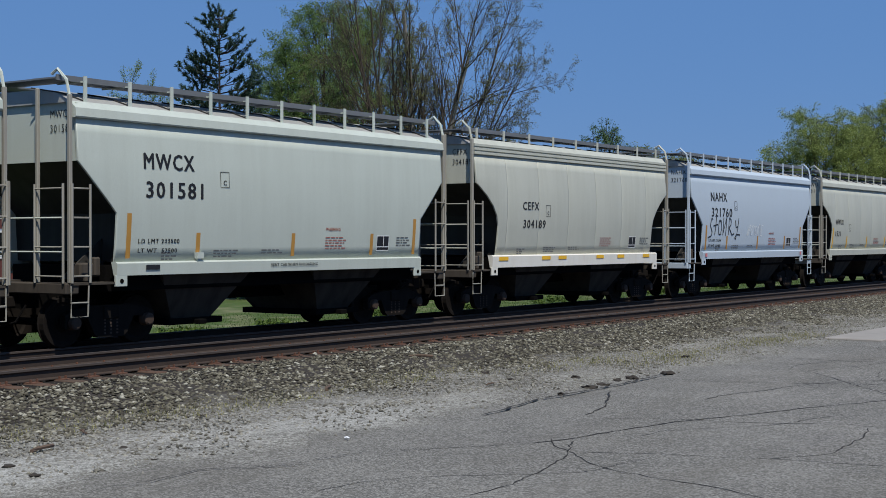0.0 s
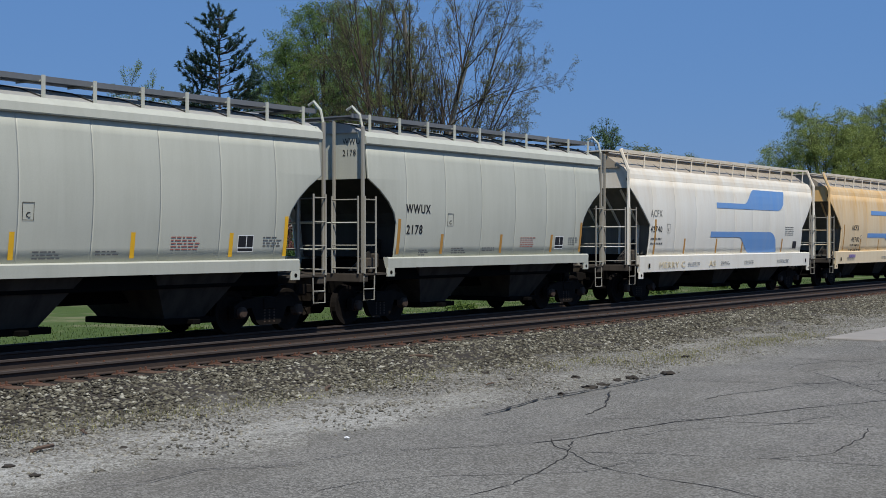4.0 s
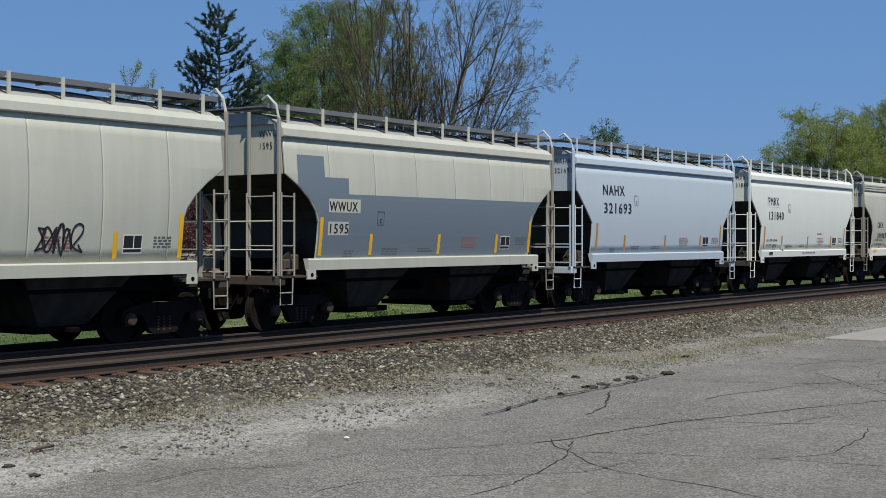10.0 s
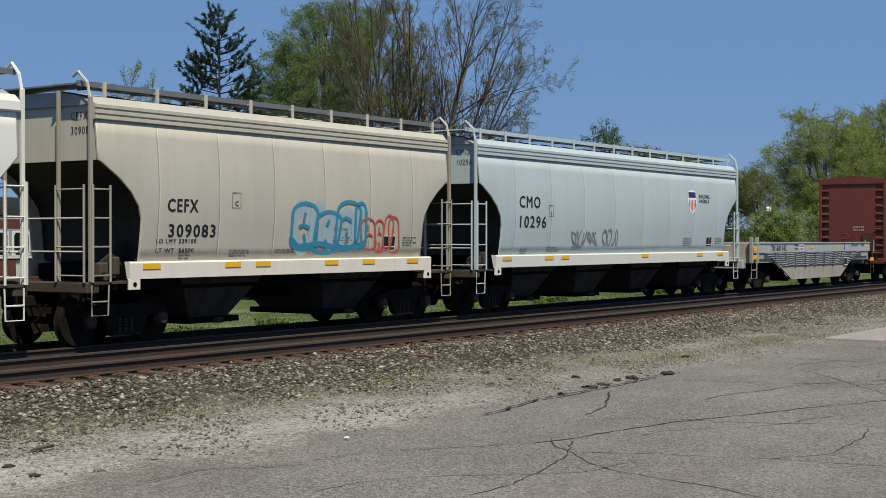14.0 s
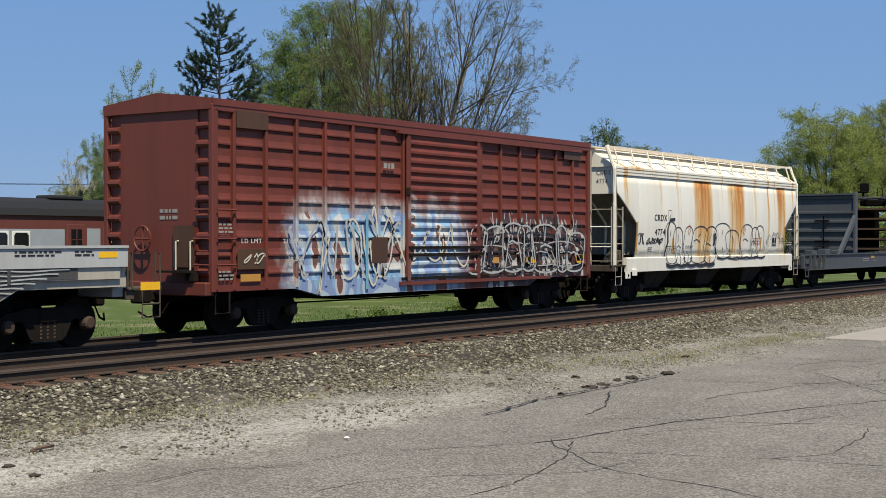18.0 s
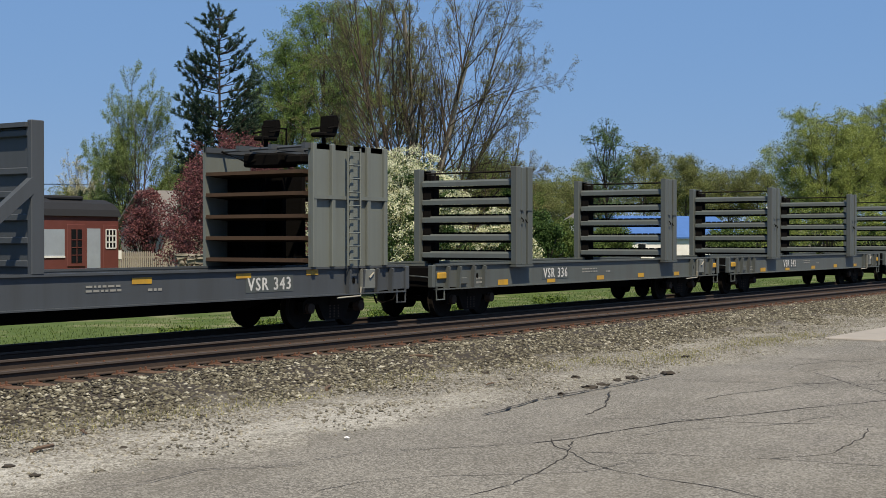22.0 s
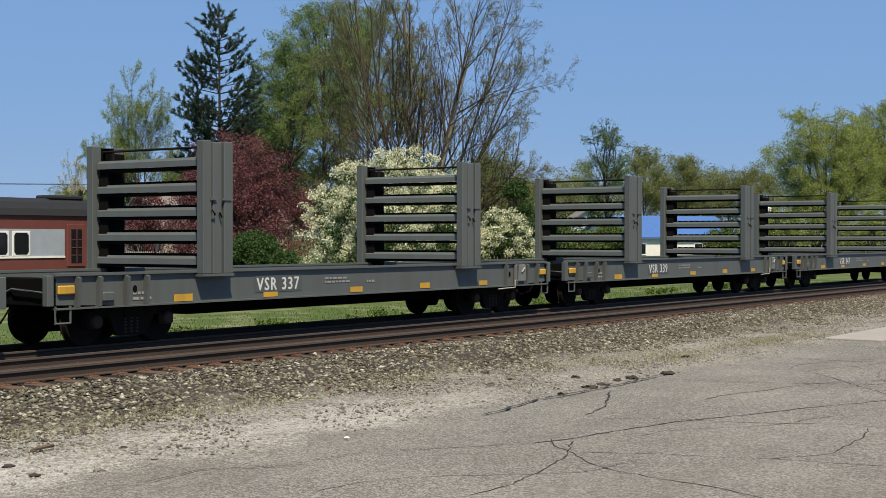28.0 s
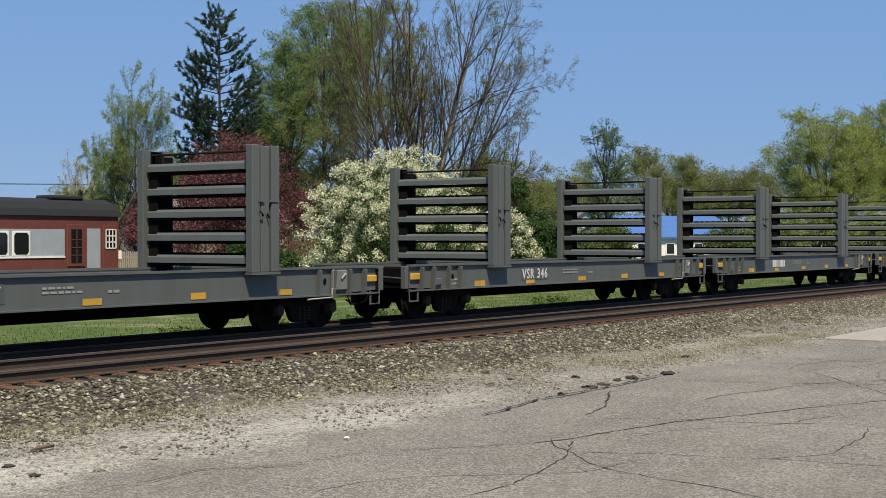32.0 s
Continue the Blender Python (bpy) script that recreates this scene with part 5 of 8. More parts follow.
def well_car():
    L = 13.8
    h = L / 2
    car = empty("spine_well_car", pose(200.77 + h, TRAIN_Y, 0))
    tagged(car, "low silver-grey well railcar with a dusty depressed side", "railcar", "freight train")
    flat = lambda z: 1.5
    for s in (-1, 1):
        part("top_chord", prism_x(bmesh.new(), [(s * 1.42, 1.45), (s * 1.5, 1.47), (s * 1.5, 1.80), (s * 1.53, 1.815), (s * 1.53, 1.86), (s * 1.38, 1.86)], -h + 0.15, h - 0.05), M["gon"], car)
        pts = [(-h + 0.35, 1.47), (h - 0.2, 1.47), (h - 0.2, 1.25), (h - 2.2, 1.25), (h - 3.9, 0.42), (-h + 4.15, 0.42), (-h + 2.1, 1.25), (-h + 0.35, 1.25)]
        part("side_wall", prism(bmesh.new(), pts, s * 1.46, s * 1.40), M["gon_dirty"], car)
        # solid dark grey sheet in place of the open mesh
        part("grille", prism(bmesh.new(), [(-h + 1.2, 1.465), (h - 1.2, 1.465), (h - 1.2, 1.27), (h - 2.2, 1.265), (h - 3.0, 0.9), (-h + 3.2, 0.9), (-h + 2.15, 1.265), (-h + 1.2, 1.27)], s * 1.468, s * 1.45), M["grille"], car, "dark sheet behind the open grille bars")
        for q in range(9):
            x = -h + 2.3 + 1.1 * q
            lo = 0.85 if 3.5 < x + h < 9.6 else 1.2
            part("side_rib", boxes((x - 0.035, x + 0.035, s * 1.49, s * 1.44, lo, 1.47)), M["slate"], car)
        for q in range(7):
            z = 1.43 - q * 0.075
            a, b = -h + 1.3 + q * 0.28, h - 1.4 - q * 0.25
            pts3 = [[(a + (b - a) * k / 40, s * 1.475, z + 0.014 * math.sin(k * 1.15 + q * 0.3)) for k in range(41)]]
            part("grille_bar", tubes(pts3, 0.017, 4), M["gon"], car)
    for s in (-1, 1):
        # added black plate: shade under the slope, hiding the far wall
        part("well_slope", prism(bmesh.new(), [(s * (h - 2.1), 1.25), (s * (h - 2.0), 1.2), (s * (h - 3.95), 0.36), (s * (h - 4.1), 0.42)], -1.39, 1.39), M["black"], car)
    part("well_floor", boxes((-h + 4.1, h - 3.9, -1.39, 1.39, 0.43, 0.52)), M["gon_dirty"], car)
    for s in (-1, 1):
        part("end_deck", boxes((s * (h - 2.6), s * h, -1.4, 1.4, 1.1, 1.3)), M["gon_dirty"], car)
        part("end_wall", boxes((s * (h - 2.3) - 0.05, s * (h - 2.3) + 0.05, -1.39, 1.39, 1.2, 1.75)), M["gon"], car)
        part("end_sill", boxes((s * (h - 0.15), s * (h + 0.2), -1.2, 1.2, 0.9, 1.2), bevel=0.02), M["gon"], car)
        part("end_bulkhead", boxes((s * (h - 0.1), s * (h - 0.02), -1.4, 1.4, 1.3, 1.82)), M["gon_dirty"], car)
        part("center_sill", boxes((s * (h - 2.4), s * h, -0.25, 0.25, 0.75, 1.1)), M["black"], car)
    for x in (-h - 0.1, -h + 0.45):
        part("corner_post", boxes((x - 0.05, x + 0.05, -1.56, -1.44, 1.1, 2.05), bevel=0.01), M["gon_dirty"], car)
    part("step", tubes([[(-h - 0.1, -1.5, 1.2), (-h - 0.1, -1.5, 0.55), (-h + 0.42, -1.5, 0.55), (-h + 0.42, -1.5, 1.2)], [(-h - 0.1, -1.5, 0.85), (-h + 0.42, -1.5, 0.85)]], 0.025, 5), M["gon_dirty"], car)
    rnd = random.Random(11)
    letters("TR 601142", -h + 1.85, 1.53, 0.23, car, flat, width=1.57)
    letters("S", h - 3.6, 1.54, 0.23, car, flat)
    side_print(car, flat, [(-h + 4.35, 1.72, 0.35, 1, 0.06, "text"), (-h + 4.35, 1.58, 0.35, 1, 0.06, "text"), (h - 2.6, 1.74, 1.0, 2, 0.03, "text"), (h - 1.3, 1.74, 0.5, 2, 0.03, "text")], rnd)
    co, fs = bands(-h + 4.75, -h + 5.35, 1.78, 1.53)
    decal("weight_panel", co, fs, M["white_dec"], car, flat)
    letters("231000", -h + 4.79, 1.67, 0.075, car, lambda z: 1.508, None, 0.5, name="weight_stencil")
    letters("55000", -h + 4.83, 1.56, 0.075, car, lambda z: 1.508, None, 0.44, name="weight_stencil")
    tapes(car, flat, [(-h + 0.1, 1.55, 0.42, 0.14), (-h + 0.05, 1.24, 0.5, 0.16), (-h + 6.0, 1.62, 0.5, 0.11), (h - 4.75, 1.62, 0.5, 0.11), (h - 0.75, 1.64, 0.45, 0.11)])
    co, fs = bands(h - 3.6, h - 3.15, 1.2, 0.9)
    decal("data_panel", co, fs, M["text"], car, lambda z: 1.5)
    co, fs = stroke([[(h - 3.6, 1.2), (h - 3.15, 1.2), (h - 3.15, 0.9), (h - 3.6, 0.9), (h - 3.6, 1.2)]], 0.03)
    decal("panel_outline", co, fs, M["white_dec"], car, lambda z: 1.504)
    # brake platform beyond the trailing end
    part("brake_platform", boxes((h + 0.1, h + 0.95, -1.35, -0.5, 1.02, 1.07), (h + 0.1, h + 0.3, -1.3, 0.4, 0.85, 1.02), bevel=0.01), M["sooty"], car)
    part("brake_stand", boxes((h + 0.25, h + 0.6, -0.9, -0.55, 1.07, 1.75), (h + 0.3, h + 0.5, -1.0, -0.9, 1.35, 1.65), bevel=0.03), M["boxcar_dark"], car, "rusty brown brake stand")
    for x in (h + 0.2, h + 0.9):
        part("grab_iron", tubes([[(x, -1.35, 1.05), (x, -1.35, 1.7), (x - 0.12, -1.35, 1.75), (x - 0.12, -1.35, 1.05)]], 0.02, 5), M["sooty"], car)
    part("step", tubes([[(h + 0.4, -1.4, 1.02), (h + 0.4, -1.4, 0.5), (h + 0.85, -1.4, 0.5), (h + 0.85, -1.4, 1.02)], [(h + 0.4, -1.4, 0.76), (h + 0.85, -1.4, 0.76)]], 0.022, 5), M["sooty"], car)
    tapes(car, lambda z: 1.4, [(h + 0.35, 1.02, 0.5, 0.15)])
    couplers(car, L)
    sets = truck(car, -h + 1.55, True) + truck(car, h - 1.55, False)
    CARS.append((car, 200.77 + h, sets))


M["spray_cream"] = Net("yellowish_white_spray_paint").done((0.55, 0.53, 0.43), 0.6)


def sprayed_side(h, d1):
    """Oxide-red side paint with what was sprayed over its lower half: a pale haze, blue fields, then black and white."""
    n = Net("sprayed_oxide_red_paint")
    x, z = n.axis(0), n.axis(2)
    c = n.mix(n.ramp(n.noise(0.5, (1, 1, 0.15), detail=6), [(0.35, 0.0), (0.7, 0.7)]), (0.152, 0.036, 0.025), (0.075, 0.026, 0.019))
    zz = n.calc("MULTIPLY_ADD", n.noise(0.55, (1, 1, 0.5), detail=5), 1.5, n.calc("SUBTRACT", z, 0.75))
    def stops(fac, *cs):
        out = n.ramp(fac, cs)
        out.node.color_ramp.interpolation = "CONSTANT"
        return out
    run = n.calc("MULTIPLY", n.span(n.calc("MULTIPLY_ADD", n.noise(0.4), 1.2, x), -h + 2.6, -h + 3.4), n.span(x, d1 - 0.4, d1 - 1.5))
    haze = n.calc("MULTIPLY", n.calc("MULTIPLY", run, n.span(zz, 3.0, 2.45)), n.ramp(n.noise(0.2, (1, 1, 0.3), detail=4), [(0.3, 0.35), (0.65, 0.95)]))
    c = n.mix(haze, c, (0.44, 0.45, 0.46))
    fill = n.calc("MULTIPLY", run, n.span(zz, 2.6, 2.45))
    f1 = n.noise(0.5, (1, 1, 0.45), detail=1.5, rough=0.4)
    blue = stops(f1, (0.0, (0.36, 0.47, 0.55)), (0.40, (0.17, 0.26, 0.46)), (0.49, (0.20, 0.38, 0.55)), (0.55, (0.46, 0.48, 0.48)), (0.62, (0.13, 0.04, 0.03)))
    c = n.mix(n.calc("MULTIPLY", fill, 0.88), c, blue)
    run2 = n.calc("MULTIPLY", n.span(x, d1 + 0.0, d1 + 0.3), n.span(x, h - 0.1, h - 0.4))
    f2 = n.noise(0.3, (1, 1, 0.6), detail=1.5, rough=0.4)
    dark = stops(f2, (0.0, (0.42, 0.43, 0.42)), (0.39, (0.03, 0.03, 0.033)), (0.53, (0.13, 0.045, 0.034)), (0.58, (0.06, 0.065, 0.07)), (0.64, (0.45, 0.46, 0.44)))
    c = n.mix(n.calc("MULTIPLY", n.calc("MULTIPLY", run2, n.span(zz, 2.55, 2.4)), 0.85), c, dark)
    n.bump(n.noise(0.9, detail=3), 0.08, 0.02)
    return n.done(c, 0.55, 0, 0.3)


def boxcar():
    L = 15.55
    h = L / 2
    car = empty("boxcar", pose(216.8 + h, TRAIN_Y, 0))
    tagged(car, "oxide-red ribbed boxcar with a graffiti-covered lower side", "railcar", "freight train")
    red = M["boxcar"]
    part("body", boxes((-h + 0.08, h - 0.08, -1.42, 1.42, 1.0, 4.5)), red, car)
    part("roof", prism_x(bmesh.new(), [(-1.58, 4.47), (-1.58, 4.6), (0, 4.78), (1.58, 4.6), (1.58, 4.47)], -h, h), red, car)
    d0, d1 = -h + 6.4, -h + 9.65
    sprayed = sprayed_side(h, d1)
    for s in (-1, 1):
        part("eave_rail", boxes((-h, h, s * 1.42, s * 1.565, 4.36, 4.5), bevel=0.015), red, car)
        part("side_sill", prism(bmesh.new(), [(-h, 1.1), (h, 1.1), (h, 0.93), (h - 2.9, 0.93), (h - 3.4, 0.74), (-h + 3.4, 0.74), (-h + 2.5, 0.93), (-h, 0.93)], s * 1.545, s * 1.42), sprayed if s < 0 else red, car)
    xs = [-h + 0.1, -h + 0.62] + [-h + 0.62 + 0.963 * k for k in range(1, 6)] + [d0]
    xr = [d1 + 0.1] + [d1 + 0.1 + 0.96 * k for k in range(1, 6)] + [h - 0.1]
    # one pressed sheet a bay: flat, with a row of beads and a shadowed slot under each
    sheet = [(-1.42, 1.1), (-1.49, 1.1)]
    for q in range(9):
        z = 1.2 + 0.355 * q
        sheet += [(-1.49, z), (-1.468, z + 0.012), (-1.468, z + 0.04), (-1.528, z + 0.055), (-1.53, z + 0.08), (-1.51, z + 0.13), (-1.49, z + 0.2)]
    sheet += [(-1.49, 4.37), (-1.42, 4.37)]
    for grp in (xs, xr):
        for a, b in zip(grp, grp[1:]):
            part("side_panel", prism_x(bmesh.new(), sheet, a + 0.085, b - 0.085), sprayed, car)
            part("panel_web", boxes((a + 0.02, a + 0.086, -1.492, -1.42, 1.1, 4.37)), sprayed, car)
            part("panel_web", boxes((b - 0.086, b - 0.02, -1.492, -1.42, 1.1, 4.37)), sprayed, car)
    for x in xs + xr:
        part("side_post", boxes((x - 0.04, x + 0.04, -1.565, -1.47, 0.95, 4.4), bevel=0.012), sprayed, car)
    for x in (-h + 0.66, h - 1.55):
        part("repair_plate", boxes((x, x + 0.95, -1.578, -1.56, 4.08, 4.42), bevel=0.004), M["boxcar_dark"], car, "brown repair plate")
    # sliding door
    door = part("door", boxes((d0 + 0.08, d1 - 0.05, -1.56, -1.44, 1.0, 4.3)), sprayed, car, "corrugated sliding door")
    prof = [(-1.55, 1.08)]
    for q in range(15):
        z = 1.1 + q * 0.21
        prof += [(-1.562, z), (-1.61, z + 0.05), (-1.61, z + 0.10), (-1.562, z + 0.17)]
    part("corrugation", prism_x(bmesh.new(), prof + [(-1.55, 4.25)], d0 + 0.2, d1 - 0.17), sprayed, door)
    part("door_frame", boxes((d0 + 0.06, d0 + 0.2, -1.61, -1.555, 1.0, 4.3), (d1 - 0.17, d1 - 0.03, -1.61, -1.555, 1.0, 4.3)), sprayed, door)
    part("door_track", boxes((d0 - 0.3, h - 0.6, -1.63, -1.5, 4.3, 4.38), (d0 - 0.2, d1 + 3.5, -1.62, -1.5, 0.9, 0.98)), red, car)
    part("lock_bar", tubes([[(d0 + 0.02, -1.63, 1.1), (d0 + 0.02, -1.63, 4.2)]], 0.03, 6), red, door)
    part("handle", boxes((d0 - 0.02, d0 + 0.1, -1.68, -1.62, 2.9, 3.1), bevel=0.02), M["frame"], door)
    # ends
    for s in (-1, 1):
        part("end_plate", boxes((s * (h - 0.1), s * (h - 0.04), -1.1, 1.1, 1.0, 4.45)), red, car)
        for sy in (-1, 1):
            prof = [(s * (h - 0.16), 1.15)]
            for q in range(9):
                z = 1.22 + q * 0.35
                prof += [(s * (h - 0.12), z), (s * (h - 0.02), z + 0.02), (s * (h + 0.02), z + 0.07), (s * (h + 0.01), z + 0.12), (s * (h - 0.12), z + 0.17)]
            part("end_corrugation", prism(bmesh.new(), prof + [(s * (h - 0.16), 4.4)], *sorted((sy * 1.1, sy * 1.45))), red, car)
            part("corner_post", boxes((s * (h - 0.1), s * (h + 0.02), sy * 1.44, sy * 1.56, 0.92, 4.5), bevel=0.015), red, car)
        part("end_sill", boxes((s * (h - 0.1), s * (h + 0.15), -1.5, 1.5, 0.85, 1.12), bevel=0.02), red, car)
        part("roof_end", prism_x(bmesh.new(), [(-1.5, 4.4), (1.5, 4.4), (1.5, 4.58), (0, 4.76), (-1.5, 4.58)], s * (h - 0.06), s * (h + 0.03)), red, car)
        part("step", tubes([[(s * (h - 0.1), -1.52, 0.92), (s * (h - 0.1), -1.52, 0.5), (s * (h - 0.5), -1.52, 0.5), (s * (h - 0.5), -1.52, 0.92)]], 0.025, 5), M["frame"], car)
    part("brake_wheel", tubes([[(-h - 0.12, 0.3 + 0.24 * math.cos(a), 1.95 + 0.24 * math.sin(a)) for a in [k * 0.3142 for k in range(21)]], [(-h - 0.1, 0.06, 1.95), (-h - 0.1, 0.54, 1.95)], [(-h - 0.1, 0.3, 1.7), (-h - 0.1, 0.3, 2.2)]], 0.022, 5), red, car)
    part("brake_platform", boxes((-h - 0.35, -h, -1.15, -0.3, 1.3, 1.34), (-h - 0.2, -h - 0.05, -1.2, -1.0, 1.15, 1.3)), M["frame"], car)
    for gy in (-1.05, -0.65):
        part("grab_iron", tubes([[(-h - 0.12, gy, 1.35), (-h - 0.12, gy, 1.9), (-h - 0.05, gy, 1.9)]], 0.02, 5), M["tan"], car)
    for gz in (1.45, 1.95, 2.5):
        part("grab_iron", tubes([[(-h - 0.07, -1.5, gz), (-h - 0.07, -1.1, gz)]], 0.02, 5), red, car)
        part("grab_iron", tubes([[(-h + 0.05, -1.62, gz), (-h + 0.6, -1.62, gz)]], 0.02, 5), red, car)
    part("underframe", boxes((-h, h, -0.25, 0.25, 0.7, 1.0), (-3.2, 3.2, -1.1, 1.1, 0.62, 0.95)), M["black"], car)
    part("brake_rod", tubes([[(-h + 2.8, -1.3, 0.72), (h - 3.0, -1.3, 0.66)], [(-h + 2.8, -1.3, 0.62), (0, -1.3, 0.6)]], 0.018, 5), M["black"], car)
    surf = lambda z: 1.583
    rnd = random.Random(6)
    r = random.Random(51)
    # loose pale letter-like strokes before the door, outlined fat shapes behind it
    for x, z, w, hh, n, mt, wd, lp in ((-h + 2.3, 1.0, 1.5, 1.5, 3, "spray_white", 0.06, 3), (-h + 3.4, 0.85, 3.0, 1.8, 5, "spray_cream", 0.05, 3.4), (d0 + 0.3, 1.2, 2.2, 1.2, 4, "spray_cream", 0.05, 3.2), (-h + 4.3, 0.95, 1.9, 1.5, 3, "spray_white", 0.07, 2.6)):
        co, fs = stroke(scrawl(x, z, w, hh, n, r, lp), wd)
        decal("sprayed_scrawl", co, fs, M[mt], car, lambda q: 1.618 if x > d0 else 1.572, 0.006)
    co, fs = bands(-h + 4.88, -h + 4.98, 2.5, 0.85)
    decal("sprayed_bar", co, fs, M["spray_blue"], car, surf, 0.004)
    part("repair_plate", boxes((-h + 5.12, -h + 5.72, -1.585, -1.565, 1.42, 1.98), bevel=0.004), M["boxcar_dark"], car, "brown repair plate")
    part("repair_plate", boxes((-h + 0.68, -h + 1.5, -1.582, -1.565, 1.35, 1.75), bevel=0.004), M["boxcar_dark"], car, "brown repair plate")
    for x, z, w, hh, n, mt, wd in ((d1 - 0.6, 1.05, 5.9, 1.3, 7, "spray_white", 0.05), (d1 - 0.3, 1.15, 5.5, 1.0, 5, "spray_black", 0.05), (d1 + 0.2, 1.2, 5.0, 0.7, 4, "spray_white", 0.03)):
        co, fs = stroke(bubbles(x, z, w, hh, n, r), wd)
        decal("sprayed_outline", co, fs, M[mt], car, lambda q: 1.572, 0.006 + 0.004 * n)
    for k in range(6):
        x = d1 + 0.55 + 0.85 * k
        co, fs = stroke([[(x + 0.15, 1.9), (x, 2.6)], [(x + 0.15, 1.9), (x + 0.22, 2.45)]], 0.035)
        decal("sprayed_streak", co, fs, M["spray_white"], car, surf, 0.01)
    co, fs = stroke(scrawl(-h + 0.85, 1.42, 0.6, 0.28, 3, random.Random(71), 4), 0.03)
    decal("sprayed_scrawl", co, fs, M["spray_cream"], car, surf, 0.012)
    part("door_sill", boxes((d0 - 0.1, d1 + 0.4, -1.6, -1.54, 1.02, 1.08), (d0 + 0.1, d1 + 0.1, -1.64, -1.6, 1.55, 1.62), (d0 + 0.1, d1 + 0.1, -1.64, -1.6, 1.72, 1.78)), M["frame"], car)
    tapes(car, surf, [(d1 + 0.6, 1.35, 0.3, 0.14), (d1 + 2.2, 1.35, 0.3, 0.14), (h - 0.9, 1.35, 0.4, 0.16), (-h + 0.75, 1.12, 0.6, 0.14)], "amber")
    tapes(car, surf, [(d1 + 2.35, 1.33, 0.4, 0.16), (h - 0.85, 1.3, 0.42, 0.22)])
    part("end_patch", boxes((-h - 0.045, -h + 0.0, -1.05, -0.5, 1.4, 2.2)), M["boxcar_dark"], car, "brown plate on the end")
    for body, x, z, w in (("LD LMT", 0.78, 1.86, 0.6), ("215 500", 2.05, 1.86, 0.62), ("70 500", 2.2, 1.5, 0.5)):
        letters(body, -h + x, z, 0.09, car, surf, M["text_w"], w, name="weight_stencil")
    side_print(car, surf, [(-h + 5.55, 3.5, 0.5, 1, 0.12, "chalk"), (-h + 0.12, 2.2, 0.35, 3, 0.035, "chalk"), (-h + 0.12, 1.3, 0.35, 3, 0.035, "chalk")], rnd)
    co, fs = bars(-0.55, 2.45, 0.5, 2, 0.07, 0.06, rnd)
    part("end_stencil", mesh_of("end_stencil", [(-h + 0.03, a, b) for a, b in co], [f[::-1] for f in fs], M["chalk"]), None, car)
    couplers(car, L)
    sets = truck(car, -h + 2.0, True) + truck(car, h - 2.0, False)
    # the body stands 4.65 m to the eaves
    for ob in car.children_recursive:
        if ob.data.users == 1:
            for v in ob.data.vertices:
                if v.co.z > 1.1:
                    v.co.z = 1.1 + (v.co.z - 1.1) * 1.044
    CARS.append((car, 216.7 + h, sets))


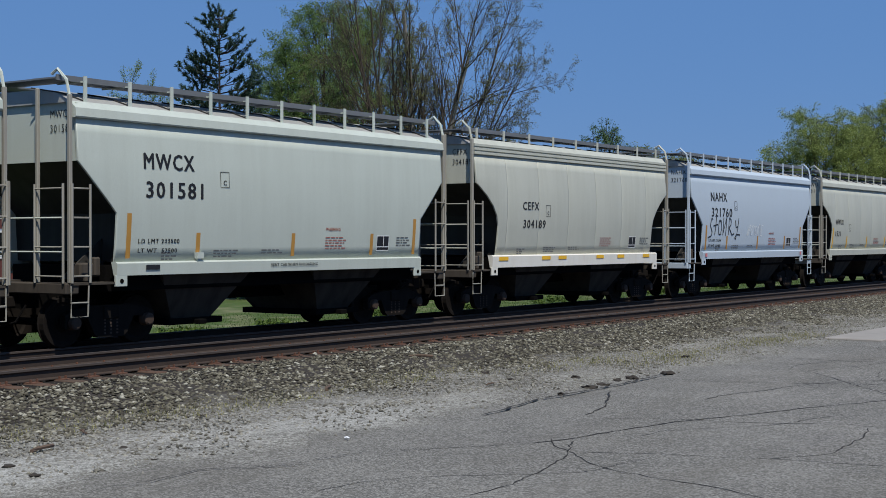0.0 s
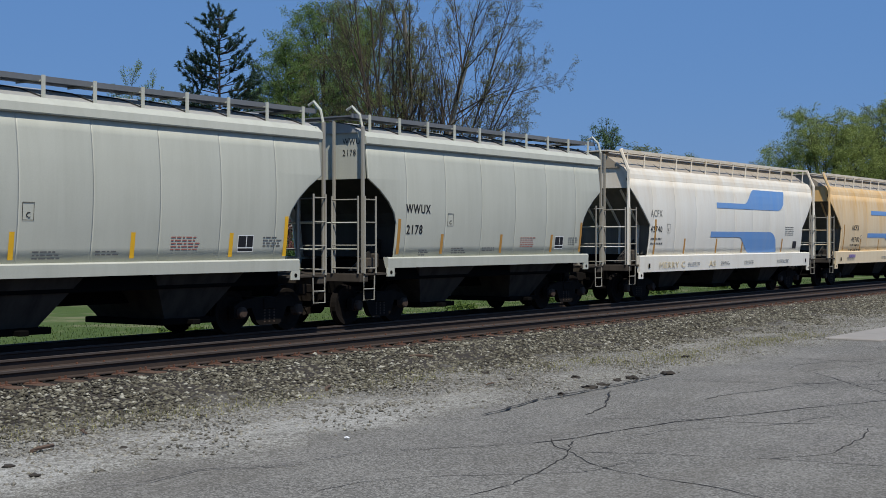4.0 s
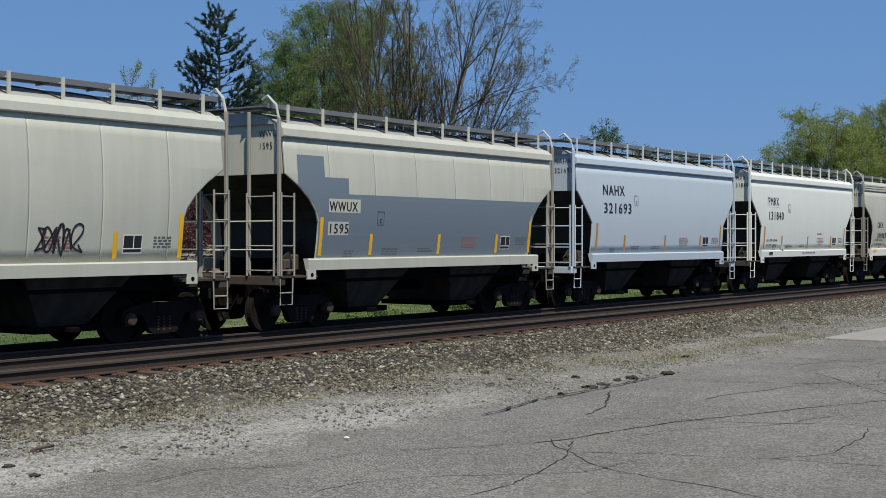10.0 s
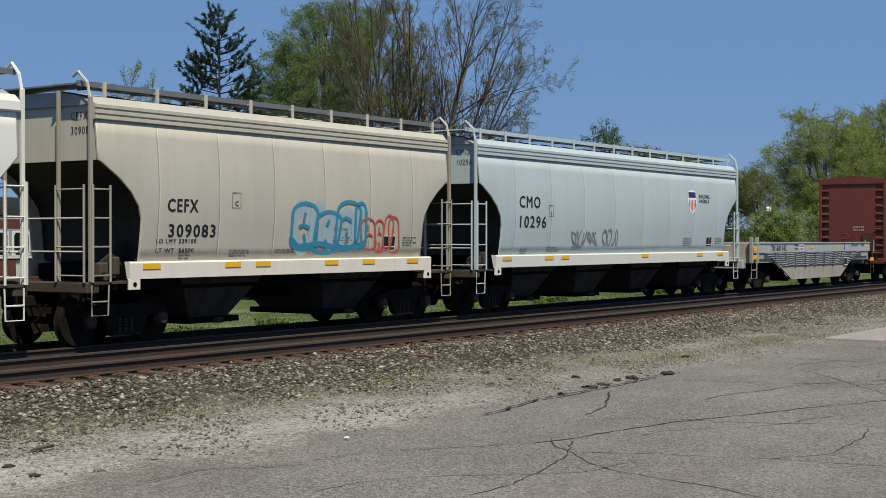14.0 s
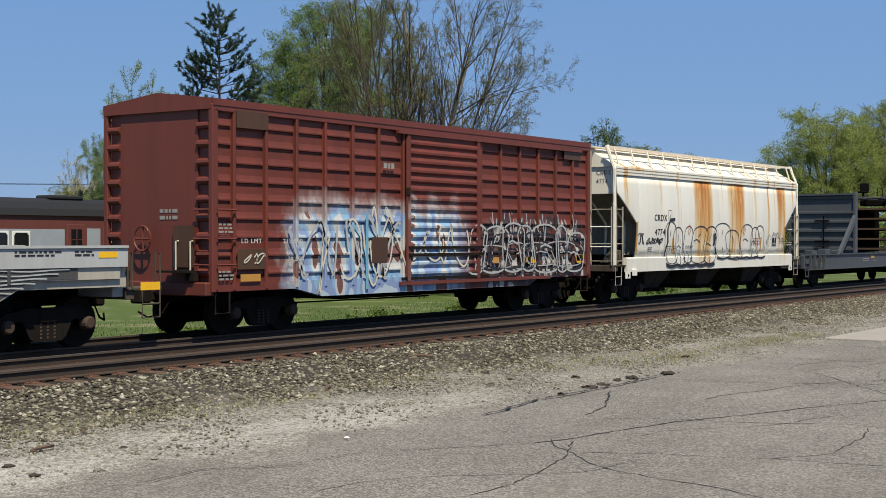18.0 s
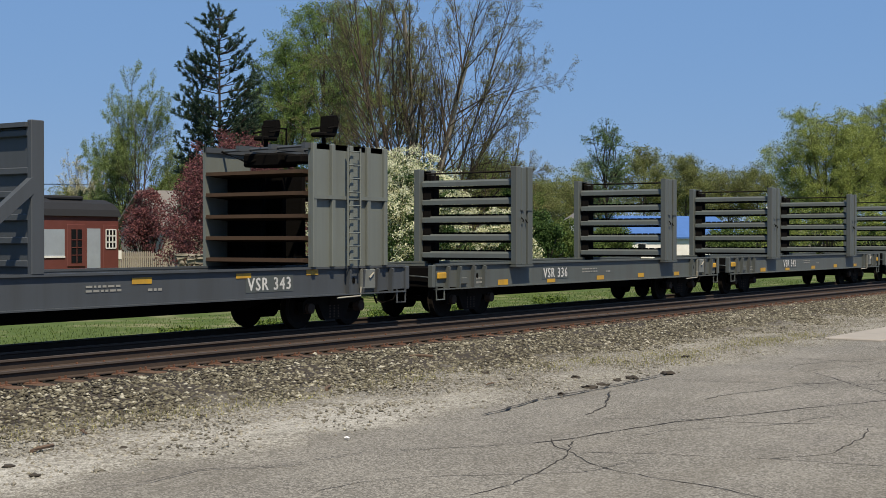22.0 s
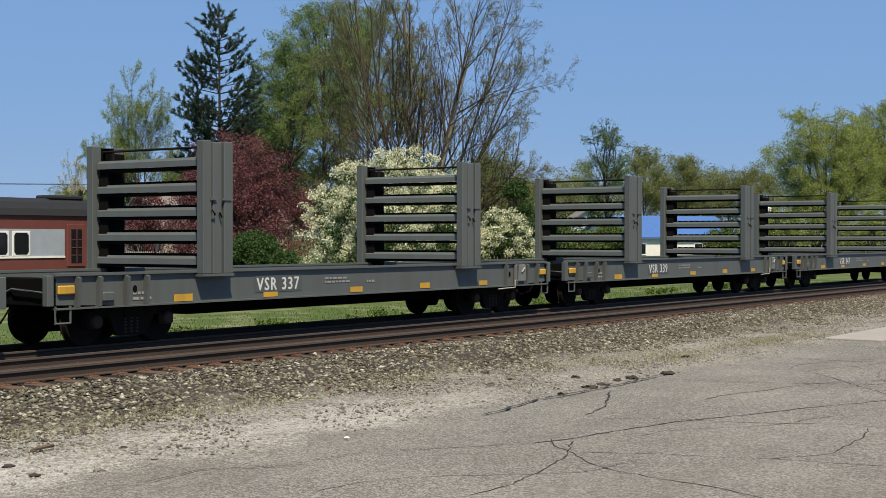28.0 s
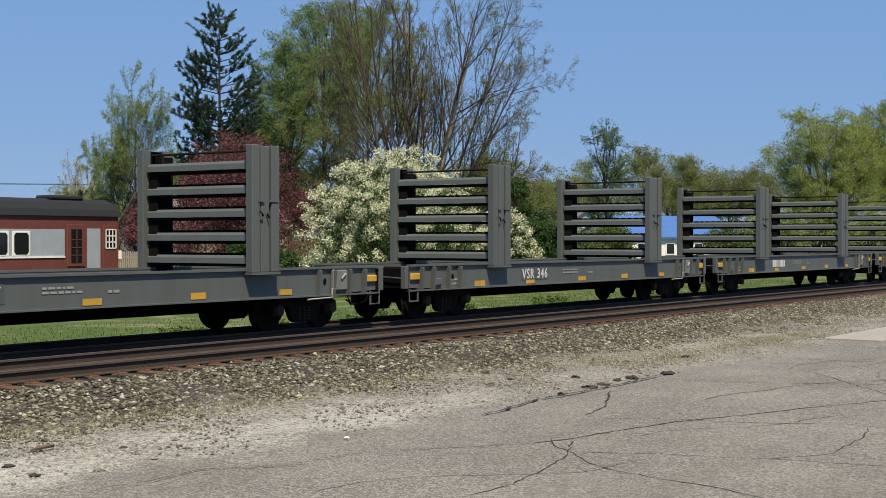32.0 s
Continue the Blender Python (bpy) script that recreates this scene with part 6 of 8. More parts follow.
def flat_base(x_left, L, label, number, tape=True, dark=False):
    """Deck, side sills with gussets, ends and running gear of a rack flat car."""
    h = L / 2
    car = empty("rack_flat_car", pose(x_left + h, TRAIN_Y, 0))
    tagged(car, label, "railcar", "freight train")
    g = M["slate"] if dark else M["flat_grey"]
    part("deck", boxes((-h + 0.6, h - 0.6, -1.4, 1.4, 1.14, 1.22), (-h - 0.05, -h + 0.6, -0.45, 0.45, 1.1, 1.2), (h - 0.6, h + 0.05, -0.45, 0.45, 1.1, 1.2)), g, car)
    for s in (-1, 1):
        part("deck_lip", boxes((-h + 0.05, h - 0.05, s * 1.4, s * 1.5, 1.325, 1.372)), g, car)
        pts = [(-h + 0.05, 1.325), (h - 0.05, 1.325), (h - 0.05, 0.82), (h - 2.4, 0.74), (-h + 2.4, 0.74), (-h + 0.05, 0.82)]
        part("side_sill", prism(bmesh.new(), pts, s * 1.44, s * 1.41), g, car)
        part("sill_flange", boxes((-h + 0.05, h - 0.05, s * 1.4, s * 1.53, 0.735, 0.765)), g, car)
    for x in [-h + 0.55, -h + 1.05, -h + 1.7, -h + 2.2, h - 2.2, h - 1.7, h - 1.15, h - 0.6]:
        part("gusset", prism_x(bmesh.new(), [(-1.43, 1.33), (-1.57, 1.29), (-1.53, 0.77), (-1.43, 0.77)], x - 0.035, x + 0.035), g, car)
    part("sill_box", boxes((-h + 1.12, -h + 1.4, -1.53, -1.44, 0.85, 1.02), bevel=0.02), g, car)
    part("brake_plate", boxes((h - 1.75, h - 1.25, -1.54, -1.44, 0.85, 1.3), bevel=0.02), M["pale_fit"], car, "pale dented brake plate")
    part("brake_rod", tubes([[(h - 2.6, -1.5, 0.68), (h - 1.8, -1.52, 0.7), (h - 1.75, -1.5, 0.9)], [(h - 1.5, -1.56, 1.1), (h - 1.35, -1.56, 1.22)]], 0.02, 5), M["post"], car)
    for s in (-1, 1):
        # end sill and pocket in black: the shaded gap between cars as colour
        part("end_sill", boxes((s * (h - 0.12), s * (h + 0.1), -1.45, 1.45, 0.8, 1.3), bevel=0.02), M["black"] if tape else g, car)
        part("corner_plate", boxes((s * (h - 0.02), s * (h + 0.12), -1.5, -1.36, 0.8, 1.34), bevel=0.01), g, car)
        part("coupler_pocket", boxes((s * (h + 0.09), s * (h + 0.13), -0.55, 0.55, 0.82, 1.15)), M["black"], car)
        part("step", tubes([[(s * (h - 0.05), -1.5, 0.8), (s * (h - 0.05), -1.5, 0.5), (s * (h - 0.38), -1.5, 0.5), (s * (h - 0.38), -1.5, 0.8)]], 0.025, 5), g, car)
        part("uncoupling_lever", tubes([[(s * (h + 0.16), -1.4, 1.05), (s * (h + 0.16), -0.6, 1.1), (s * (h + 0.16), -0.2, 0.95)]], 0.018, 5), g, car)
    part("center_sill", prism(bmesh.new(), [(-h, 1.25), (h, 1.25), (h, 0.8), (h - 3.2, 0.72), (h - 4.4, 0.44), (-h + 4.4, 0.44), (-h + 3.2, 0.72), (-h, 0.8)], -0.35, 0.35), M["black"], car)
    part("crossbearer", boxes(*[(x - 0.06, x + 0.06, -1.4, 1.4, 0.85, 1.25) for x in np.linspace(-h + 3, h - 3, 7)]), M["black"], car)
    surf = lambda z: 1.443
    rnd = random.Random(int(x_left))
    for x in (-h + 1.95, h - 1.95):
        decal("sill_hole", [(x + 0.055 * math.cos(q * 0.5236), 1.05 + 0.075 * math.sin(q * 0.5236)) for q in range(12)], [tuple(range(12))], M["black"], car, surf)
    if number:
        x = -h + (5.3 if tape else 11.75)
        co, fs = bands(x - 0.06, x + 1.42, 1.24, 0.88)
        decal("number_panel", co, fs, M["repaint_grey"], car, surf, 0.005, "darker panel behind the number")
    if number:
        letters("VSR " + number, -h + (5.3 if tape else 11.75), 0.92, 0.27, car, surf, M["text_w"], 1.33)
    else:
        co, fs = bars(-h + 5.3, 0.93, 1.3, 1, 0.26, 0.1, rnd)
        decal("stencil", co, fs, M["text_w"], car, surf)
    side_print(car, surf, [(-h + 7.5, 1.1, 0.9, 2, 0.04, "chalk"), (-h + 9.0, 1.0, 0.3, 1, 0.05, "chalk"), (-h + 1.9, 0.95, 0.4, 2, 0.05, "chalk")], rnd)
    if tape:
        tapes(car, surf, [(-h + 2.95, 0.78, 0.5, 0.14), (-h + 5.5, 0.78, 0.45, 0.1), (-h + 8.4, 0.79, 0.45, 0.12), (-h + 11.1, 0.8, 0.42, 0.13), (-h + 13.7, 0.8, 0.4, 0.12)], "old_yellow")
        part("end_guard", boxes((-h + 0.12, -h + 0.5, -1.5, -1.45, 1.0, 1.16), (h - 0.5, h - 0.12, -1.5, -1.45, 1.0, 1.16), bevel=0.02), M["old_yellow"], car, "yellow guard plate")
    else:
        tapes(car, surf, [(-h + 8.6, 1.14, 0.5, 0.12), (-h + 11.4, 1.18, 0.45, 0.1), (-h + 13.6, 1.2, 0.4, 0.12)], "old_yellow")
        part("end_guard", boxes((-h + 0.12, -h + 0.5, -1.5, -1.45, 1.0, 1.16)), g, car)
    couplers(car, L)
    sets = truck(car, -h + 2.2, True) + truck(car, h - 2.2, False)
    CARS.append((car, x_left + h, sets))
    return car, h, g


def stake(car, x, y, g, top=3.9):
    """A tall stake of three channels clasped by a strap."""
    st = part("stake", boxes((x - 0.13, x + 0.12, y - 0.07, y + 0.09, 1.30, top - 0.02), bevel=0.012), g, car)
    # black slab that stands in for the shade between the channels
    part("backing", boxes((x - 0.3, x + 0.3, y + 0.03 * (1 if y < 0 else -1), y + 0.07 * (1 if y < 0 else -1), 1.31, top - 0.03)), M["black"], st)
    for a, b in ((-0.42, -0.185), (0.175, 0.42)):
        part("channel", boxes((x + a, x + b, y - 0.09, y + 0.09, 1.30, top), bevel=0.012), g, st)
    part("strap", boxes((x - 0.24, x - 0.06, y - 0.11, y - 0.06, 2.74, 2.78)), g, st)
    part("strap", boxes((x + 0.1, x + 0.36, y - 0.11, y - 0.06, 2.74, 2.78)), g, st)
    part("shackle", tubes([[(x - 0.22, y - 0.12, 2.55), (x - 0.17, y - 0.15, 2.48), (x - 0.12, y - 0.11, 2.45)], [(x + 0.02, y - 0.1, 2.5), (x + 0.05, y - 0.14, 2.4)]], 0.02, 5), M["black"], st)
    return st


def rack(car, x, g):
    """A rack across the car: a stake on either side, five heavy bars and a rod between them."""
    for y in (-1.57, 1.57):
        part("stake_pocket", boxes((x - 0.44, x + 0.44, y - 0.1, y * 0.9, 1.25, 1.30)), g, car)
        stake(car, x, y, g)
    for z in (1.56, 2.03, 2.52, 3.0, 3.5):
        part("rack_bar", prism(bmesh.new(), [(x - 0.33, z - 0.085), (x - 0.32, z + 0.03), (x - 0.27, z + 0.085), (x + 0.12, z + 0.085), (x + 0.12, z + 0.0)], -1.45, 1.45), g, car)
        # black strip painted in as the shade under each bar
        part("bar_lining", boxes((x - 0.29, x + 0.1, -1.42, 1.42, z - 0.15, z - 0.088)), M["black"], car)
    # far stake's inner channel and wedges, black to hold their shade in the colour
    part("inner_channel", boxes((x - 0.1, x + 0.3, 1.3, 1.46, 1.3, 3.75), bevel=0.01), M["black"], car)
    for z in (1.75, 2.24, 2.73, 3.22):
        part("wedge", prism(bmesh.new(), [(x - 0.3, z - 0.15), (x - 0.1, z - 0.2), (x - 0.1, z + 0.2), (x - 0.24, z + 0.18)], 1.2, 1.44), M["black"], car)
    part("top_rod", tubes([[(x - 0.2, -1.4, 3.78), (x - 0.2, 1.4, 3.78)], [(x - 0.2, 1.1, 3.42), (x - 0.2, 1.1, 3.78)]], 0.025, 5), M["frame"], car)
    tagged(part("notched_strip", boxes(*[(x - 0.2, x - 0.1, -1.35 + 0.225 * k, -1.2 + 0.225 * k, z + 0.08, z + 0.135) for k in range(12) for z in (1.56, 2.03, 2.52, 3.0)], *[(x - 0.2, x - 0.1, -1.4, 1.4, z + 0.07, z + 0.105) for z in (1.56, 2.03, 2.52, 3.0)]), M["black"], car), kind="stuff")


def build_flats():
    for k, num in enumerate(("336", "342", "345", "337", "339", "347", "346", "", "")):
        car, h, g = flat_base(268.65 + 18.25 * k, 17.15, "grey rack flat car with two barred racks across it", num)
        rack(car, -h + 3.95, g)
        rack(car, -h + 13.05, g)
    # the flat car with a bulkhead and a railed work platform
    car, h, g = flat_base(250.25, 17.2, "slate-grey flat car with a bulkhead and a work platform", "343", False, True)
    x = -h + 6.4
    part("bulkhead", boxes((x - 0.05, x + 0.05, -1.42, 1.42, 1.36, 3.95)), g, car)
    for z in (1.55, 1.95, 2.35, 2.75, 3.15, 3.8):
        part("bulkhead_rib", boxes((x - 0.13, x - 0.045, -1.4, 1.4, z - 0.06, z + 0.06), bevel=0.015), g, car)
    for y in (-1.45, 1.45):
        part("bulkhead_post", boxes((x - 0.14, x + 0.14, y - 0.06, y + 0.06, 1.36, 4.02), bevel=0.015), g, car)
        part("brace", prism(bmesh.new(), [(x - 0.1, 2.75), (x - 0.1, 3.05), (x - 2.25, 1.37), (x - 1.95, 1.37)], y - 0.07, y + 0.07), g, car)
    part("bulkhead_lip", boxes((x - 0.2, x + 0.05, -1.42, 1.42, 3.9, 3.98)), g, car)
    part("latch_bar", tubes([[(x - 0.16, -0.1, 1.5), (x - 0.16, -0.1, 3.0)], [(x - 0.17, -0.35, 2.8), (x - 0.17, 0.3, 2.8)], [(x - 0.17, -0.35, 1.9), (x - 0.17, 0.3, 1.9)], [(x - 0.17, -0.35, 1.65), (x - 0.17, 0.3, 1.65)]], 0.028, 5), M["black"], car)
    for k in range(3):
        part("deck_box", boxes((-h + 1.0 + 1.6 * k, -h + 1.6 + 1.6 * k, -1.45, -1.1, 1.36, 1.52 + 0.06 * (k % 2)), bevel=0.02), g, car)
    a, b = -h + 13.7, -h + 16.35
    part("side_wall", boxes((a, b, -1.5, -1.42, 1.37, 4.05)), M["wall_grey"], car, "pale grey-green side wall")
    for q in range(5):
        xx = a + 0.05 + (b - a - 0.1) * q / 4
        part("wall_post", boxes((xx - 0.06, xx + 0.06, -1.58, -1.49, 1.37, 4.05), bevel=0.012), M["wall_grey"], car)
    part("wall_rail", boxes((a, b, -1.59, -1.5, 2.85, 2.93)), M["wall_grey"], car)
    ladder(car, a + 1.1, a + 1.55, -1.64, 1.4, 4.0, 9, M["wall_grey"])
    part("far_wall", boxes((a - 0.2, a + 1.3, 1.42, 1.5, 1.37, 4.05)), M["wall_grey"], car)
    for z in (1.5, 1.98, 2.46, 2.95, 3.42):
        part("rack_bar", prism(bmesh.new(), [(a - 0.2, z - 0.02), (a - 0.18, z + 0.06), (a + 0.5, z + 0.07), (a + 0.5, z - 0.07)], -1.42, 1.42), M["rack_rust"], car, "rusty rack shelf")
        part("rack_bar", boxes((b - 0.3, b, -1.42, 1.42, z - 0.07, z + 0.07), bevel=0.02), M["rack_rust"], car)
    # added black panels give the interior its shade as colour
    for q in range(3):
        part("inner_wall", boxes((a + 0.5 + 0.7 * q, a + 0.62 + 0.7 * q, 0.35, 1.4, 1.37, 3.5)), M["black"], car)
    for y in (-1.45, -0.5, 0.45, 1.42):
        part("roof_beam", boxes((a - 0.2, b, y - 0.05, y + 0.05, 3.93, 4.05)), g, car)
    for q in range(4):
        xx = a - 0.15 + (b - a + 0.1) * q / 3
        part("roof_bar", tubes([[(xx, -1.45, 3.98), (xx + (0.5 if q < 3 else 0), 1.42, 3.98)]], 0.035, 5), g, car)
    part("winch", boxes((a + 0.35, a + 1.0, -0.3, 0.8, 3.6, 3.9), (a + 0.4, a + 0.9, -0.9, -0.4, 3.65, 3.85), bevel=0.04), M["black"], car, "black winch under the roof beams")
    part("hose", tubes([[(a + 0.1, 1.2, 3.95), (a + 0.3, 0.6, 3.7), (a + 0.5, 0.0, 3.85), (a + 0.6, -0.8, 3.75)]], 0.03, 5), M["black"], car)
    part("guard_rail", tubes([[(a - 0.1, -0.2, 4.05), (a - 0.1, -0.2, 4.45), (a + 0.7, -0.2, 4.45), (a + 0.7, -0.2, 4.05)]], 0.025, 5), M["black"], car)
    for sx, sy in ((a + 1.25, 0.9), (a + 1.1, -0.95)):
        seat = part("operator_seat", boxes((sx - 0.22, sx + 0.2, sy - 0.21, sy + 0.21, 4.26, 4.36), (sx - 0.05, sx + 0.05, sy - 0.05, sy + 0.05, 3.98, 4.26), bevel=0.03), M["black"], car, "black vinyl operator seat")
        part("seat_back", prism(bmesh.new(), [(sx + 0.1, 4.34), (sx + 0.22, 4.34), (sx + 0.3, 4.62), (sx + 0.24, 4.76), (sx + 0.14, 4.74)], sy - 0.2, sy + 0.2), M["black"], seat)
        for q in (-0.24, 0.24):
            part("arm_rest", tubes([[(sx - 0.16, sy + q, 4.44), (sx + 0.2, sy + q, 4.5)]], 0.026, 5), M["black"], seat)


well_car()
boxcar()
build_flats()


# ---- trees and background ----
def leaf_cloud(points, per, radius, size, seed, squash=0.8, droop=0.0):
    """Small leaf faces strewn round points, as one mesh."""
    r = np.random.default_rng(seed)
    c = np.repeat(np.array([tuple(p) for p in points]), per, 0)
    off = r.normal(0, 1, c.shape)
    off *= (radius * r.random((len(c), 1)) ** 0.6) / (np.linalg.norm(off, axis=1)[:, None] + 1e-9)
    c = c + off * np.array([1, 1, squash])
    c[:, 2] -= droop * r.random(len(c)) ** 2
    n = len(c)
    a = r.normal(0, 1, (n, 3))
    a /= np.linalg.norm(a, axis=1)[:, None]
    b = np.cross(a, r.normal(0, 1, (n, 3)))
    b /= np.linalg.norm(b, axis=1)[:, None] + 1e-9
    s = size * (0.6 + 0.8 * r.random((n, 1)))
    v = np.stack([c - a * s, c + b * s * 0.6, c + a * s, c - b * s * 0.6], 1).reshape(-1, 3)
    f = np.arange(4 * n).reshape(-1, 4)
    return v.tolist(), f.tolist()


def stems_mesh(name, lines, mat, sides=4):
    """Tapered round stems along polylines (points, radius at the foot, radius at the tip), as one mesh."""
    groups, verts, faces, off = {}, [], [], 0
    for ln in lines:
        groups.setdefault(len(ln[0]), []).append(ln)
    for count, g in groups.items():
        p = np.array([[tuple(q) for q in ln[0]] for ln in g])
        u = np.linspace(0, 1, count)[None, :]
        r = np.array([ln[1] for ln in g])[:, None] * (1 - u) + np.array([ln[2] for ln in g])[:, None] * u
        t = np.gradient(p, axis=1)
        t /= np.linalg.norm(t, axis=2, keepdims=True) + 1e-9
        ref = np.cross(t[:, :1], np.array([0.31, 0.52, -0.79])) + 1e-6
        ref = ref - (ref * t).sum(2, keepdims=True) * t
        ref /= np.linalg.norm(ref, axis=2, keepdims=True) + 1e-9
        w = np.cross(t, ref)
        a = 2 * math.pi * np.arange(sides) / sides
        ring = p[:, :, None] + r[:, :, None, None] * (np.cos(a)[:, None] * ref[:, :, None] + np.sin(a)[:, None] * w[:, :, None])
        verts += ring.reshape(-1, 3).tolist()
        i = np.arange(len(g) * count * sides).reshape(len(g), count, sides) + off
        lo, hi = i[:, :-1], i[:, 1:]
        faces += np.stack([lo, np.roll(lo, -1, 2), np.roll(hi, -1, 2), hi], -1).reshape(-1, 4).tolist()
        off += ring.size // 3
    return mesh_of(name, verts, faces, mat, True)


def grow(p, d, length, r, level, sp, rnd, lines, tips):
    """One limb that bends as it climbs, its side limbs along it, and so on down to the twigs."""
    n = 5 if level else 3
    pts, dirs = [p.copy()], []
    for k in range(n):
        d = (d + Vector((rnd.gauss(0, sp["wob"]), rnd.gauss(0, sp["wob"]), rnd.gauss(0, sp["wob"] * 0.6) + sp["up"][level]))).normalized()
        p = p + d * length / n
        pts.append(p.copy())
        dirs.append(d.copy())
    lines.append((pts, r, max(r * 0.3, 0.006)))
    if level <= sp.get("leafy", 0):
        tips.extend(pts[1:] if level == 0 else pts[3:])
    if level == 0:
        return
    m = sp["kids"][level]
    for k in range(m):
        u = sp.get("bare", 0.22) + (1 - sp.get("bare", 0.22)) * (k + rnd.random()) / m
        j = min(n - 1, int(u * n))
        base = pts[j].lerp(pts[j + 1], u * n - j) if j < n else pts[-1]
        side = dirs[j].orthogonal().normalized()
        side.rotate(Matrix.Rotation(rnd.uniform(0, 6.283), 3, dirs[j]))
        ang = radians(sp["angle"] * rnd.uniform(0.55, 1.35))
        nd = dirs[j] * math.cos(ang) + side * math.sin(ang)
        grow(base, nd, length * sp["shrink"] * rnd.uniform(0.7, 1.2) * (1.2 - 0.5 * u), max(r * (1 - 0.6 * u) * 0.62, 0.008), level - 1, sp, rnd, lines, tips)


def branch_tree(name, label, base, height, reach, stems, sp, bark_mat, leaf_mat, per, radius, size, seed, pale=(), squash=0.8, droop=0.0, sides=4, cat="tree"):
    """A tree by its stems, (angle across the view, lean along it, share of the length, radius at the foot), grown down to twigs."""
    rnd = random.Random(seed)
    th = empty(name, Matrix.Translation(base))
    tagged(th, label, cat)
    levels = len(sp["kids"]) - 1
    lines, tips, marks = [], [], []
    for k, (a, lean, share, r) in enumerate(stems):
        d = RIGHT * math.sin(radians(a)) + FWD * lean + Vector((0, 0, math.cos(radians(a))))
        o = RIGHT * (math.sin(radians(a)) * sp.get("foot", 0.3)) + FWD * lean * 0.5 + Vector((0, 0, -0.3))
        marks.append(len(lines))
        grow(o, d, height * sp.get("stem", 0.75) * share, r, levels, sp, rnd, lines, tips)
    top = sorted(p.z for p in tips)[int(len(tips) * 0.985)]
    kz = height / top
    wide = sorted(abs((p - Vector((0, 0, p.z))).dot(RIGHT)) for p in tips)[int(len(tips) * 0.98)]
    kx = reach / wide
    fit = lambda p: Vector((p.x * kx, p.y * kx, p.z * kz))
    lines = [([fit(p) for p in pts], a, b) for pts, a, b in lines]
    first = [lines[marks[k]] for k in pale]
    rest = [ln for ln in lines if not any(ln is f for f in first)]
    part("trunk", stems_mesh("trunk", rest, M[bark_mat], sides), None, th)
    for ln in first:
        part("pale_stem", stems_mesh("pale_stem", [(ln[0], ln[1], ln[1] * 0.5)], M["bark_pale"], 7), None, th, "pale grey stem among dark ones")
    if per:
        v, f = leaf_cloud([fit(p) for p in tips], per, radius, size, seed, squash, droop)
        part("crown", mesh_of("crown", v, f, M[leaf_mat]), None, th)
    return th


def lobed_tree(name, label, base, height, reach, foot, n, bark_mat, leaf_mat, per, radius, size, seed, lobe=0.36, subs=8, twigs=5, droop=0.0, squash=0.8, trunk_r=0.2, low=-0.45, lead=0.55):
    """A tree with a rounded, clumped crown: limbs arch from the fork to leafy lobes, each lobe full of branchlets and twigs."""
    rnd = random.Random(seed)
    th = empty(name, Matrix.Translation(base))
    tagged(th, label, "tree")
    cz, rz = (foot + height) / 2, (height - foot) / 2
    fork = Vector((0, 0, foot * 0.75))
    lines, tips = [([Vector((0, 0, -0.3)), Vector((0.1, 0, foot * 0.4)), fork], trunk_r * 1.25, trunk_r)], []
    top = Vector((0.2, 0.1, foot + (height - foot) * 0.86))
    if lead > 0.3:
        lines.append(([fork, fork.lerp(top, 0.4) + Vector((rnd.gauss(0, 0.2), rnd.gauss(0, 0.2), 0)), fork.lerp(top, 0.7) + Vector((rnd.gauss(0, 0.2), rnd.gauss(0, 0.2), 0)), top], trunk_r * 0.9, 0.03))

    def bend(a, c, b, k):
        return [a.lerp(c, q / k).lerp(c.lerp(b, q / k), q / k) for q in range(k + 1)]
    for k in range(n):
        zz = low + (1 - low) * (k + 0.5) / n
        a = k * 2.399 + rnd.uniform(-0.35, 0.35)
        ring = math.sqrt(max(0.0, 1 - zz * zz))
        fill = rnd.uniform(0.6, 0.86)
        lr = lobe * reach * rnd.uniform(0.75, 1.2)
        c = Vector((ring * math.cos(a) * (reach - lr * 0.5) * fill, ring * math.sin(a) * (reach - lr * 0.5) * fill, cz + zz * (rz - lr * 0.55) * rnd.uniform(0.88, 1.0)))
        start = fork.lerp(top, max(0.0, min(1.0, lead * (c.z - fork.z) / (top.z - fork.z))))
        mid = start.lerp(c, 0.45) + Vector((rnd.gauss(0, 0.3), rnd.gauss(0, 0.3), (c - start).length * 0.14))
        limb = bend(start, mid, c, 6)
        lines.append((limb, trunk_r * rnd.uniform(0.3, 0.5), 0.02))
        for q in range(subs):
            b = limb[rnd.randint(3, 6)]
            d = Vector((rnd.gauss(0, 1), rnd.gauss(0, 1), rnd.gauss(0, 0.8))).normalized()
            e = c + Vector((d.x, d.y, d.z * squash)) * lr * rnd.uniform(0.55, 1.05)
            sub = bend(b, b.lerp(e, 0.5) + Vector((rnd.gauss(0, 0.15), rnd.gauss(0, 0.15), 0.12 * lr)), e, 4)
            lines.append((sub, 0.032, 0.012))
            for w in range(twigs):
                o = sub[rnd.randint(1, 4)]
                d2 = (d * 0.5 + Vector((rnd.gauss(0, 0.7), rnd.gauss(0, 0.7), rnd.gauss(0, 0.6) - droop * 0.6))).normalized()
                t = o + d2 * lr * rnd.uniform(0.25, 0.6)
                lines.append(([o, o.lerp(t, 0.5) + Vector((0, 0, 0.03)), t], 0.012, 0.006))
                tips += [o.lerp(t, 0.6), t]
    part("trunk", stems_mesh("trunk", lines, M[bark_mat], 4), None, th)
    v, f = leaf_cloud(tips, per, radius, size, seed, squash, droop)
    part("crown", mesh_of("crown", v, f, M[leaf_mat]), None, th)
    return th


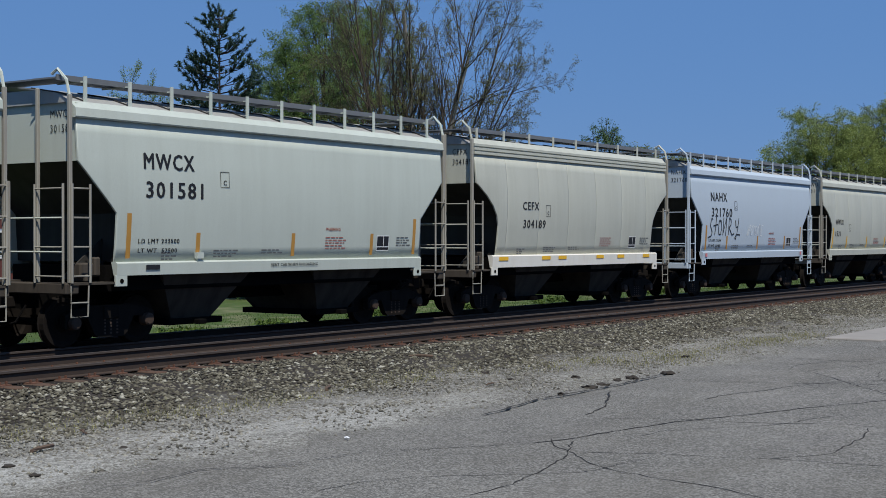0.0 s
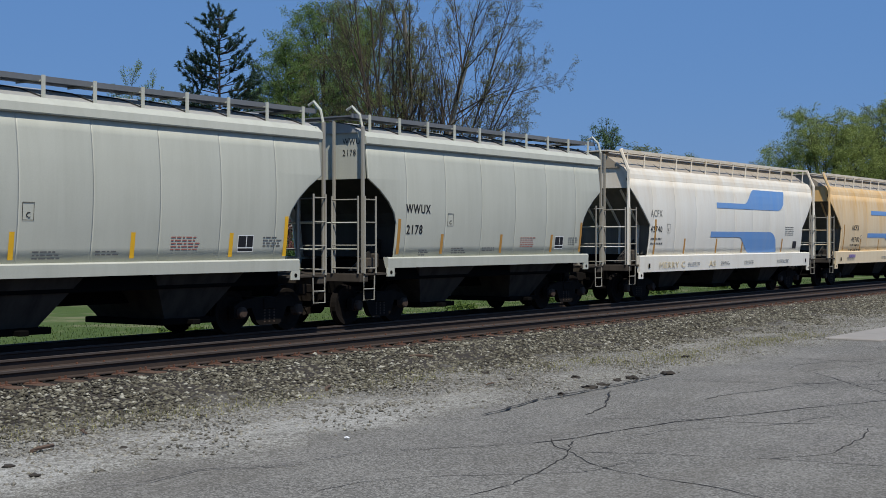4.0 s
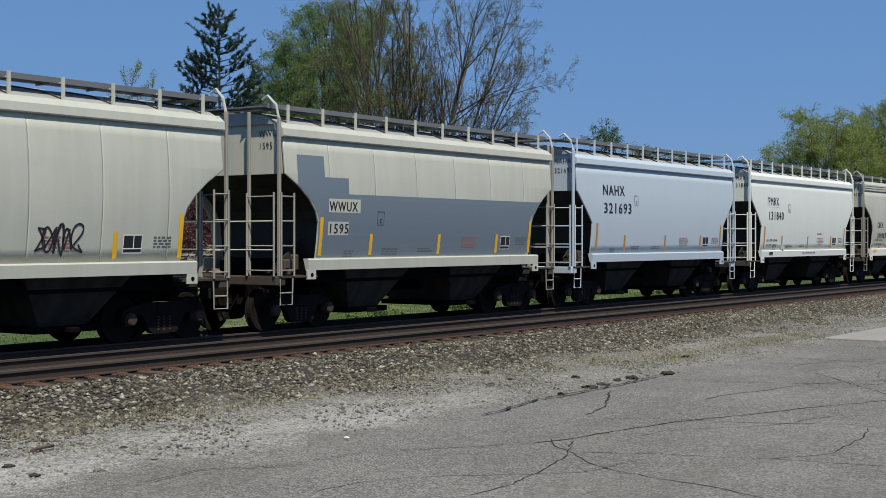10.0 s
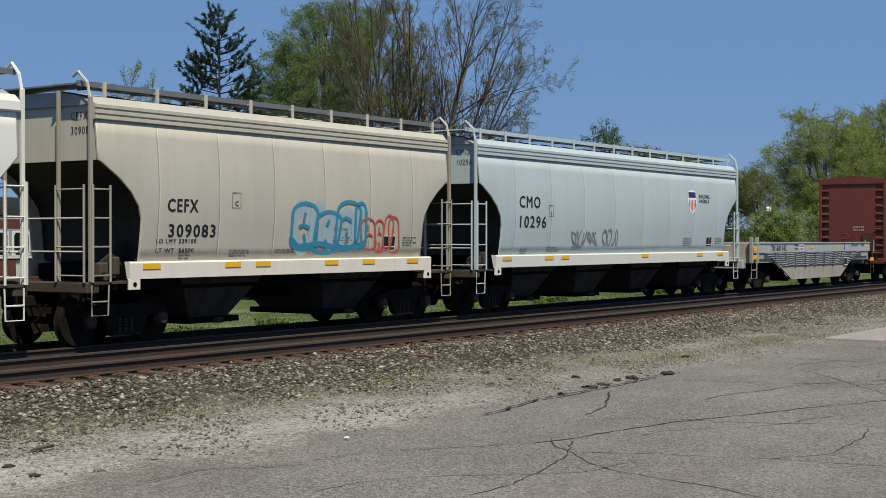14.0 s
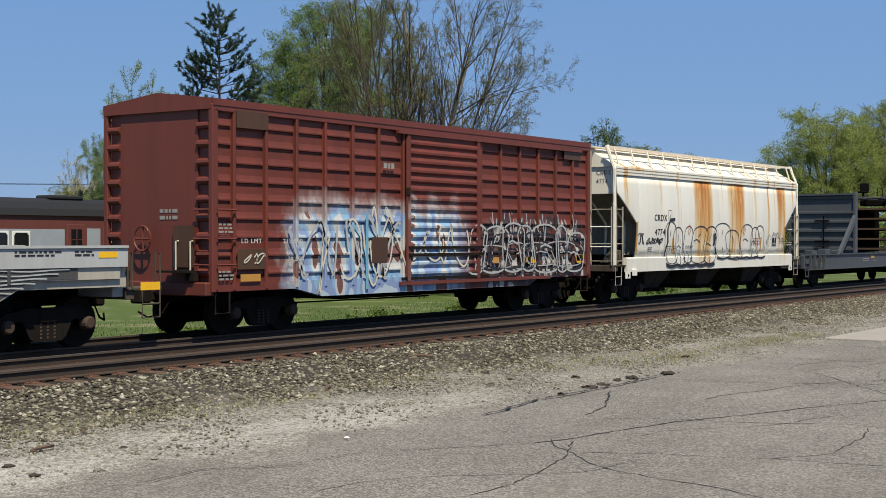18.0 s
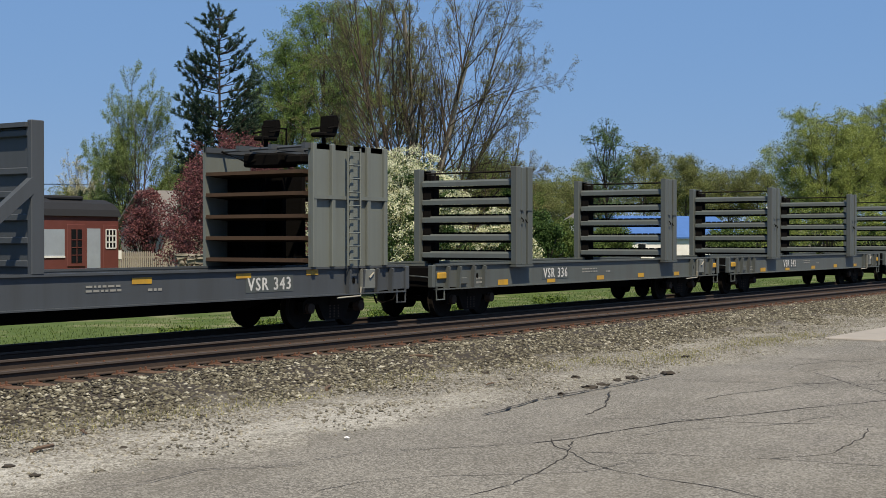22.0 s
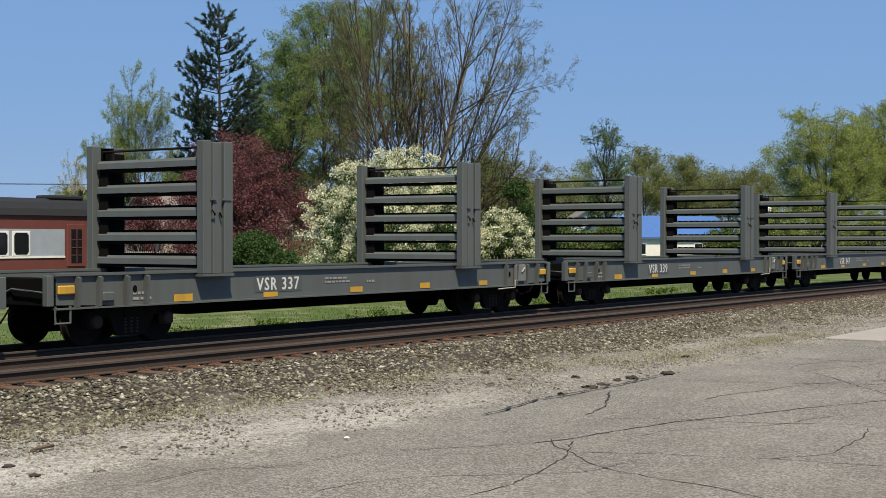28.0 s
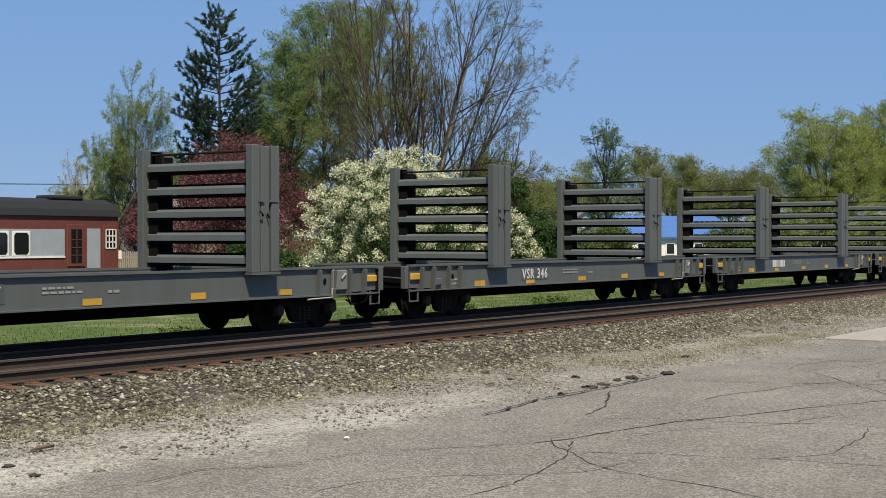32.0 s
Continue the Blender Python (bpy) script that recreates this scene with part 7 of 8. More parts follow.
def pine(base, height, width, seed):
    """A conifer: whorls of rising branches, each with side twigs clad in stiff needles."""
    rnd = random.Random(seed)
    th = empty("pine_tree", Matrix.Translation(base))
    tagged(th, "dark-green pine with an open ragged top", "tree")
    lines = [([Vector((0, 0, -0.2)), Vector((0.08, 0.02, height * 0.5)), Vector((0, 0, height - 0.1))], 0.17, 0.02)]
    tufts = [(Vector((0, 0, height - 0.12 * k)), Vector((rnd.gauss(0, 0.3), rnd.gauss(0, 0.3), 1))) for k in range(6)]
    z = height * 0.16
    while z < height - 0.5:
        down = height - z
        u = z / height
        for k in range(rnd.randint(4, 6) if u > 0.62 else rnd.randint(7, 10)):
            reach = width * min(1.0, 0.14 + 0.26 * down ** 0.72) * rnd.uniform(0.55, 1.12)
            a = rnd.uniform(0, 6.283)
            out = Vector((math.cos(a), math.sin(a), 0))
            rise = rnd.uniform(0.25, 0.75)
            pts = [Vector((0, 0, z)), Vector((0, 0, z + 0.12 * reach)) + out * reach * 0.5, Vector((0, 0, z + rise * reach)) + out * reach]
            lines.append((pts, 0.035, 0.012))
            m = max(3, int(reach * (3.4 if u > 0.55 else 4.4)))
            for q in range(m):
                f = 0.3 + 0.7 * (q + rnd.random()) / m
                p = pts[0].lerp(pts[1], f * 2) if f < 0.5 else pts[1].lerp(pts[2], f * 2 - 1)
                d = (out * rnd.uniform(0.2, 0.9) + Vector((rnd.gauss(0, 0.5), rnd.gauss(0, 0.5), rnd.uniform(0.35, 1.1)))).normalized()
                e = p + d * rnd.uniform(0.2, 0.5)
                lines.append(([p, p.lerp(e, 0.5), e], 0.014, 0.008))
                tufts += [(p.lerp(e, g), d) for g in (0.45, 0.75, 1.0)]
            tufts += [(pts[1].lerp(pts[2], g), (pts[2] - pts[1]).normalized()) for g in (0.6, 0.8, 1.0)]
        z += rnd.uniform(0.3, 0.46)
    part("trunk", stems_mesh("trunk", lines, M["bark_dark"], 5), None, th)
    r = np.random.default_rng(seed)
    c = np.repeat(np.array([tuple(p) for p, _ in tufts]), 15, 0)
    d = np.repeat(np.array([tuple(q) for _, q in tufts]), 15, 0) + r.normal(0, 0.55, c.shape)
    d /= np.linalg.norm(d, axis=1)[:, None]
    w = np.cross(d, r.normal(0, 1, c.shape))
    w *= 0.017 / (np.linalg.norm(w, axis=1)[:, None] + 1e-9)
    e = c + d * (0.13 + 0.1 * r.random((len(c), 1)))
    v = np.stack([c - w, c + w, e + w * 0.5, e - w * 0.5], 1).reshape(-1, 3)
    part("crown", mesh_of("crown", v.tolist(), np.arange(len(v)).reshape(-1, 4).tolist(), M["leaf_pine"]), None, th)


def shrub_mass(name, label, base, rx, ry, top, leaf_mat, inner_mat, n, per, radius, size, seed, cat="shrub", mounds=9):
    """A dense flowering mass: stems below, clumps over a heap of uneven mounds."""
    rnd = random.Random(seed)
    th = empty(name, Matrix.Translation(base))
    tagged(th, label, cat)
    bm = bmesh.new()
    pts, inner = [], []
    heap = []
    for k in range(mounds):
        u = (k / mounds) ** 0.6
        a = k * 2.4 + rnd.uniform(-0.3, 0.3)
        mr = min(rx, ry) * rnd.uniform(0.38, 0.55)
        heap.append((u * (rx - mr) * math.cos(a), u * (ry - mr) * math.sin(a), mr, top * (1 - 0.42 * u * u) * rnd.uniform(0.86, 1.0)))
    for k in range(n):
        x, y, mr, mt = heap[rnd.randrange(mounds)]
        a, e = rnd.uniform(0, 6.283), math.asin(rnd.uniform(-0.55, 1.0))
        rr = mr * rnd.uniform(0.82, 1.12)
        zc = mt - mr
        p = Vector((x + rr * math.cos(a) * math.cos(e), y + rr * math.sin(a) * math.cos(e), max(0.35, zc + rr * math.sin(e))))
        pts.append(p)
        inner.append(Vector((x + (p.x - x) * 0.7, y + (p.y - y) * 0.7, max(0.3, zc + (p.z - zc) * 0.75))))
        if k % 3 == 0:
            inner.append(Vector((p.x, p.y, rnd.uniform(0.2, max(0.3, p.z * 0.6)))))
    for k in range(60):
        p = pts[rnd.randrange(len(pts))]
        tube(bm, [(p.x * 0.15, p.y * 0.15, -0.2), (p.x * 0.5, p.y * 0.5, p.z * 0.5), p], 0.06, 4, 0.012)
    part("trunk", bm, M["bark"], th)
    v, f = leaf_cloud(pts, per, radius, size, seed, 0.75)
    part("crown", mesh_of("crown", v, f, M[leaf_mat]), None, th)
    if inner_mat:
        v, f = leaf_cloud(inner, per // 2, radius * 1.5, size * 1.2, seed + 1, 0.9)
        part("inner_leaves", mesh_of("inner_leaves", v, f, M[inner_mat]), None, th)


GZ = -0.5


def build_trees():
    # the large tree behind the blossom: a fan of slender stems from one foot, three of them pale
    fan = dict(kids=(0, 3, 5, 6, 9), angle=36, up=(0.01, 0.015, 0.015, 0.01, 0.0), wob=0.06, shrink=0.42, stem=0.8, foot=1.2, bare=0.24)
    rnd = random.Random(31)
    stems = [(a + rnd.uniform(-2, 2), rnd.uniform(-0.3, 0.3), q * rnd.uniform(0.92, 1.08), rnd.uniform(0.10, 0.15)) for a, q in (
        (-52, 0.5), (-43, 0.58), (-34, 0.7), (-27, 0.85), (-21, 0.98), (-15, 1.0), (-10, 0.85), (18, 0.95), (1, 1.0), (6, 1.05), (11, 1.0), (16, 1.0), (22, 0.98), (28, 0.9), (36, 0.78), (44, 0.68), (53, 0.58), (62, 0.5))]
    stems[8], stems[9], stems[11] = (-3, 0.0, 0.8, 0.17), (4, -0.1, 0.95, 0.21), (12, -0.1, 0.85, 0.19)
    branch_tree("bare_tree", "large many-stemmed tree, almost bare, with some pale trunks", at(735, 84, GZ), 19.5, 7.8, stems, fan, "bark_twig", "leaf_bud", 2, 0.22, 0.034, 4, (8, 9, 11), sides=3)
    for px, d, hh, reach, foot, n, sd, mt, per in ((512, 96, 16.8, 3.5, 5.0, 18, 14, "leaf_spring", 34), (575, 100, 21.0, 4.4, 5.0, 24, 18, "leaf_spring", 30), (655, 108, 22.0, 5.6, 6.0, 26, 16, "leaf_haze", 30), (462, 104, 13.0, 3.2, 4.0, 14, 12, "leaf_mid", 34), (850, 104, 9.6, 4.4, 3.0, 14, 17, "leaf_haze", 24)):
        lobed_tree("spring_tree", "tall tree in fresh light-green leaf", at(px, d, GZ), hh, reach, foot, n, "bark_dark", mt, per, 0.42, 0.05, sd, trunk_r=0.13)
    for px, d, hh, reach, sd in ((345, 106, 8.6, 4.0, 71), (425, 98, 10.6, 4.0, 76), (500, 110, 10.0, 4.6, 72), (600, 112, 10.5, 5.0, 73), (820, 110, 7.6, 4.6, 74), (890, 106, 7.2, 3.6, 75), (700, 114, 9.5, 5.0, 77)):
        lobed_tree("undergrowth_tree", "low leafy tree behind the blossom", at(px, d, GZ), hh, reach, 0.6, 13, "bark_dark", "leaf_mid", 40, 0.5, 0.06, sd, trunk_r=0.12)
    pine(at(388, 80, GZ), 15.9, 2.4, 3)
    pine(at(152, 112, GZ), 6.3, 1.9, 6)
    rays = dict(kids=(0, 4, 5, 8), angle=36, up=(0.03, 0.03, 0.02, 0.01), wob=0.07, shrink=0.52, stem=0.8, foot=0.4, bare=0.3)
    branch_tree("left_tree", "sparse spring tree with fine radiating branches", at(247, 105, GZ), 13.4, 4.2, [(a, 0.25 * math.sin(a), 1.0 - 0.009 * abs(a), 0.09) for a in (-52, -42, -33, -25, -17, -9, -2, 5, 12, 20, 29, 39, 50)], rays, "bark", "leaf_left", 18, 0.26, 0.045, 22)
    branch_tree("blossom_tree", "small pale-blossomed tree by the pole", at(143, 118, GZ), 9.2, 2.3, [(a, 0.1, 1.0, 0.07) for a in (-32, -14, 3, 18, 35)], rays, "bark", "leaf_cream", 4, 0.22, 0.05, 24)
    shrub_mass("crabapple_tree", "purple-leaved crabapple tree in blossom", at(425, 74, GZ), 5.6, 4.8, 8.2, "leaf_purple", "leaf_purple", 700, 60, 0.42, 0.05, 5, "tree", 13)
    shrub_mass("crabapple_tree", "pinkish crabapple tree behind the fence", at(262, 84, GZ), 2.2, 2.2, 5.6, "leaf_purple", "leaf_purple", 160, 40, 0.36, 0.055, 15, "tree", 5)
    # dark inner leaves put the shade inside the blossom into leaf colour
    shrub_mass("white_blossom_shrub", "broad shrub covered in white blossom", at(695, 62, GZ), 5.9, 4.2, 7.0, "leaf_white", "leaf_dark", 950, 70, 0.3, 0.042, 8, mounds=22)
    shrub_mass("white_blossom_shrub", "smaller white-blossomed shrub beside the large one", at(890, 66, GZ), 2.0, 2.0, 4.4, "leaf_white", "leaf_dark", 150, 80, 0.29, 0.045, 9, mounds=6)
    shrub_mass("dark_shrub", "low dark-green evergreen shrub", at(456, 58, GZ), 2.5, 1.6, 2.9, "leaf_dark", "leaf_dark", 420, 60, 0.25, 0.045, 10, mounds=9)
    for px, d, r, top, sd in ((1005, 82, 2.3, 4.0, 81), (1078, 92, 2.0, 3.6, 82), (1290, 95, 2.6, 3.8, 83), (1375, 110, 3.2, 5.6, 84), (1465, 118, 3.8, 6.2, 85), (1555, 112, 3.2, 5.4, 86)):
        shrub_mass("olive_shrub", "leafy olive-green shrub on the far verge", at(px, d, GZ), r, r, top, "leaf_yellow" if px > 1300 else "leaf_mid", "leaf_mid", 200, 45, 0.4, 0.06, sd, mounds=7)
    shrub_mass("green_shrub", "leafy green shrub by the blossom", at(960, 75, GZ), 1.8, 1.8, 3.9, "leaf_dark", "leaf_dark", 160, 60, 0.3, 0.055, 11, mounds=5)
    shrub_mass("green_shrub", "upright dark green shrub", at(915, 80, GZ), 1.1, 1.1, 6.2, "leaf_dark", "leaf_dark", 130, 60, 0.3, 0.05, 19, mounds=4)
    lobed_tree("slim_tree", "slender half-leafed tree on the far verge", at(1073, 112, GZ), 12.4, 2.5, 3.0, 17, "bark_dark", "leaf_cool", 13, 0.32, 0.055, 31, lobe=0.42, subs=6, trunk_r=0.15, low=-0.9)
    for px, d, hh, reach, sd in ((1462, 130, 15.6, 6.6, 41), (1590, 138, 18.2, 6.8, 43)):
        lobed_tree("willow_tree", "large yellow-green willow in new leaf", at(px, d, GZ), hh, reach, 2.5, 24, "bark_dark", "leaf_yellow", 44, 0.55, 0.06, sd, lobe=0.36, subs=10, droop=0.35, squash=0.55, trunk_r=0.4, low=-0.7, lead=0.2)
    for px, d, hh, reach, sd in ((1142, 165, 14.4, 4.4, 51), (1213, 175, 14.2, 3.6, 52), (930, 150, 9.6, 4.5, 53), (985, 170, 10.5, 5.0, 54), (1290, 190, 12.8, 5.5, 55), (1180, 200, 13.2, 6.0, 56), (1340, 190, 13.2, 5.5, 57), (1250, 195, 12.6, 5.5, 58), (1040, 180, 11.0, 5.0, 59), (140, 140, 8.0, 4.0, 61), (20, 150, 6.5, 3.5, 62), (75, 170, 6.0, 3.5, 63)):
        lobed_tree("wood_tree", "far tree in pale spring leaf", at(px, d, GZ), hh, reach, 2.5, 12, "bark", "leaf_wood", 24, 0.6, 0.075, sd, trunk_r=0.14)
    # far woods: one mass of crowns along the horizon
    rnd = random.Random(77)
    pts = []
    for px in range(-200, 1800, 4):
        d = 230 + rnd.uniform(-12, 25)
        hh = (15.5 if px > 880 else 7.0) * (0.8 + 0.35 * noise.noise((px * 0.012, 3.1, 0)) + 0.1 * rnd.random())
        for k in range(7):
            pts.append(at(px + rnd.uniform(-6, 6), d, GZ + hh * (k + 1) / 7.0) + Vector((0, rnd.uniform(-2, 2), rnd.uniform(-0.7, 0.4))))
    v, f = leaf_cloud(pts, 46, 1.3, 0.14, 78, 0.8)
    ob = part("far_woods", mesh_of("far_woods", v, f, M["leaf_wood"]), None)
    tagged(ob, "long belt of pale green spring woods", "woods", kind="stuff")


build_trees()


def plain(name, c, rough=0.6):
    n = Net(name)
    k = n.noise(0.7, detail=5)
    return n.done(n.mix(n.ramp(k, [(0.35, 0.0), (0.75, 0.35)]), c, tuple(0.55 * v for v in c)), rough)


M["car_red"] = plain("faded_maroon_paint", (0.135, 0.042, 0.036))
M["car_roof"] = plain("dark_tar_roof", (0.012, 0.0135, 0.017), 0.9)
M["car_silver"] = plain("dull_aluminium_siding", (0.29, 0.33, 0.38))
M["glass_dark"] = Net("dark_window_glass").done((0.01, 0.012, 0.014), 0.08, 0, 0.6)
M["blue_roof"] = plain("bright_blue_metal_roof", (0.055, 0.14, 0.36), 0.5)
M["house_white"] = plain("white_siding", (0.72, 0.72, 0.70))
M["house_tan"] = plain("tan_siding", (0.28, 0.25, 0.2))
M["house_blue"] = plain("pale_blue_siding", (0.42, 0.50, 0.56))
M["shingle"] = plain("grey_roof_shingle", (0.17, 0.16, 0.15), 0.9)
M["fence"] = plain("weathered_white_fence", (0.34, 0.31, 0.26))
M["pole"] = plain("weathered_pole_wood", (0.12, 0.08, 0.055), 0.9)
M["garden_stone"] = plain("weathered_garden_stone", (0.21, 0.19, 0.15), 0.9)
M["concrete"] = plain("pale_concrete", (0.30, 0.275, 0.24), 0.9)


def passenger_car():
    th = empty("passenger_car", pose(52.25, 57.0, 0))
    tagged(th, "retired maroon and silver passenger railcar, dark rounded roof", "railcar")
    L = 26.0
    part("lower_body", boxes((-L, 0, 0, 3.0, -0.1, 1.06)), M["car_red"], th)
    part("window_band", boxes((-L, -3.7, -0.01, 3.01, 1.06, 2.5)), M["car_silver"], th, "silver siding band")
    part("upper_body", boxes((-L, 0, 0, 3.0, 2.5, 3.2)), M["car_red"], th)
    part("vestibule", boxes((-3.7, 0, 0, 3.0, 1.06, 2.5)), M["car_red"], th)
    part("end_panel", boxes((-2.2, -1.3, -0.03, 0.0, 0.45, 2.55)), M["car_silver"], th)
    prof = [(-0.12, 3.2), (0.05, 3.55), (0.5, 3.9), (1.2, 4.12), (1.8, 4.12), (2.5, 3.9), (2.95, 3.55), (3.12, 3.2)]
    roof = part("roof", prism_x(bmesh.new(), prof, -L, 0.1), M["car_roof"], th)
    part("roof_hood", boxes((-3.9, -1.6, 0.9, 2.1, 4.05, 4.3), bevel=0.08), M["car_roof"], roof)
    for x in (-6.49, -7.8, -10.3, -11.6, -14.1, -15.4, -17.9):
        w = part("window", boxes((x - 0.56, x + 0.56, -0.045, 0.0, 1.14, 2.4), bevel=0.02), M["house_white"], th, "pale window frame")
        part("pane", prism(bmesh.new(), [(x + 0.45 * a, 1.76 + 0.55 * b) for a, b in ((-1, -0.75), (-0.75, -1), (0.75, -1), (1, -0.75), (1, 0.75), (0.75, 1), (-0.75, 1), (-1, 0.75))], -0.055, -0.044), M["glass_dark"], w)
    part("trim_strip", boxes((-L, -3.7, -0.05, -0.01, 1.02, 1.12)), M["house_white"], th)
    d = part("door", boxes((-3.55, -2.35, -0.05, 0.0, 0.55, 2.75), bevel=0.02), M["car_red"], th, "maroon vestibule door")
    part("pane", boxes((-3.3, -2.6, -0.07, -0.05, 0.75, 2.5)), M["glass_dark"], d)
    part("door_bar", boxes(*[(-3.3, -2.6, -0.09, -0.07, z - 0.02, z + 0.02) for z in (1.15, 1.55, 1.95)], (-2.97, -2.93, -0.09, -0.07, 0.75, 2.5)), M["car_red"], d)
    d = part("door", boxes((-1.1, -0.1, -0.05, 0.0, 0.4, 2.75), bevel=0.02), M["car_red"], th, "maroon door with white-barred panes")
    part("pane", boxes((-0.95, -0.25, -0.07, -0.05, 1.5, 2.5)), M["glass_dark"], d)
    part("door_bar", boxes(*[(-0.95, -0.25, -0.09, -0.07, z - 0.03, z + 0.03) for z in (1.5, 1.83, 2.16, 2.5)], *[(x - 0.03, x + 0.03, -0.09, -0.07, 1.5, 2.5) for x in (-0.95, -0.72, -0.48, -0.25)]), M["house_white"], d)
    part("underframe", boxes((-L, 0, 0.3, 2.7, -0.45, -0.1)), M["black"], th)


def picket_fence():
    th = empty("picket_fence", pose(52.6, 59.5, GZ))
    tagged(th, "weathered pale picket fence", "fence")
    pk = shared("picket", lambda: prism(bmesh.new(), [(-0.05, 0.1), (0.05, 0.1), (0.05, 1.7), (0, 1.8), (-0.05, 1.7)], 0, 0.025), M["fence"])
    for k in range(44):
        part("picket", pk, None, th, m=pose(0.16 * k, 0, 0))
    part("fence_rail", boxes((0, 7.0, 0.03, 0.08, 0.45, 0.55)), M["fence"], th)
    part("fence_rail", boxes((0, 7.0, 0.03, 0.08, 1.4, 1.5)), M["fence"], th)
    for x in (0.1, 2.4, 4.7, 6.9):
        part("fence_post", boxes((x - 0.05, x + 0.05, 0.08, 0.18, 0, 1.75)), M["fence"], th)
    s = part("notice_board", boxes((1.6, 2.15, -0.03, 0.0, 1.35, 1.85)), M["white_dec"], None, m=pose(52.6, 59.5, GZ))
    tagged(s, "small white board on the picket fence", "sign")


def stone_wall():
    """A stack of rough pale stones beside the fence."""
    p = at(346, 66, GZ)
    th = empty("stone_wall", Matrix.Translation(p) @ pose(0, 0, 0, 0, 0, -40))
    tagged(th, "stack of rough weathered garden stones behind the fence", "wall")
    rnd = random.Random(90)
    z = 0.0
    for row in range(10):
        hh = rnd.uniform(0.12, 0.24)
        x = -1.0 + rnd.uniform(0, 0.3)
        while x < 0.8:
            w = rnd.uniform(0.18, 0.62)
            y = rnd.uniform(-0.42, -0.22)
            bm = boxes((x, x + w, y, 0.3, z, z + hh * rnd.uniform(0.8, 1.0)), bevel=0.035)
            for v in bm.verts:
                v.co += Vector((rnd.gauss(0, 0.025), rnd.gauss(0, 0.04), rnd.gauss(0, 0.018)))
            part("stone", bm, M["garden_stone"], th)
            x += w + rnd.uniform(0.01, 0.07)
        z += hh


def house(name, label, px, depth, w, dpt, eave, ridge, wall, roof, rz=0, windows=3, cat="house"):
    """A gabled building with its roof along its width, windows on the near side."""
    p = at(px, depth, GZ)
    th = empty(name, pose(p.x, p.y, p.z, 0, 0, rz))
    tagged(th, label, cat)
    bm = bmesh.new()
    prism_x(bm, [(-dpt / 2, 0), (dpt / 2, 0), (dpt / 2, eave), (0, ridge - 0.05), (-dpt / 2, eave)], -w / 2, w / 2)
    part("wall", bm, M[wall], th)
    o = 0.35
    k = (ridge - eave) / (dpt / 2)
    part("roof", prism_x(bmesh.new(), [(-dpt / 2 - o, eave - k * o), (0, ridge), (dpt / 2 + o, eave - k * o), (dpt / 2 + o, eave - k * o + 0.15), (0, ridge + 0.16), (-dpt / 2 - o, eave - k * o + 0.15)], -w / 2 - o, w / 2 + o), M[roof], th)
    for q in range(windows):
        x = -w / 2 + w * (q + 0.5) / windows
        wi = part("window", boxes((x - 0.5, x + 0.5, -dpt / 2 - 0.06, -dpt / 2, eave * 0.38, eave * 0.8)), M["house_white"], th)
        part("pane", boxes((x - 0.4, x + 0.4, -dpt / 2 - 0.075, -dpt / 2 - 0.055, eave * 0.42, eave * 0.76)), M["glass_dark"], wi)
    return th


def build_background():
    passenger_car()
    picket_fence()
    stone_wall()
    house("house", "tan-sided house half hidden by trees", 360, 95, 9, 7, 3.4, 5.6, "house_tan", "shingle", -20)
    house("blue_roof_building", "low white building under a bright blue roof", 1165, 135, 12.5, 9, 2.7, 4.6, "house_white", "blue_roof", -32, 4, "building")
    house("house", "pale blue gabled house", 1030, 155, 4.5, 6, 3.6, 5.6, "house_blue", "shingle", 40, 1)
    house("house", "far tan building among the trees", 1405, 190, 7, 6, 2.6, 4.6, "house_tan", "shingle", -30, 2)
    p = at(188, 120, GZ)
    th = empty("utility_pole", Matrix.Translation(p))
    tagged(th, "wooden utility pole with a crossarm", "pole")
    part("pole", tubes([[(0, 0, 0), (0, 0, 7.6)]], 0.13, 7), M["pole"], th)
    part("crossarm", boxes((-0.95, 0.95, -0.06, 0.06, 7.0, 7.15)), M["pole"], th)
    w = part("wire", tubes([[(-0.9, 0, 7.2), (-25, 12, 6.9), (-55, 27, 7.4)], [(0.9, 0, 7.2), (-24, 13.5, 6.9), (-54, 29, 7.4)]], 0.02, 4), M["black"], th)
    p = at(1360, 120, GZ)
    th = empty("yard_lamp", Matrix.Translation(p))
    tagged(th, "slim pole with a white globe head", "lamp")
    part("pole", tubes([[(0, 0, 0), (0, 0, 5.0)]], 0.05, 6), M["pole"], th)
    part("globe", boxes((-0.22, 0.22, -0.22, 0.22, 4.8, 5.3), bevel=0.12), M["white_dec"], th)
    # pale concrete pad at the edge of the lot
    bm = bmesh.new()
    box(bm, 29.5, 47, 8.9, 10.15, LOT_Z - 0.1, LOT_Z + 0.045, 0.02)
    tagged(part("concrete_pad", bm, M["concrete"]), "pale concrete pad at the lot's edge", "pavement", kind="structure")


build_background()


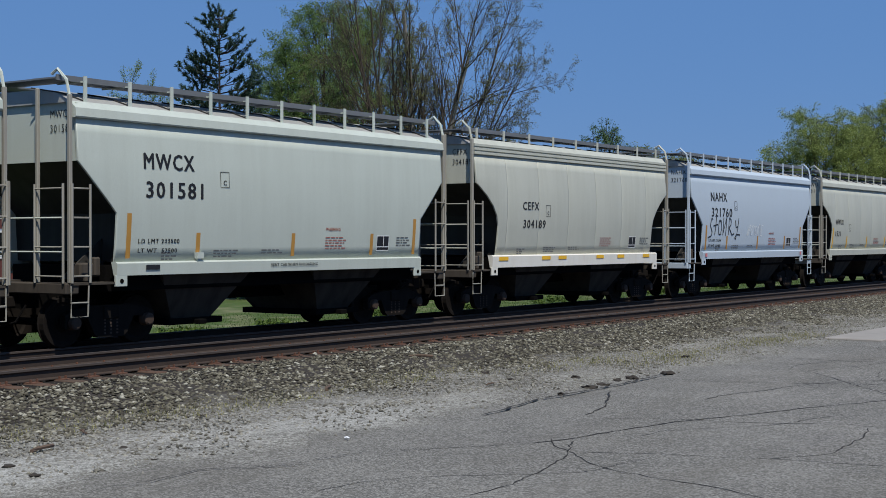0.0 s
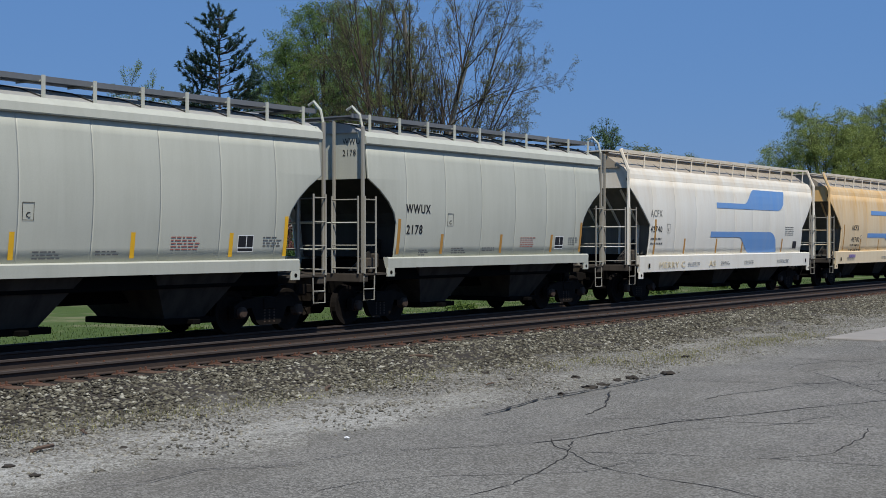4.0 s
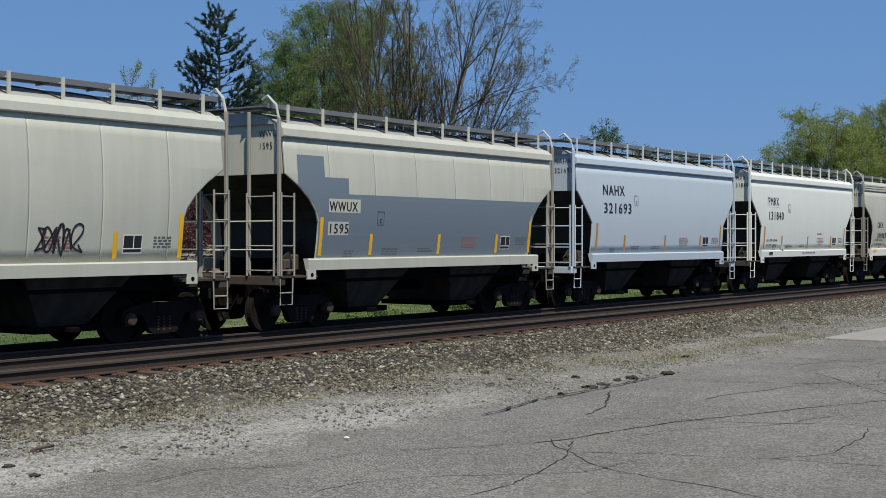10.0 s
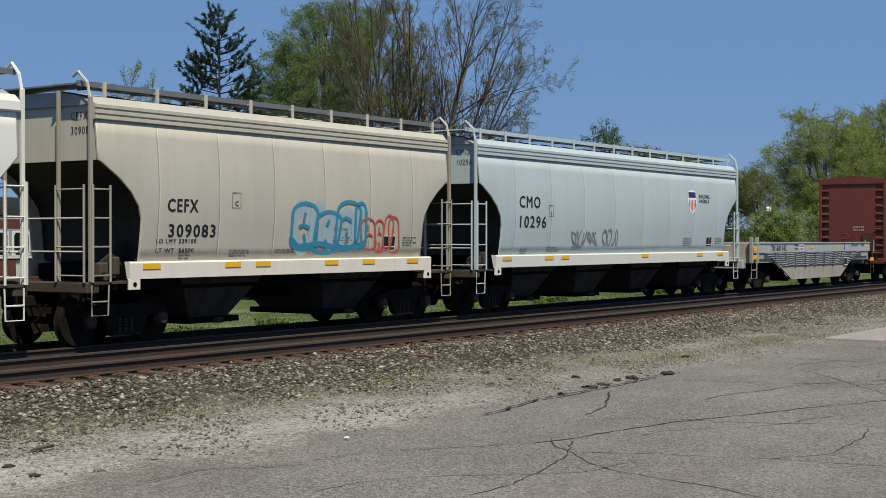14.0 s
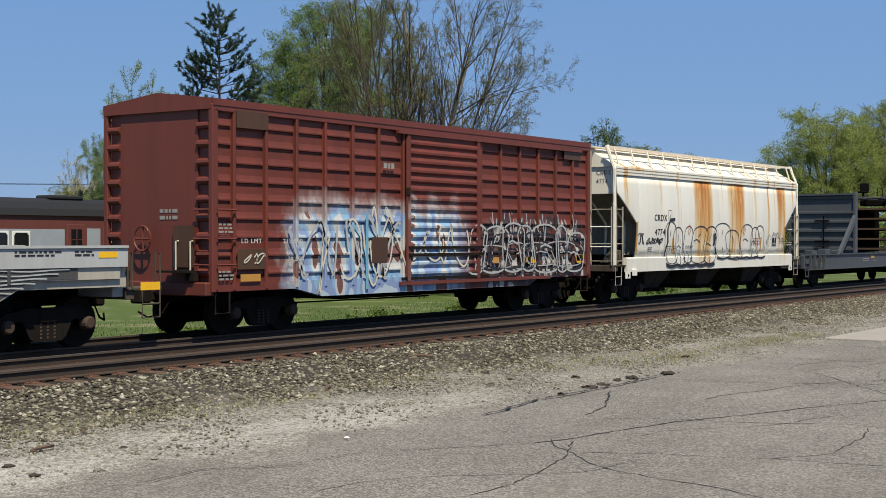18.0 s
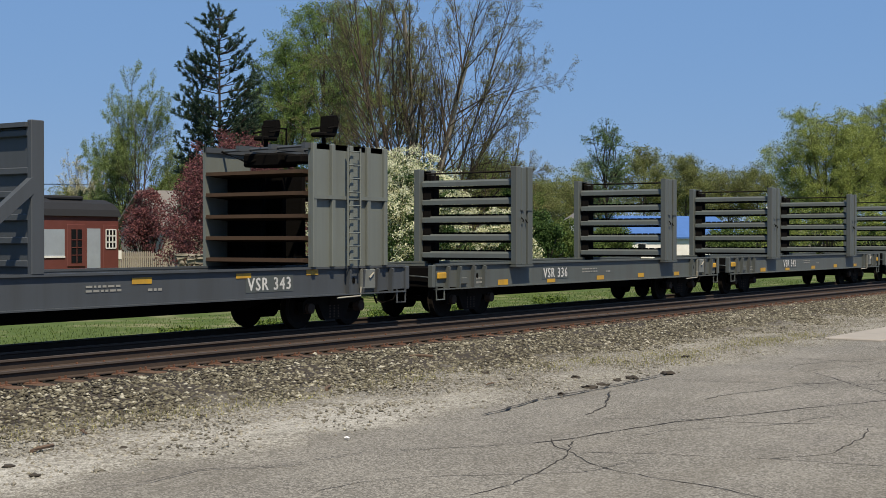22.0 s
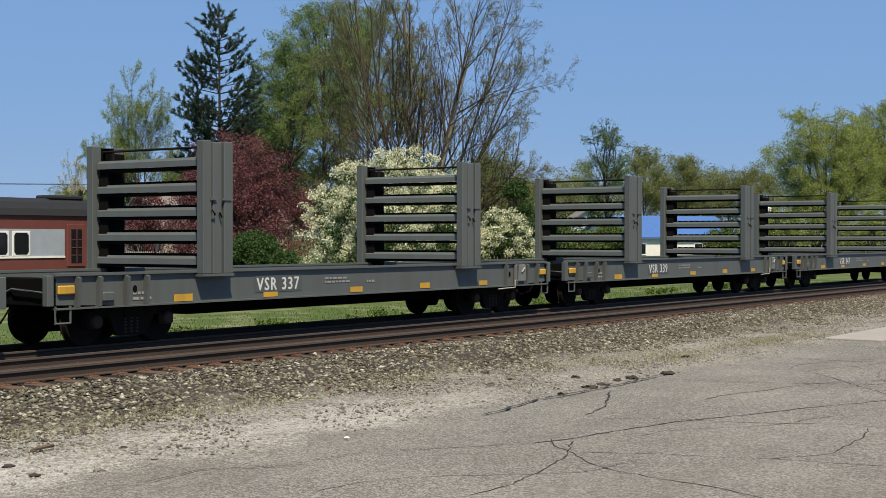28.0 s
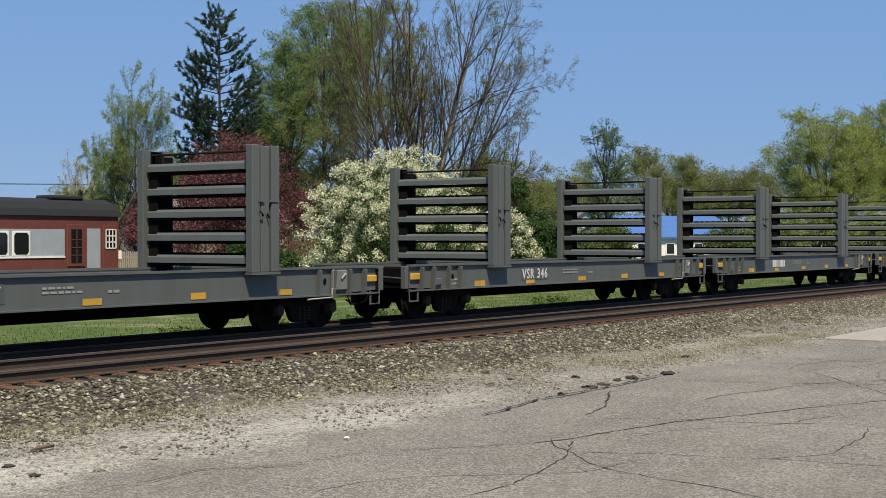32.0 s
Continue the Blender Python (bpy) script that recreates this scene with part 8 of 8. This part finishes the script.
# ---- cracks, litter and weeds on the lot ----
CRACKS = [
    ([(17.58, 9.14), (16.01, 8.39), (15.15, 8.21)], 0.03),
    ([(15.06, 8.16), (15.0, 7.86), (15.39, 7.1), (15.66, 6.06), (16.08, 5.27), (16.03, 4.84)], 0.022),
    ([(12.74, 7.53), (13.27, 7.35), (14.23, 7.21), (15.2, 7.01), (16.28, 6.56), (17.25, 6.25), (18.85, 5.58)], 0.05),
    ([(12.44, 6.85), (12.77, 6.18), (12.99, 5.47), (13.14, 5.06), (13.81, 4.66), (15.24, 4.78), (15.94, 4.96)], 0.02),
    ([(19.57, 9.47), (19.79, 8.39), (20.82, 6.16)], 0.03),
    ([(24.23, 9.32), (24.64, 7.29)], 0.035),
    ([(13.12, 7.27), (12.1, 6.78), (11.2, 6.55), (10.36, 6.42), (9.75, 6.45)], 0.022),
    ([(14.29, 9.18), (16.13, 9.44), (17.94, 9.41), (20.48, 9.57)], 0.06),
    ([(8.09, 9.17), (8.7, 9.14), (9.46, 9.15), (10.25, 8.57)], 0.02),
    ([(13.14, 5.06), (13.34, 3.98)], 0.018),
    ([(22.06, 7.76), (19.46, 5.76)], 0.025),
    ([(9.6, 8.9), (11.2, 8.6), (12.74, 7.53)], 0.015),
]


def build_lot_details():
    rnd = random.Random(17)
    tar = plain("dark_crack_filling", (0.026, 0.023, 0.020), 0.95)
    wander = []
    for k in range(16):
        x, y, a = rnd.uniform(9, 34), rnd.uniform(3.5, 9.0), rnd.choice((0.05, 0.2, -0.5, 1.1)) + rnd.gauss(0, 0.2)
        line = [(x, y)]
        for q in range(rnd.randint(4, 9)):
            a += rnd.gauss(0, 0.3)
            x, y = x + 0.55 * math.cos(a), y + 0.55 * math.sin(a)
            if y > 9.4:
                break
            line.append((x, y))
        if len(line) > 3:
            wander.append((line, rnd.uniform(0.012, 0.028)))
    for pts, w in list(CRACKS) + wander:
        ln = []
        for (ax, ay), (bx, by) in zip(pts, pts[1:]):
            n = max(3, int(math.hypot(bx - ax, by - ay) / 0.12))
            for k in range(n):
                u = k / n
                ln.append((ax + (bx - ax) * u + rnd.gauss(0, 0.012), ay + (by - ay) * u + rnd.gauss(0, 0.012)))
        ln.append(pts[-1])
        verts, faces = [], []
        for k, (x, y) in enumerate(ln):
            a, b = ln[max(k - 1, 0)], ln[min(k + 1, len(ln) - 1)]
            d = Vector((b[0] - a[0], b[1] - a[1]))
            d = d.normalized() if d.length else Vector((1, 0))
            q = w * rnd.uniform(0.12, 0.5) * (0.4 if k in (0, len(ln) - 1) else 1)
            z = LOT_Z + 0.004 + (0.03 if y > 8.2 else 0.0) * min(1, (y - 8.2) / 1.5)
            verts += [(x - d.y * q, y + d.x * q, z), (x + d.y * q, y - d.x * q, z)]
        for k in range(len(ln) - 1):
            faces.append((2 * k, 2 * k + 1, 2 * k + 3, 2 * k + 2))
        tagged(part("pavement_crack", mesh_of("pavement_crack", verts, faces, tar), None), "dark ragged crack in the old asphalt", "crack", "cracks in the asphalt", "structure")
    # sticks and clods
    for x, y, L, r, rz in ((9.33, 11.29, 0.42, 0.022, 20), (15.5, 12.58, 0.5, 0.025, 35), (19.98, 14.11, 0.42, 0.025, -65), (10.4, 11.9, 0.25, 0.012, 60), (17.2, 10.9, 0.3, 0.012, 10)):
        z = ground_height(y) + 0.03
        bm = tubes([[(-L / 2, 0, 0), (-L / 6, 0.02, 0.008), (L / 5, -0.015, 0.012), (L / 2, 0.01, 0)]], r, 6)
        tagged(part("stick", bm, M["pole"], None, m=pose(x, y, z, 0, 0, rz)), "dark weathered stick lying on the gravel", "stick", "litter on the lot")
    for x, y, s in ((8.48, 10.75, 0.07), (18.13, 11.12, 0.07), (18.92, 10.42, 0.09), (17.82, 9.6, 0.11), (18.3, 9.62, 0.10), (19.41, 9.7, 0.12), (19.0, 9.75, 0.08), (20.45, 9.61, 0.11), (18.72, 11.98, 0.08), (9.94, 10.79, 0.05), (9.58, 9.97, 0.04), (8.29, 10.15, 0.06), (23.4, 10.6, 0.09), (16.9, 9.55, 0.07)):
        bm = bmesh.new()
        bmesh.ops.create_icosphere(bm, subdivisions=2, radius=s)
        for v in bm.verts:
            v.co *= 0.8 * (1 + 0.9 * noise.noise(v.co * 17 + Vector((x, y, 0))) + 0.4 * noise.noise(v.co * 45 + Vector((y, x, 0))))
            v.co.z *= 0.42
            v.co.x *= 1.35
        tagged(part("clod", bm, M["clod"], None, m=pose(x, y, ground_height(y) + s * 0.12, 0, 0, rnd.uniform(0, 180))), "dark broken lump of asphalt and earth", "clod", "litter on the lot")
    bm = bmesh.new()
    bmesh.ops.create_icosphere(bm, subdivisions=2, radius=0.03)
    for v in bm.verts:
        v.co *= 1 + 0.4 * noise.noise(v.co * 40)
        v.co.z *= 0.5
    tagged(part("paper_scrap", bm, M["white_dec"], None, m=pose(11.78, 9.3, LOT_Z + 0.03)), "crumpled white scrap on the asphalt", "litter")
    # blades of grass: dry tufts on the gravel, green along the far verge
    r = np.random.default_rng(9)

    def blades(name, label, mat, cx, cy, hgt, seed):
        n = len(cx)
        z = np.interp(cy, [p[0] for p in PROFILE], [p[1] for p in PROFILE])
        a = r.random(n) * 6.283
        h = hgt * (0.5 + 0.8 * r.random(n))
        w = 0.006 + 0.004 * r.random(n)
        lx, ly = np.cos(a) * h * 0.5, np.sin(a) * h * 0.5
        v = np.stack([np.stack([cx - w * np.sin(a), cy + w * np.cos(a), z], -1), np.stack([cx + w * np.sin(a), cy - w * np.cos(a), z], -1), np.stack([cx + lx, cy + ly, z + h], -1)], 1).reshape(-1, 3)
        f = np.arange(3 * n).reshape(-1, 3)
        tagged(part(name, mesh_of(name, v.tolist(), f.tolist(), mat), None), label, "grass", kind="stuff")

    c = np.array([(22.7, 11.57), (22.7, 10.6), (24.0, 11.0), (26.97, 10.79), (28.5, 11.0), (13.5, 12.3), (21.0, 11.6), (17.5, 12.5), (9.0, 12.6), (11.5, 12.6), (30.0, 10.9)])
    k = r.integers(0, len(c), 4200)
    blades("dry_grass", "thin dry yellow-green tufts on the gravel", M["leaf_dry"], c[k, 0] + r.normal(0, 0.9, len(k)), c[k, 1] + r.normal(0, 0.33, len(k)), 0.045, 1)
    x = 8 + 75 * r.random(30000)
    y = 24.2 + 7.5 * r.random(30000) ** 1.5
    blades("grass", "green mown grass along the far verge", M["leaf_grass"], x, y, 0.075, 2)
    for px, py, s in ((34.5, 26.0, 0.5), (47.0, 27.0, 0.6), (29.0, 25.5, 0.35), (58.0, 27.5, 0.5), (25.5, 25.6, 0.3), (40.0, 26.5, 0.4), (66.0, 28.0, 0.6)):
        pts = [Vector((rnd.gauss(0, s), rnd.gauss(0, s * 0.6), rnd.uniform(0.05, 0.3 * s + 0.1))) for _ in range(26)]
        v, f = leaf_cloud(pts, 24, 0.14, 0.05, int(px))
        tagged(part("weed_clump", mesh_of("weed_clump", v, f, M["leaf_green"]), None, m=pose(px, py, ground_height(py))), "low green weed clump in the grass", "weed", "weeds by the track", "stuff")


M["clod"] = plain("dark_earth_clod", (0.042, 0.034, 0.026), 0.95)
M["leaf_dry"] = leaf("dry_grass_blade", (0.15, 0.15, 0.055), (0.30, 0.275, 0.13), 0.2)
M["leaf_grass"] = leaf("grass_blade", (0.03, 0.06, 0.012), (0.085, 0.13, 0.03), 0.25)
build_lot_details()


# ---- movement ----
TIMES = [0, 4, 8, 12, 16, 20, 24, 28, 32]
SPEEDS = [10.78, 10.87, 10.95, 10.97, 10.99, 11.05, 11.08, 11.06, 11.04]


def travelled(t):
    """How far the train has come after t seconds."""
    s = 0.0
    for k in range(len(TIMES) - 1):
        a, b = TIMES[k], TIMES[k + 1]
        if t <= a:
            break
        e = min(t, b)
        va = SPEEDS[k]
        ve = SPEEDS[k] + (SPEEDS[k + 1] - SPEEDS[k]) * (e - a) / (b - a)
        s += (va + ve) / 2 * (e - a)
    return s


def motions():
    for car, x0, sets in CARS:
        rows = [(t, pose(x0 - travelled(t), TRAIN_Y, 0)) for t in range(0, 33, 2)]
        walk(car, rows)
        # wheels roll while the car is within reach of the view
        t_in = t_out = None
        for k in range(321):
            x = x0 - travelled(k / 10)
            if -2 < x < 80:
                t_in = k / 10 if t_in is None else t_in
                t_out = k / 10
        for w, xc in sets:
            turn = lambda t: -math.degrees(travelled(t) / WHEEL_R)
            ts = [0.0] + ([t_in + 2 * k / 30 for k in range(int((t_out - t_in) * 15) + 1)] if t_in is not None else [])
            ts = sorted({round(t * 30) for t in ts} | {960})
            rows, a = [], 0.0
            for f in ts:
                t = f / 30
                q = Matrix.Translation((xc, 0, WHEEL_R)) @ Matrix.Rotation(math.radians(turn(min(max(t, t_in or 0), t_out or 0)) if t_in is not None else 0), 4, "Y")
                rows.append((t, q))
            walk(w, rows)


motions()
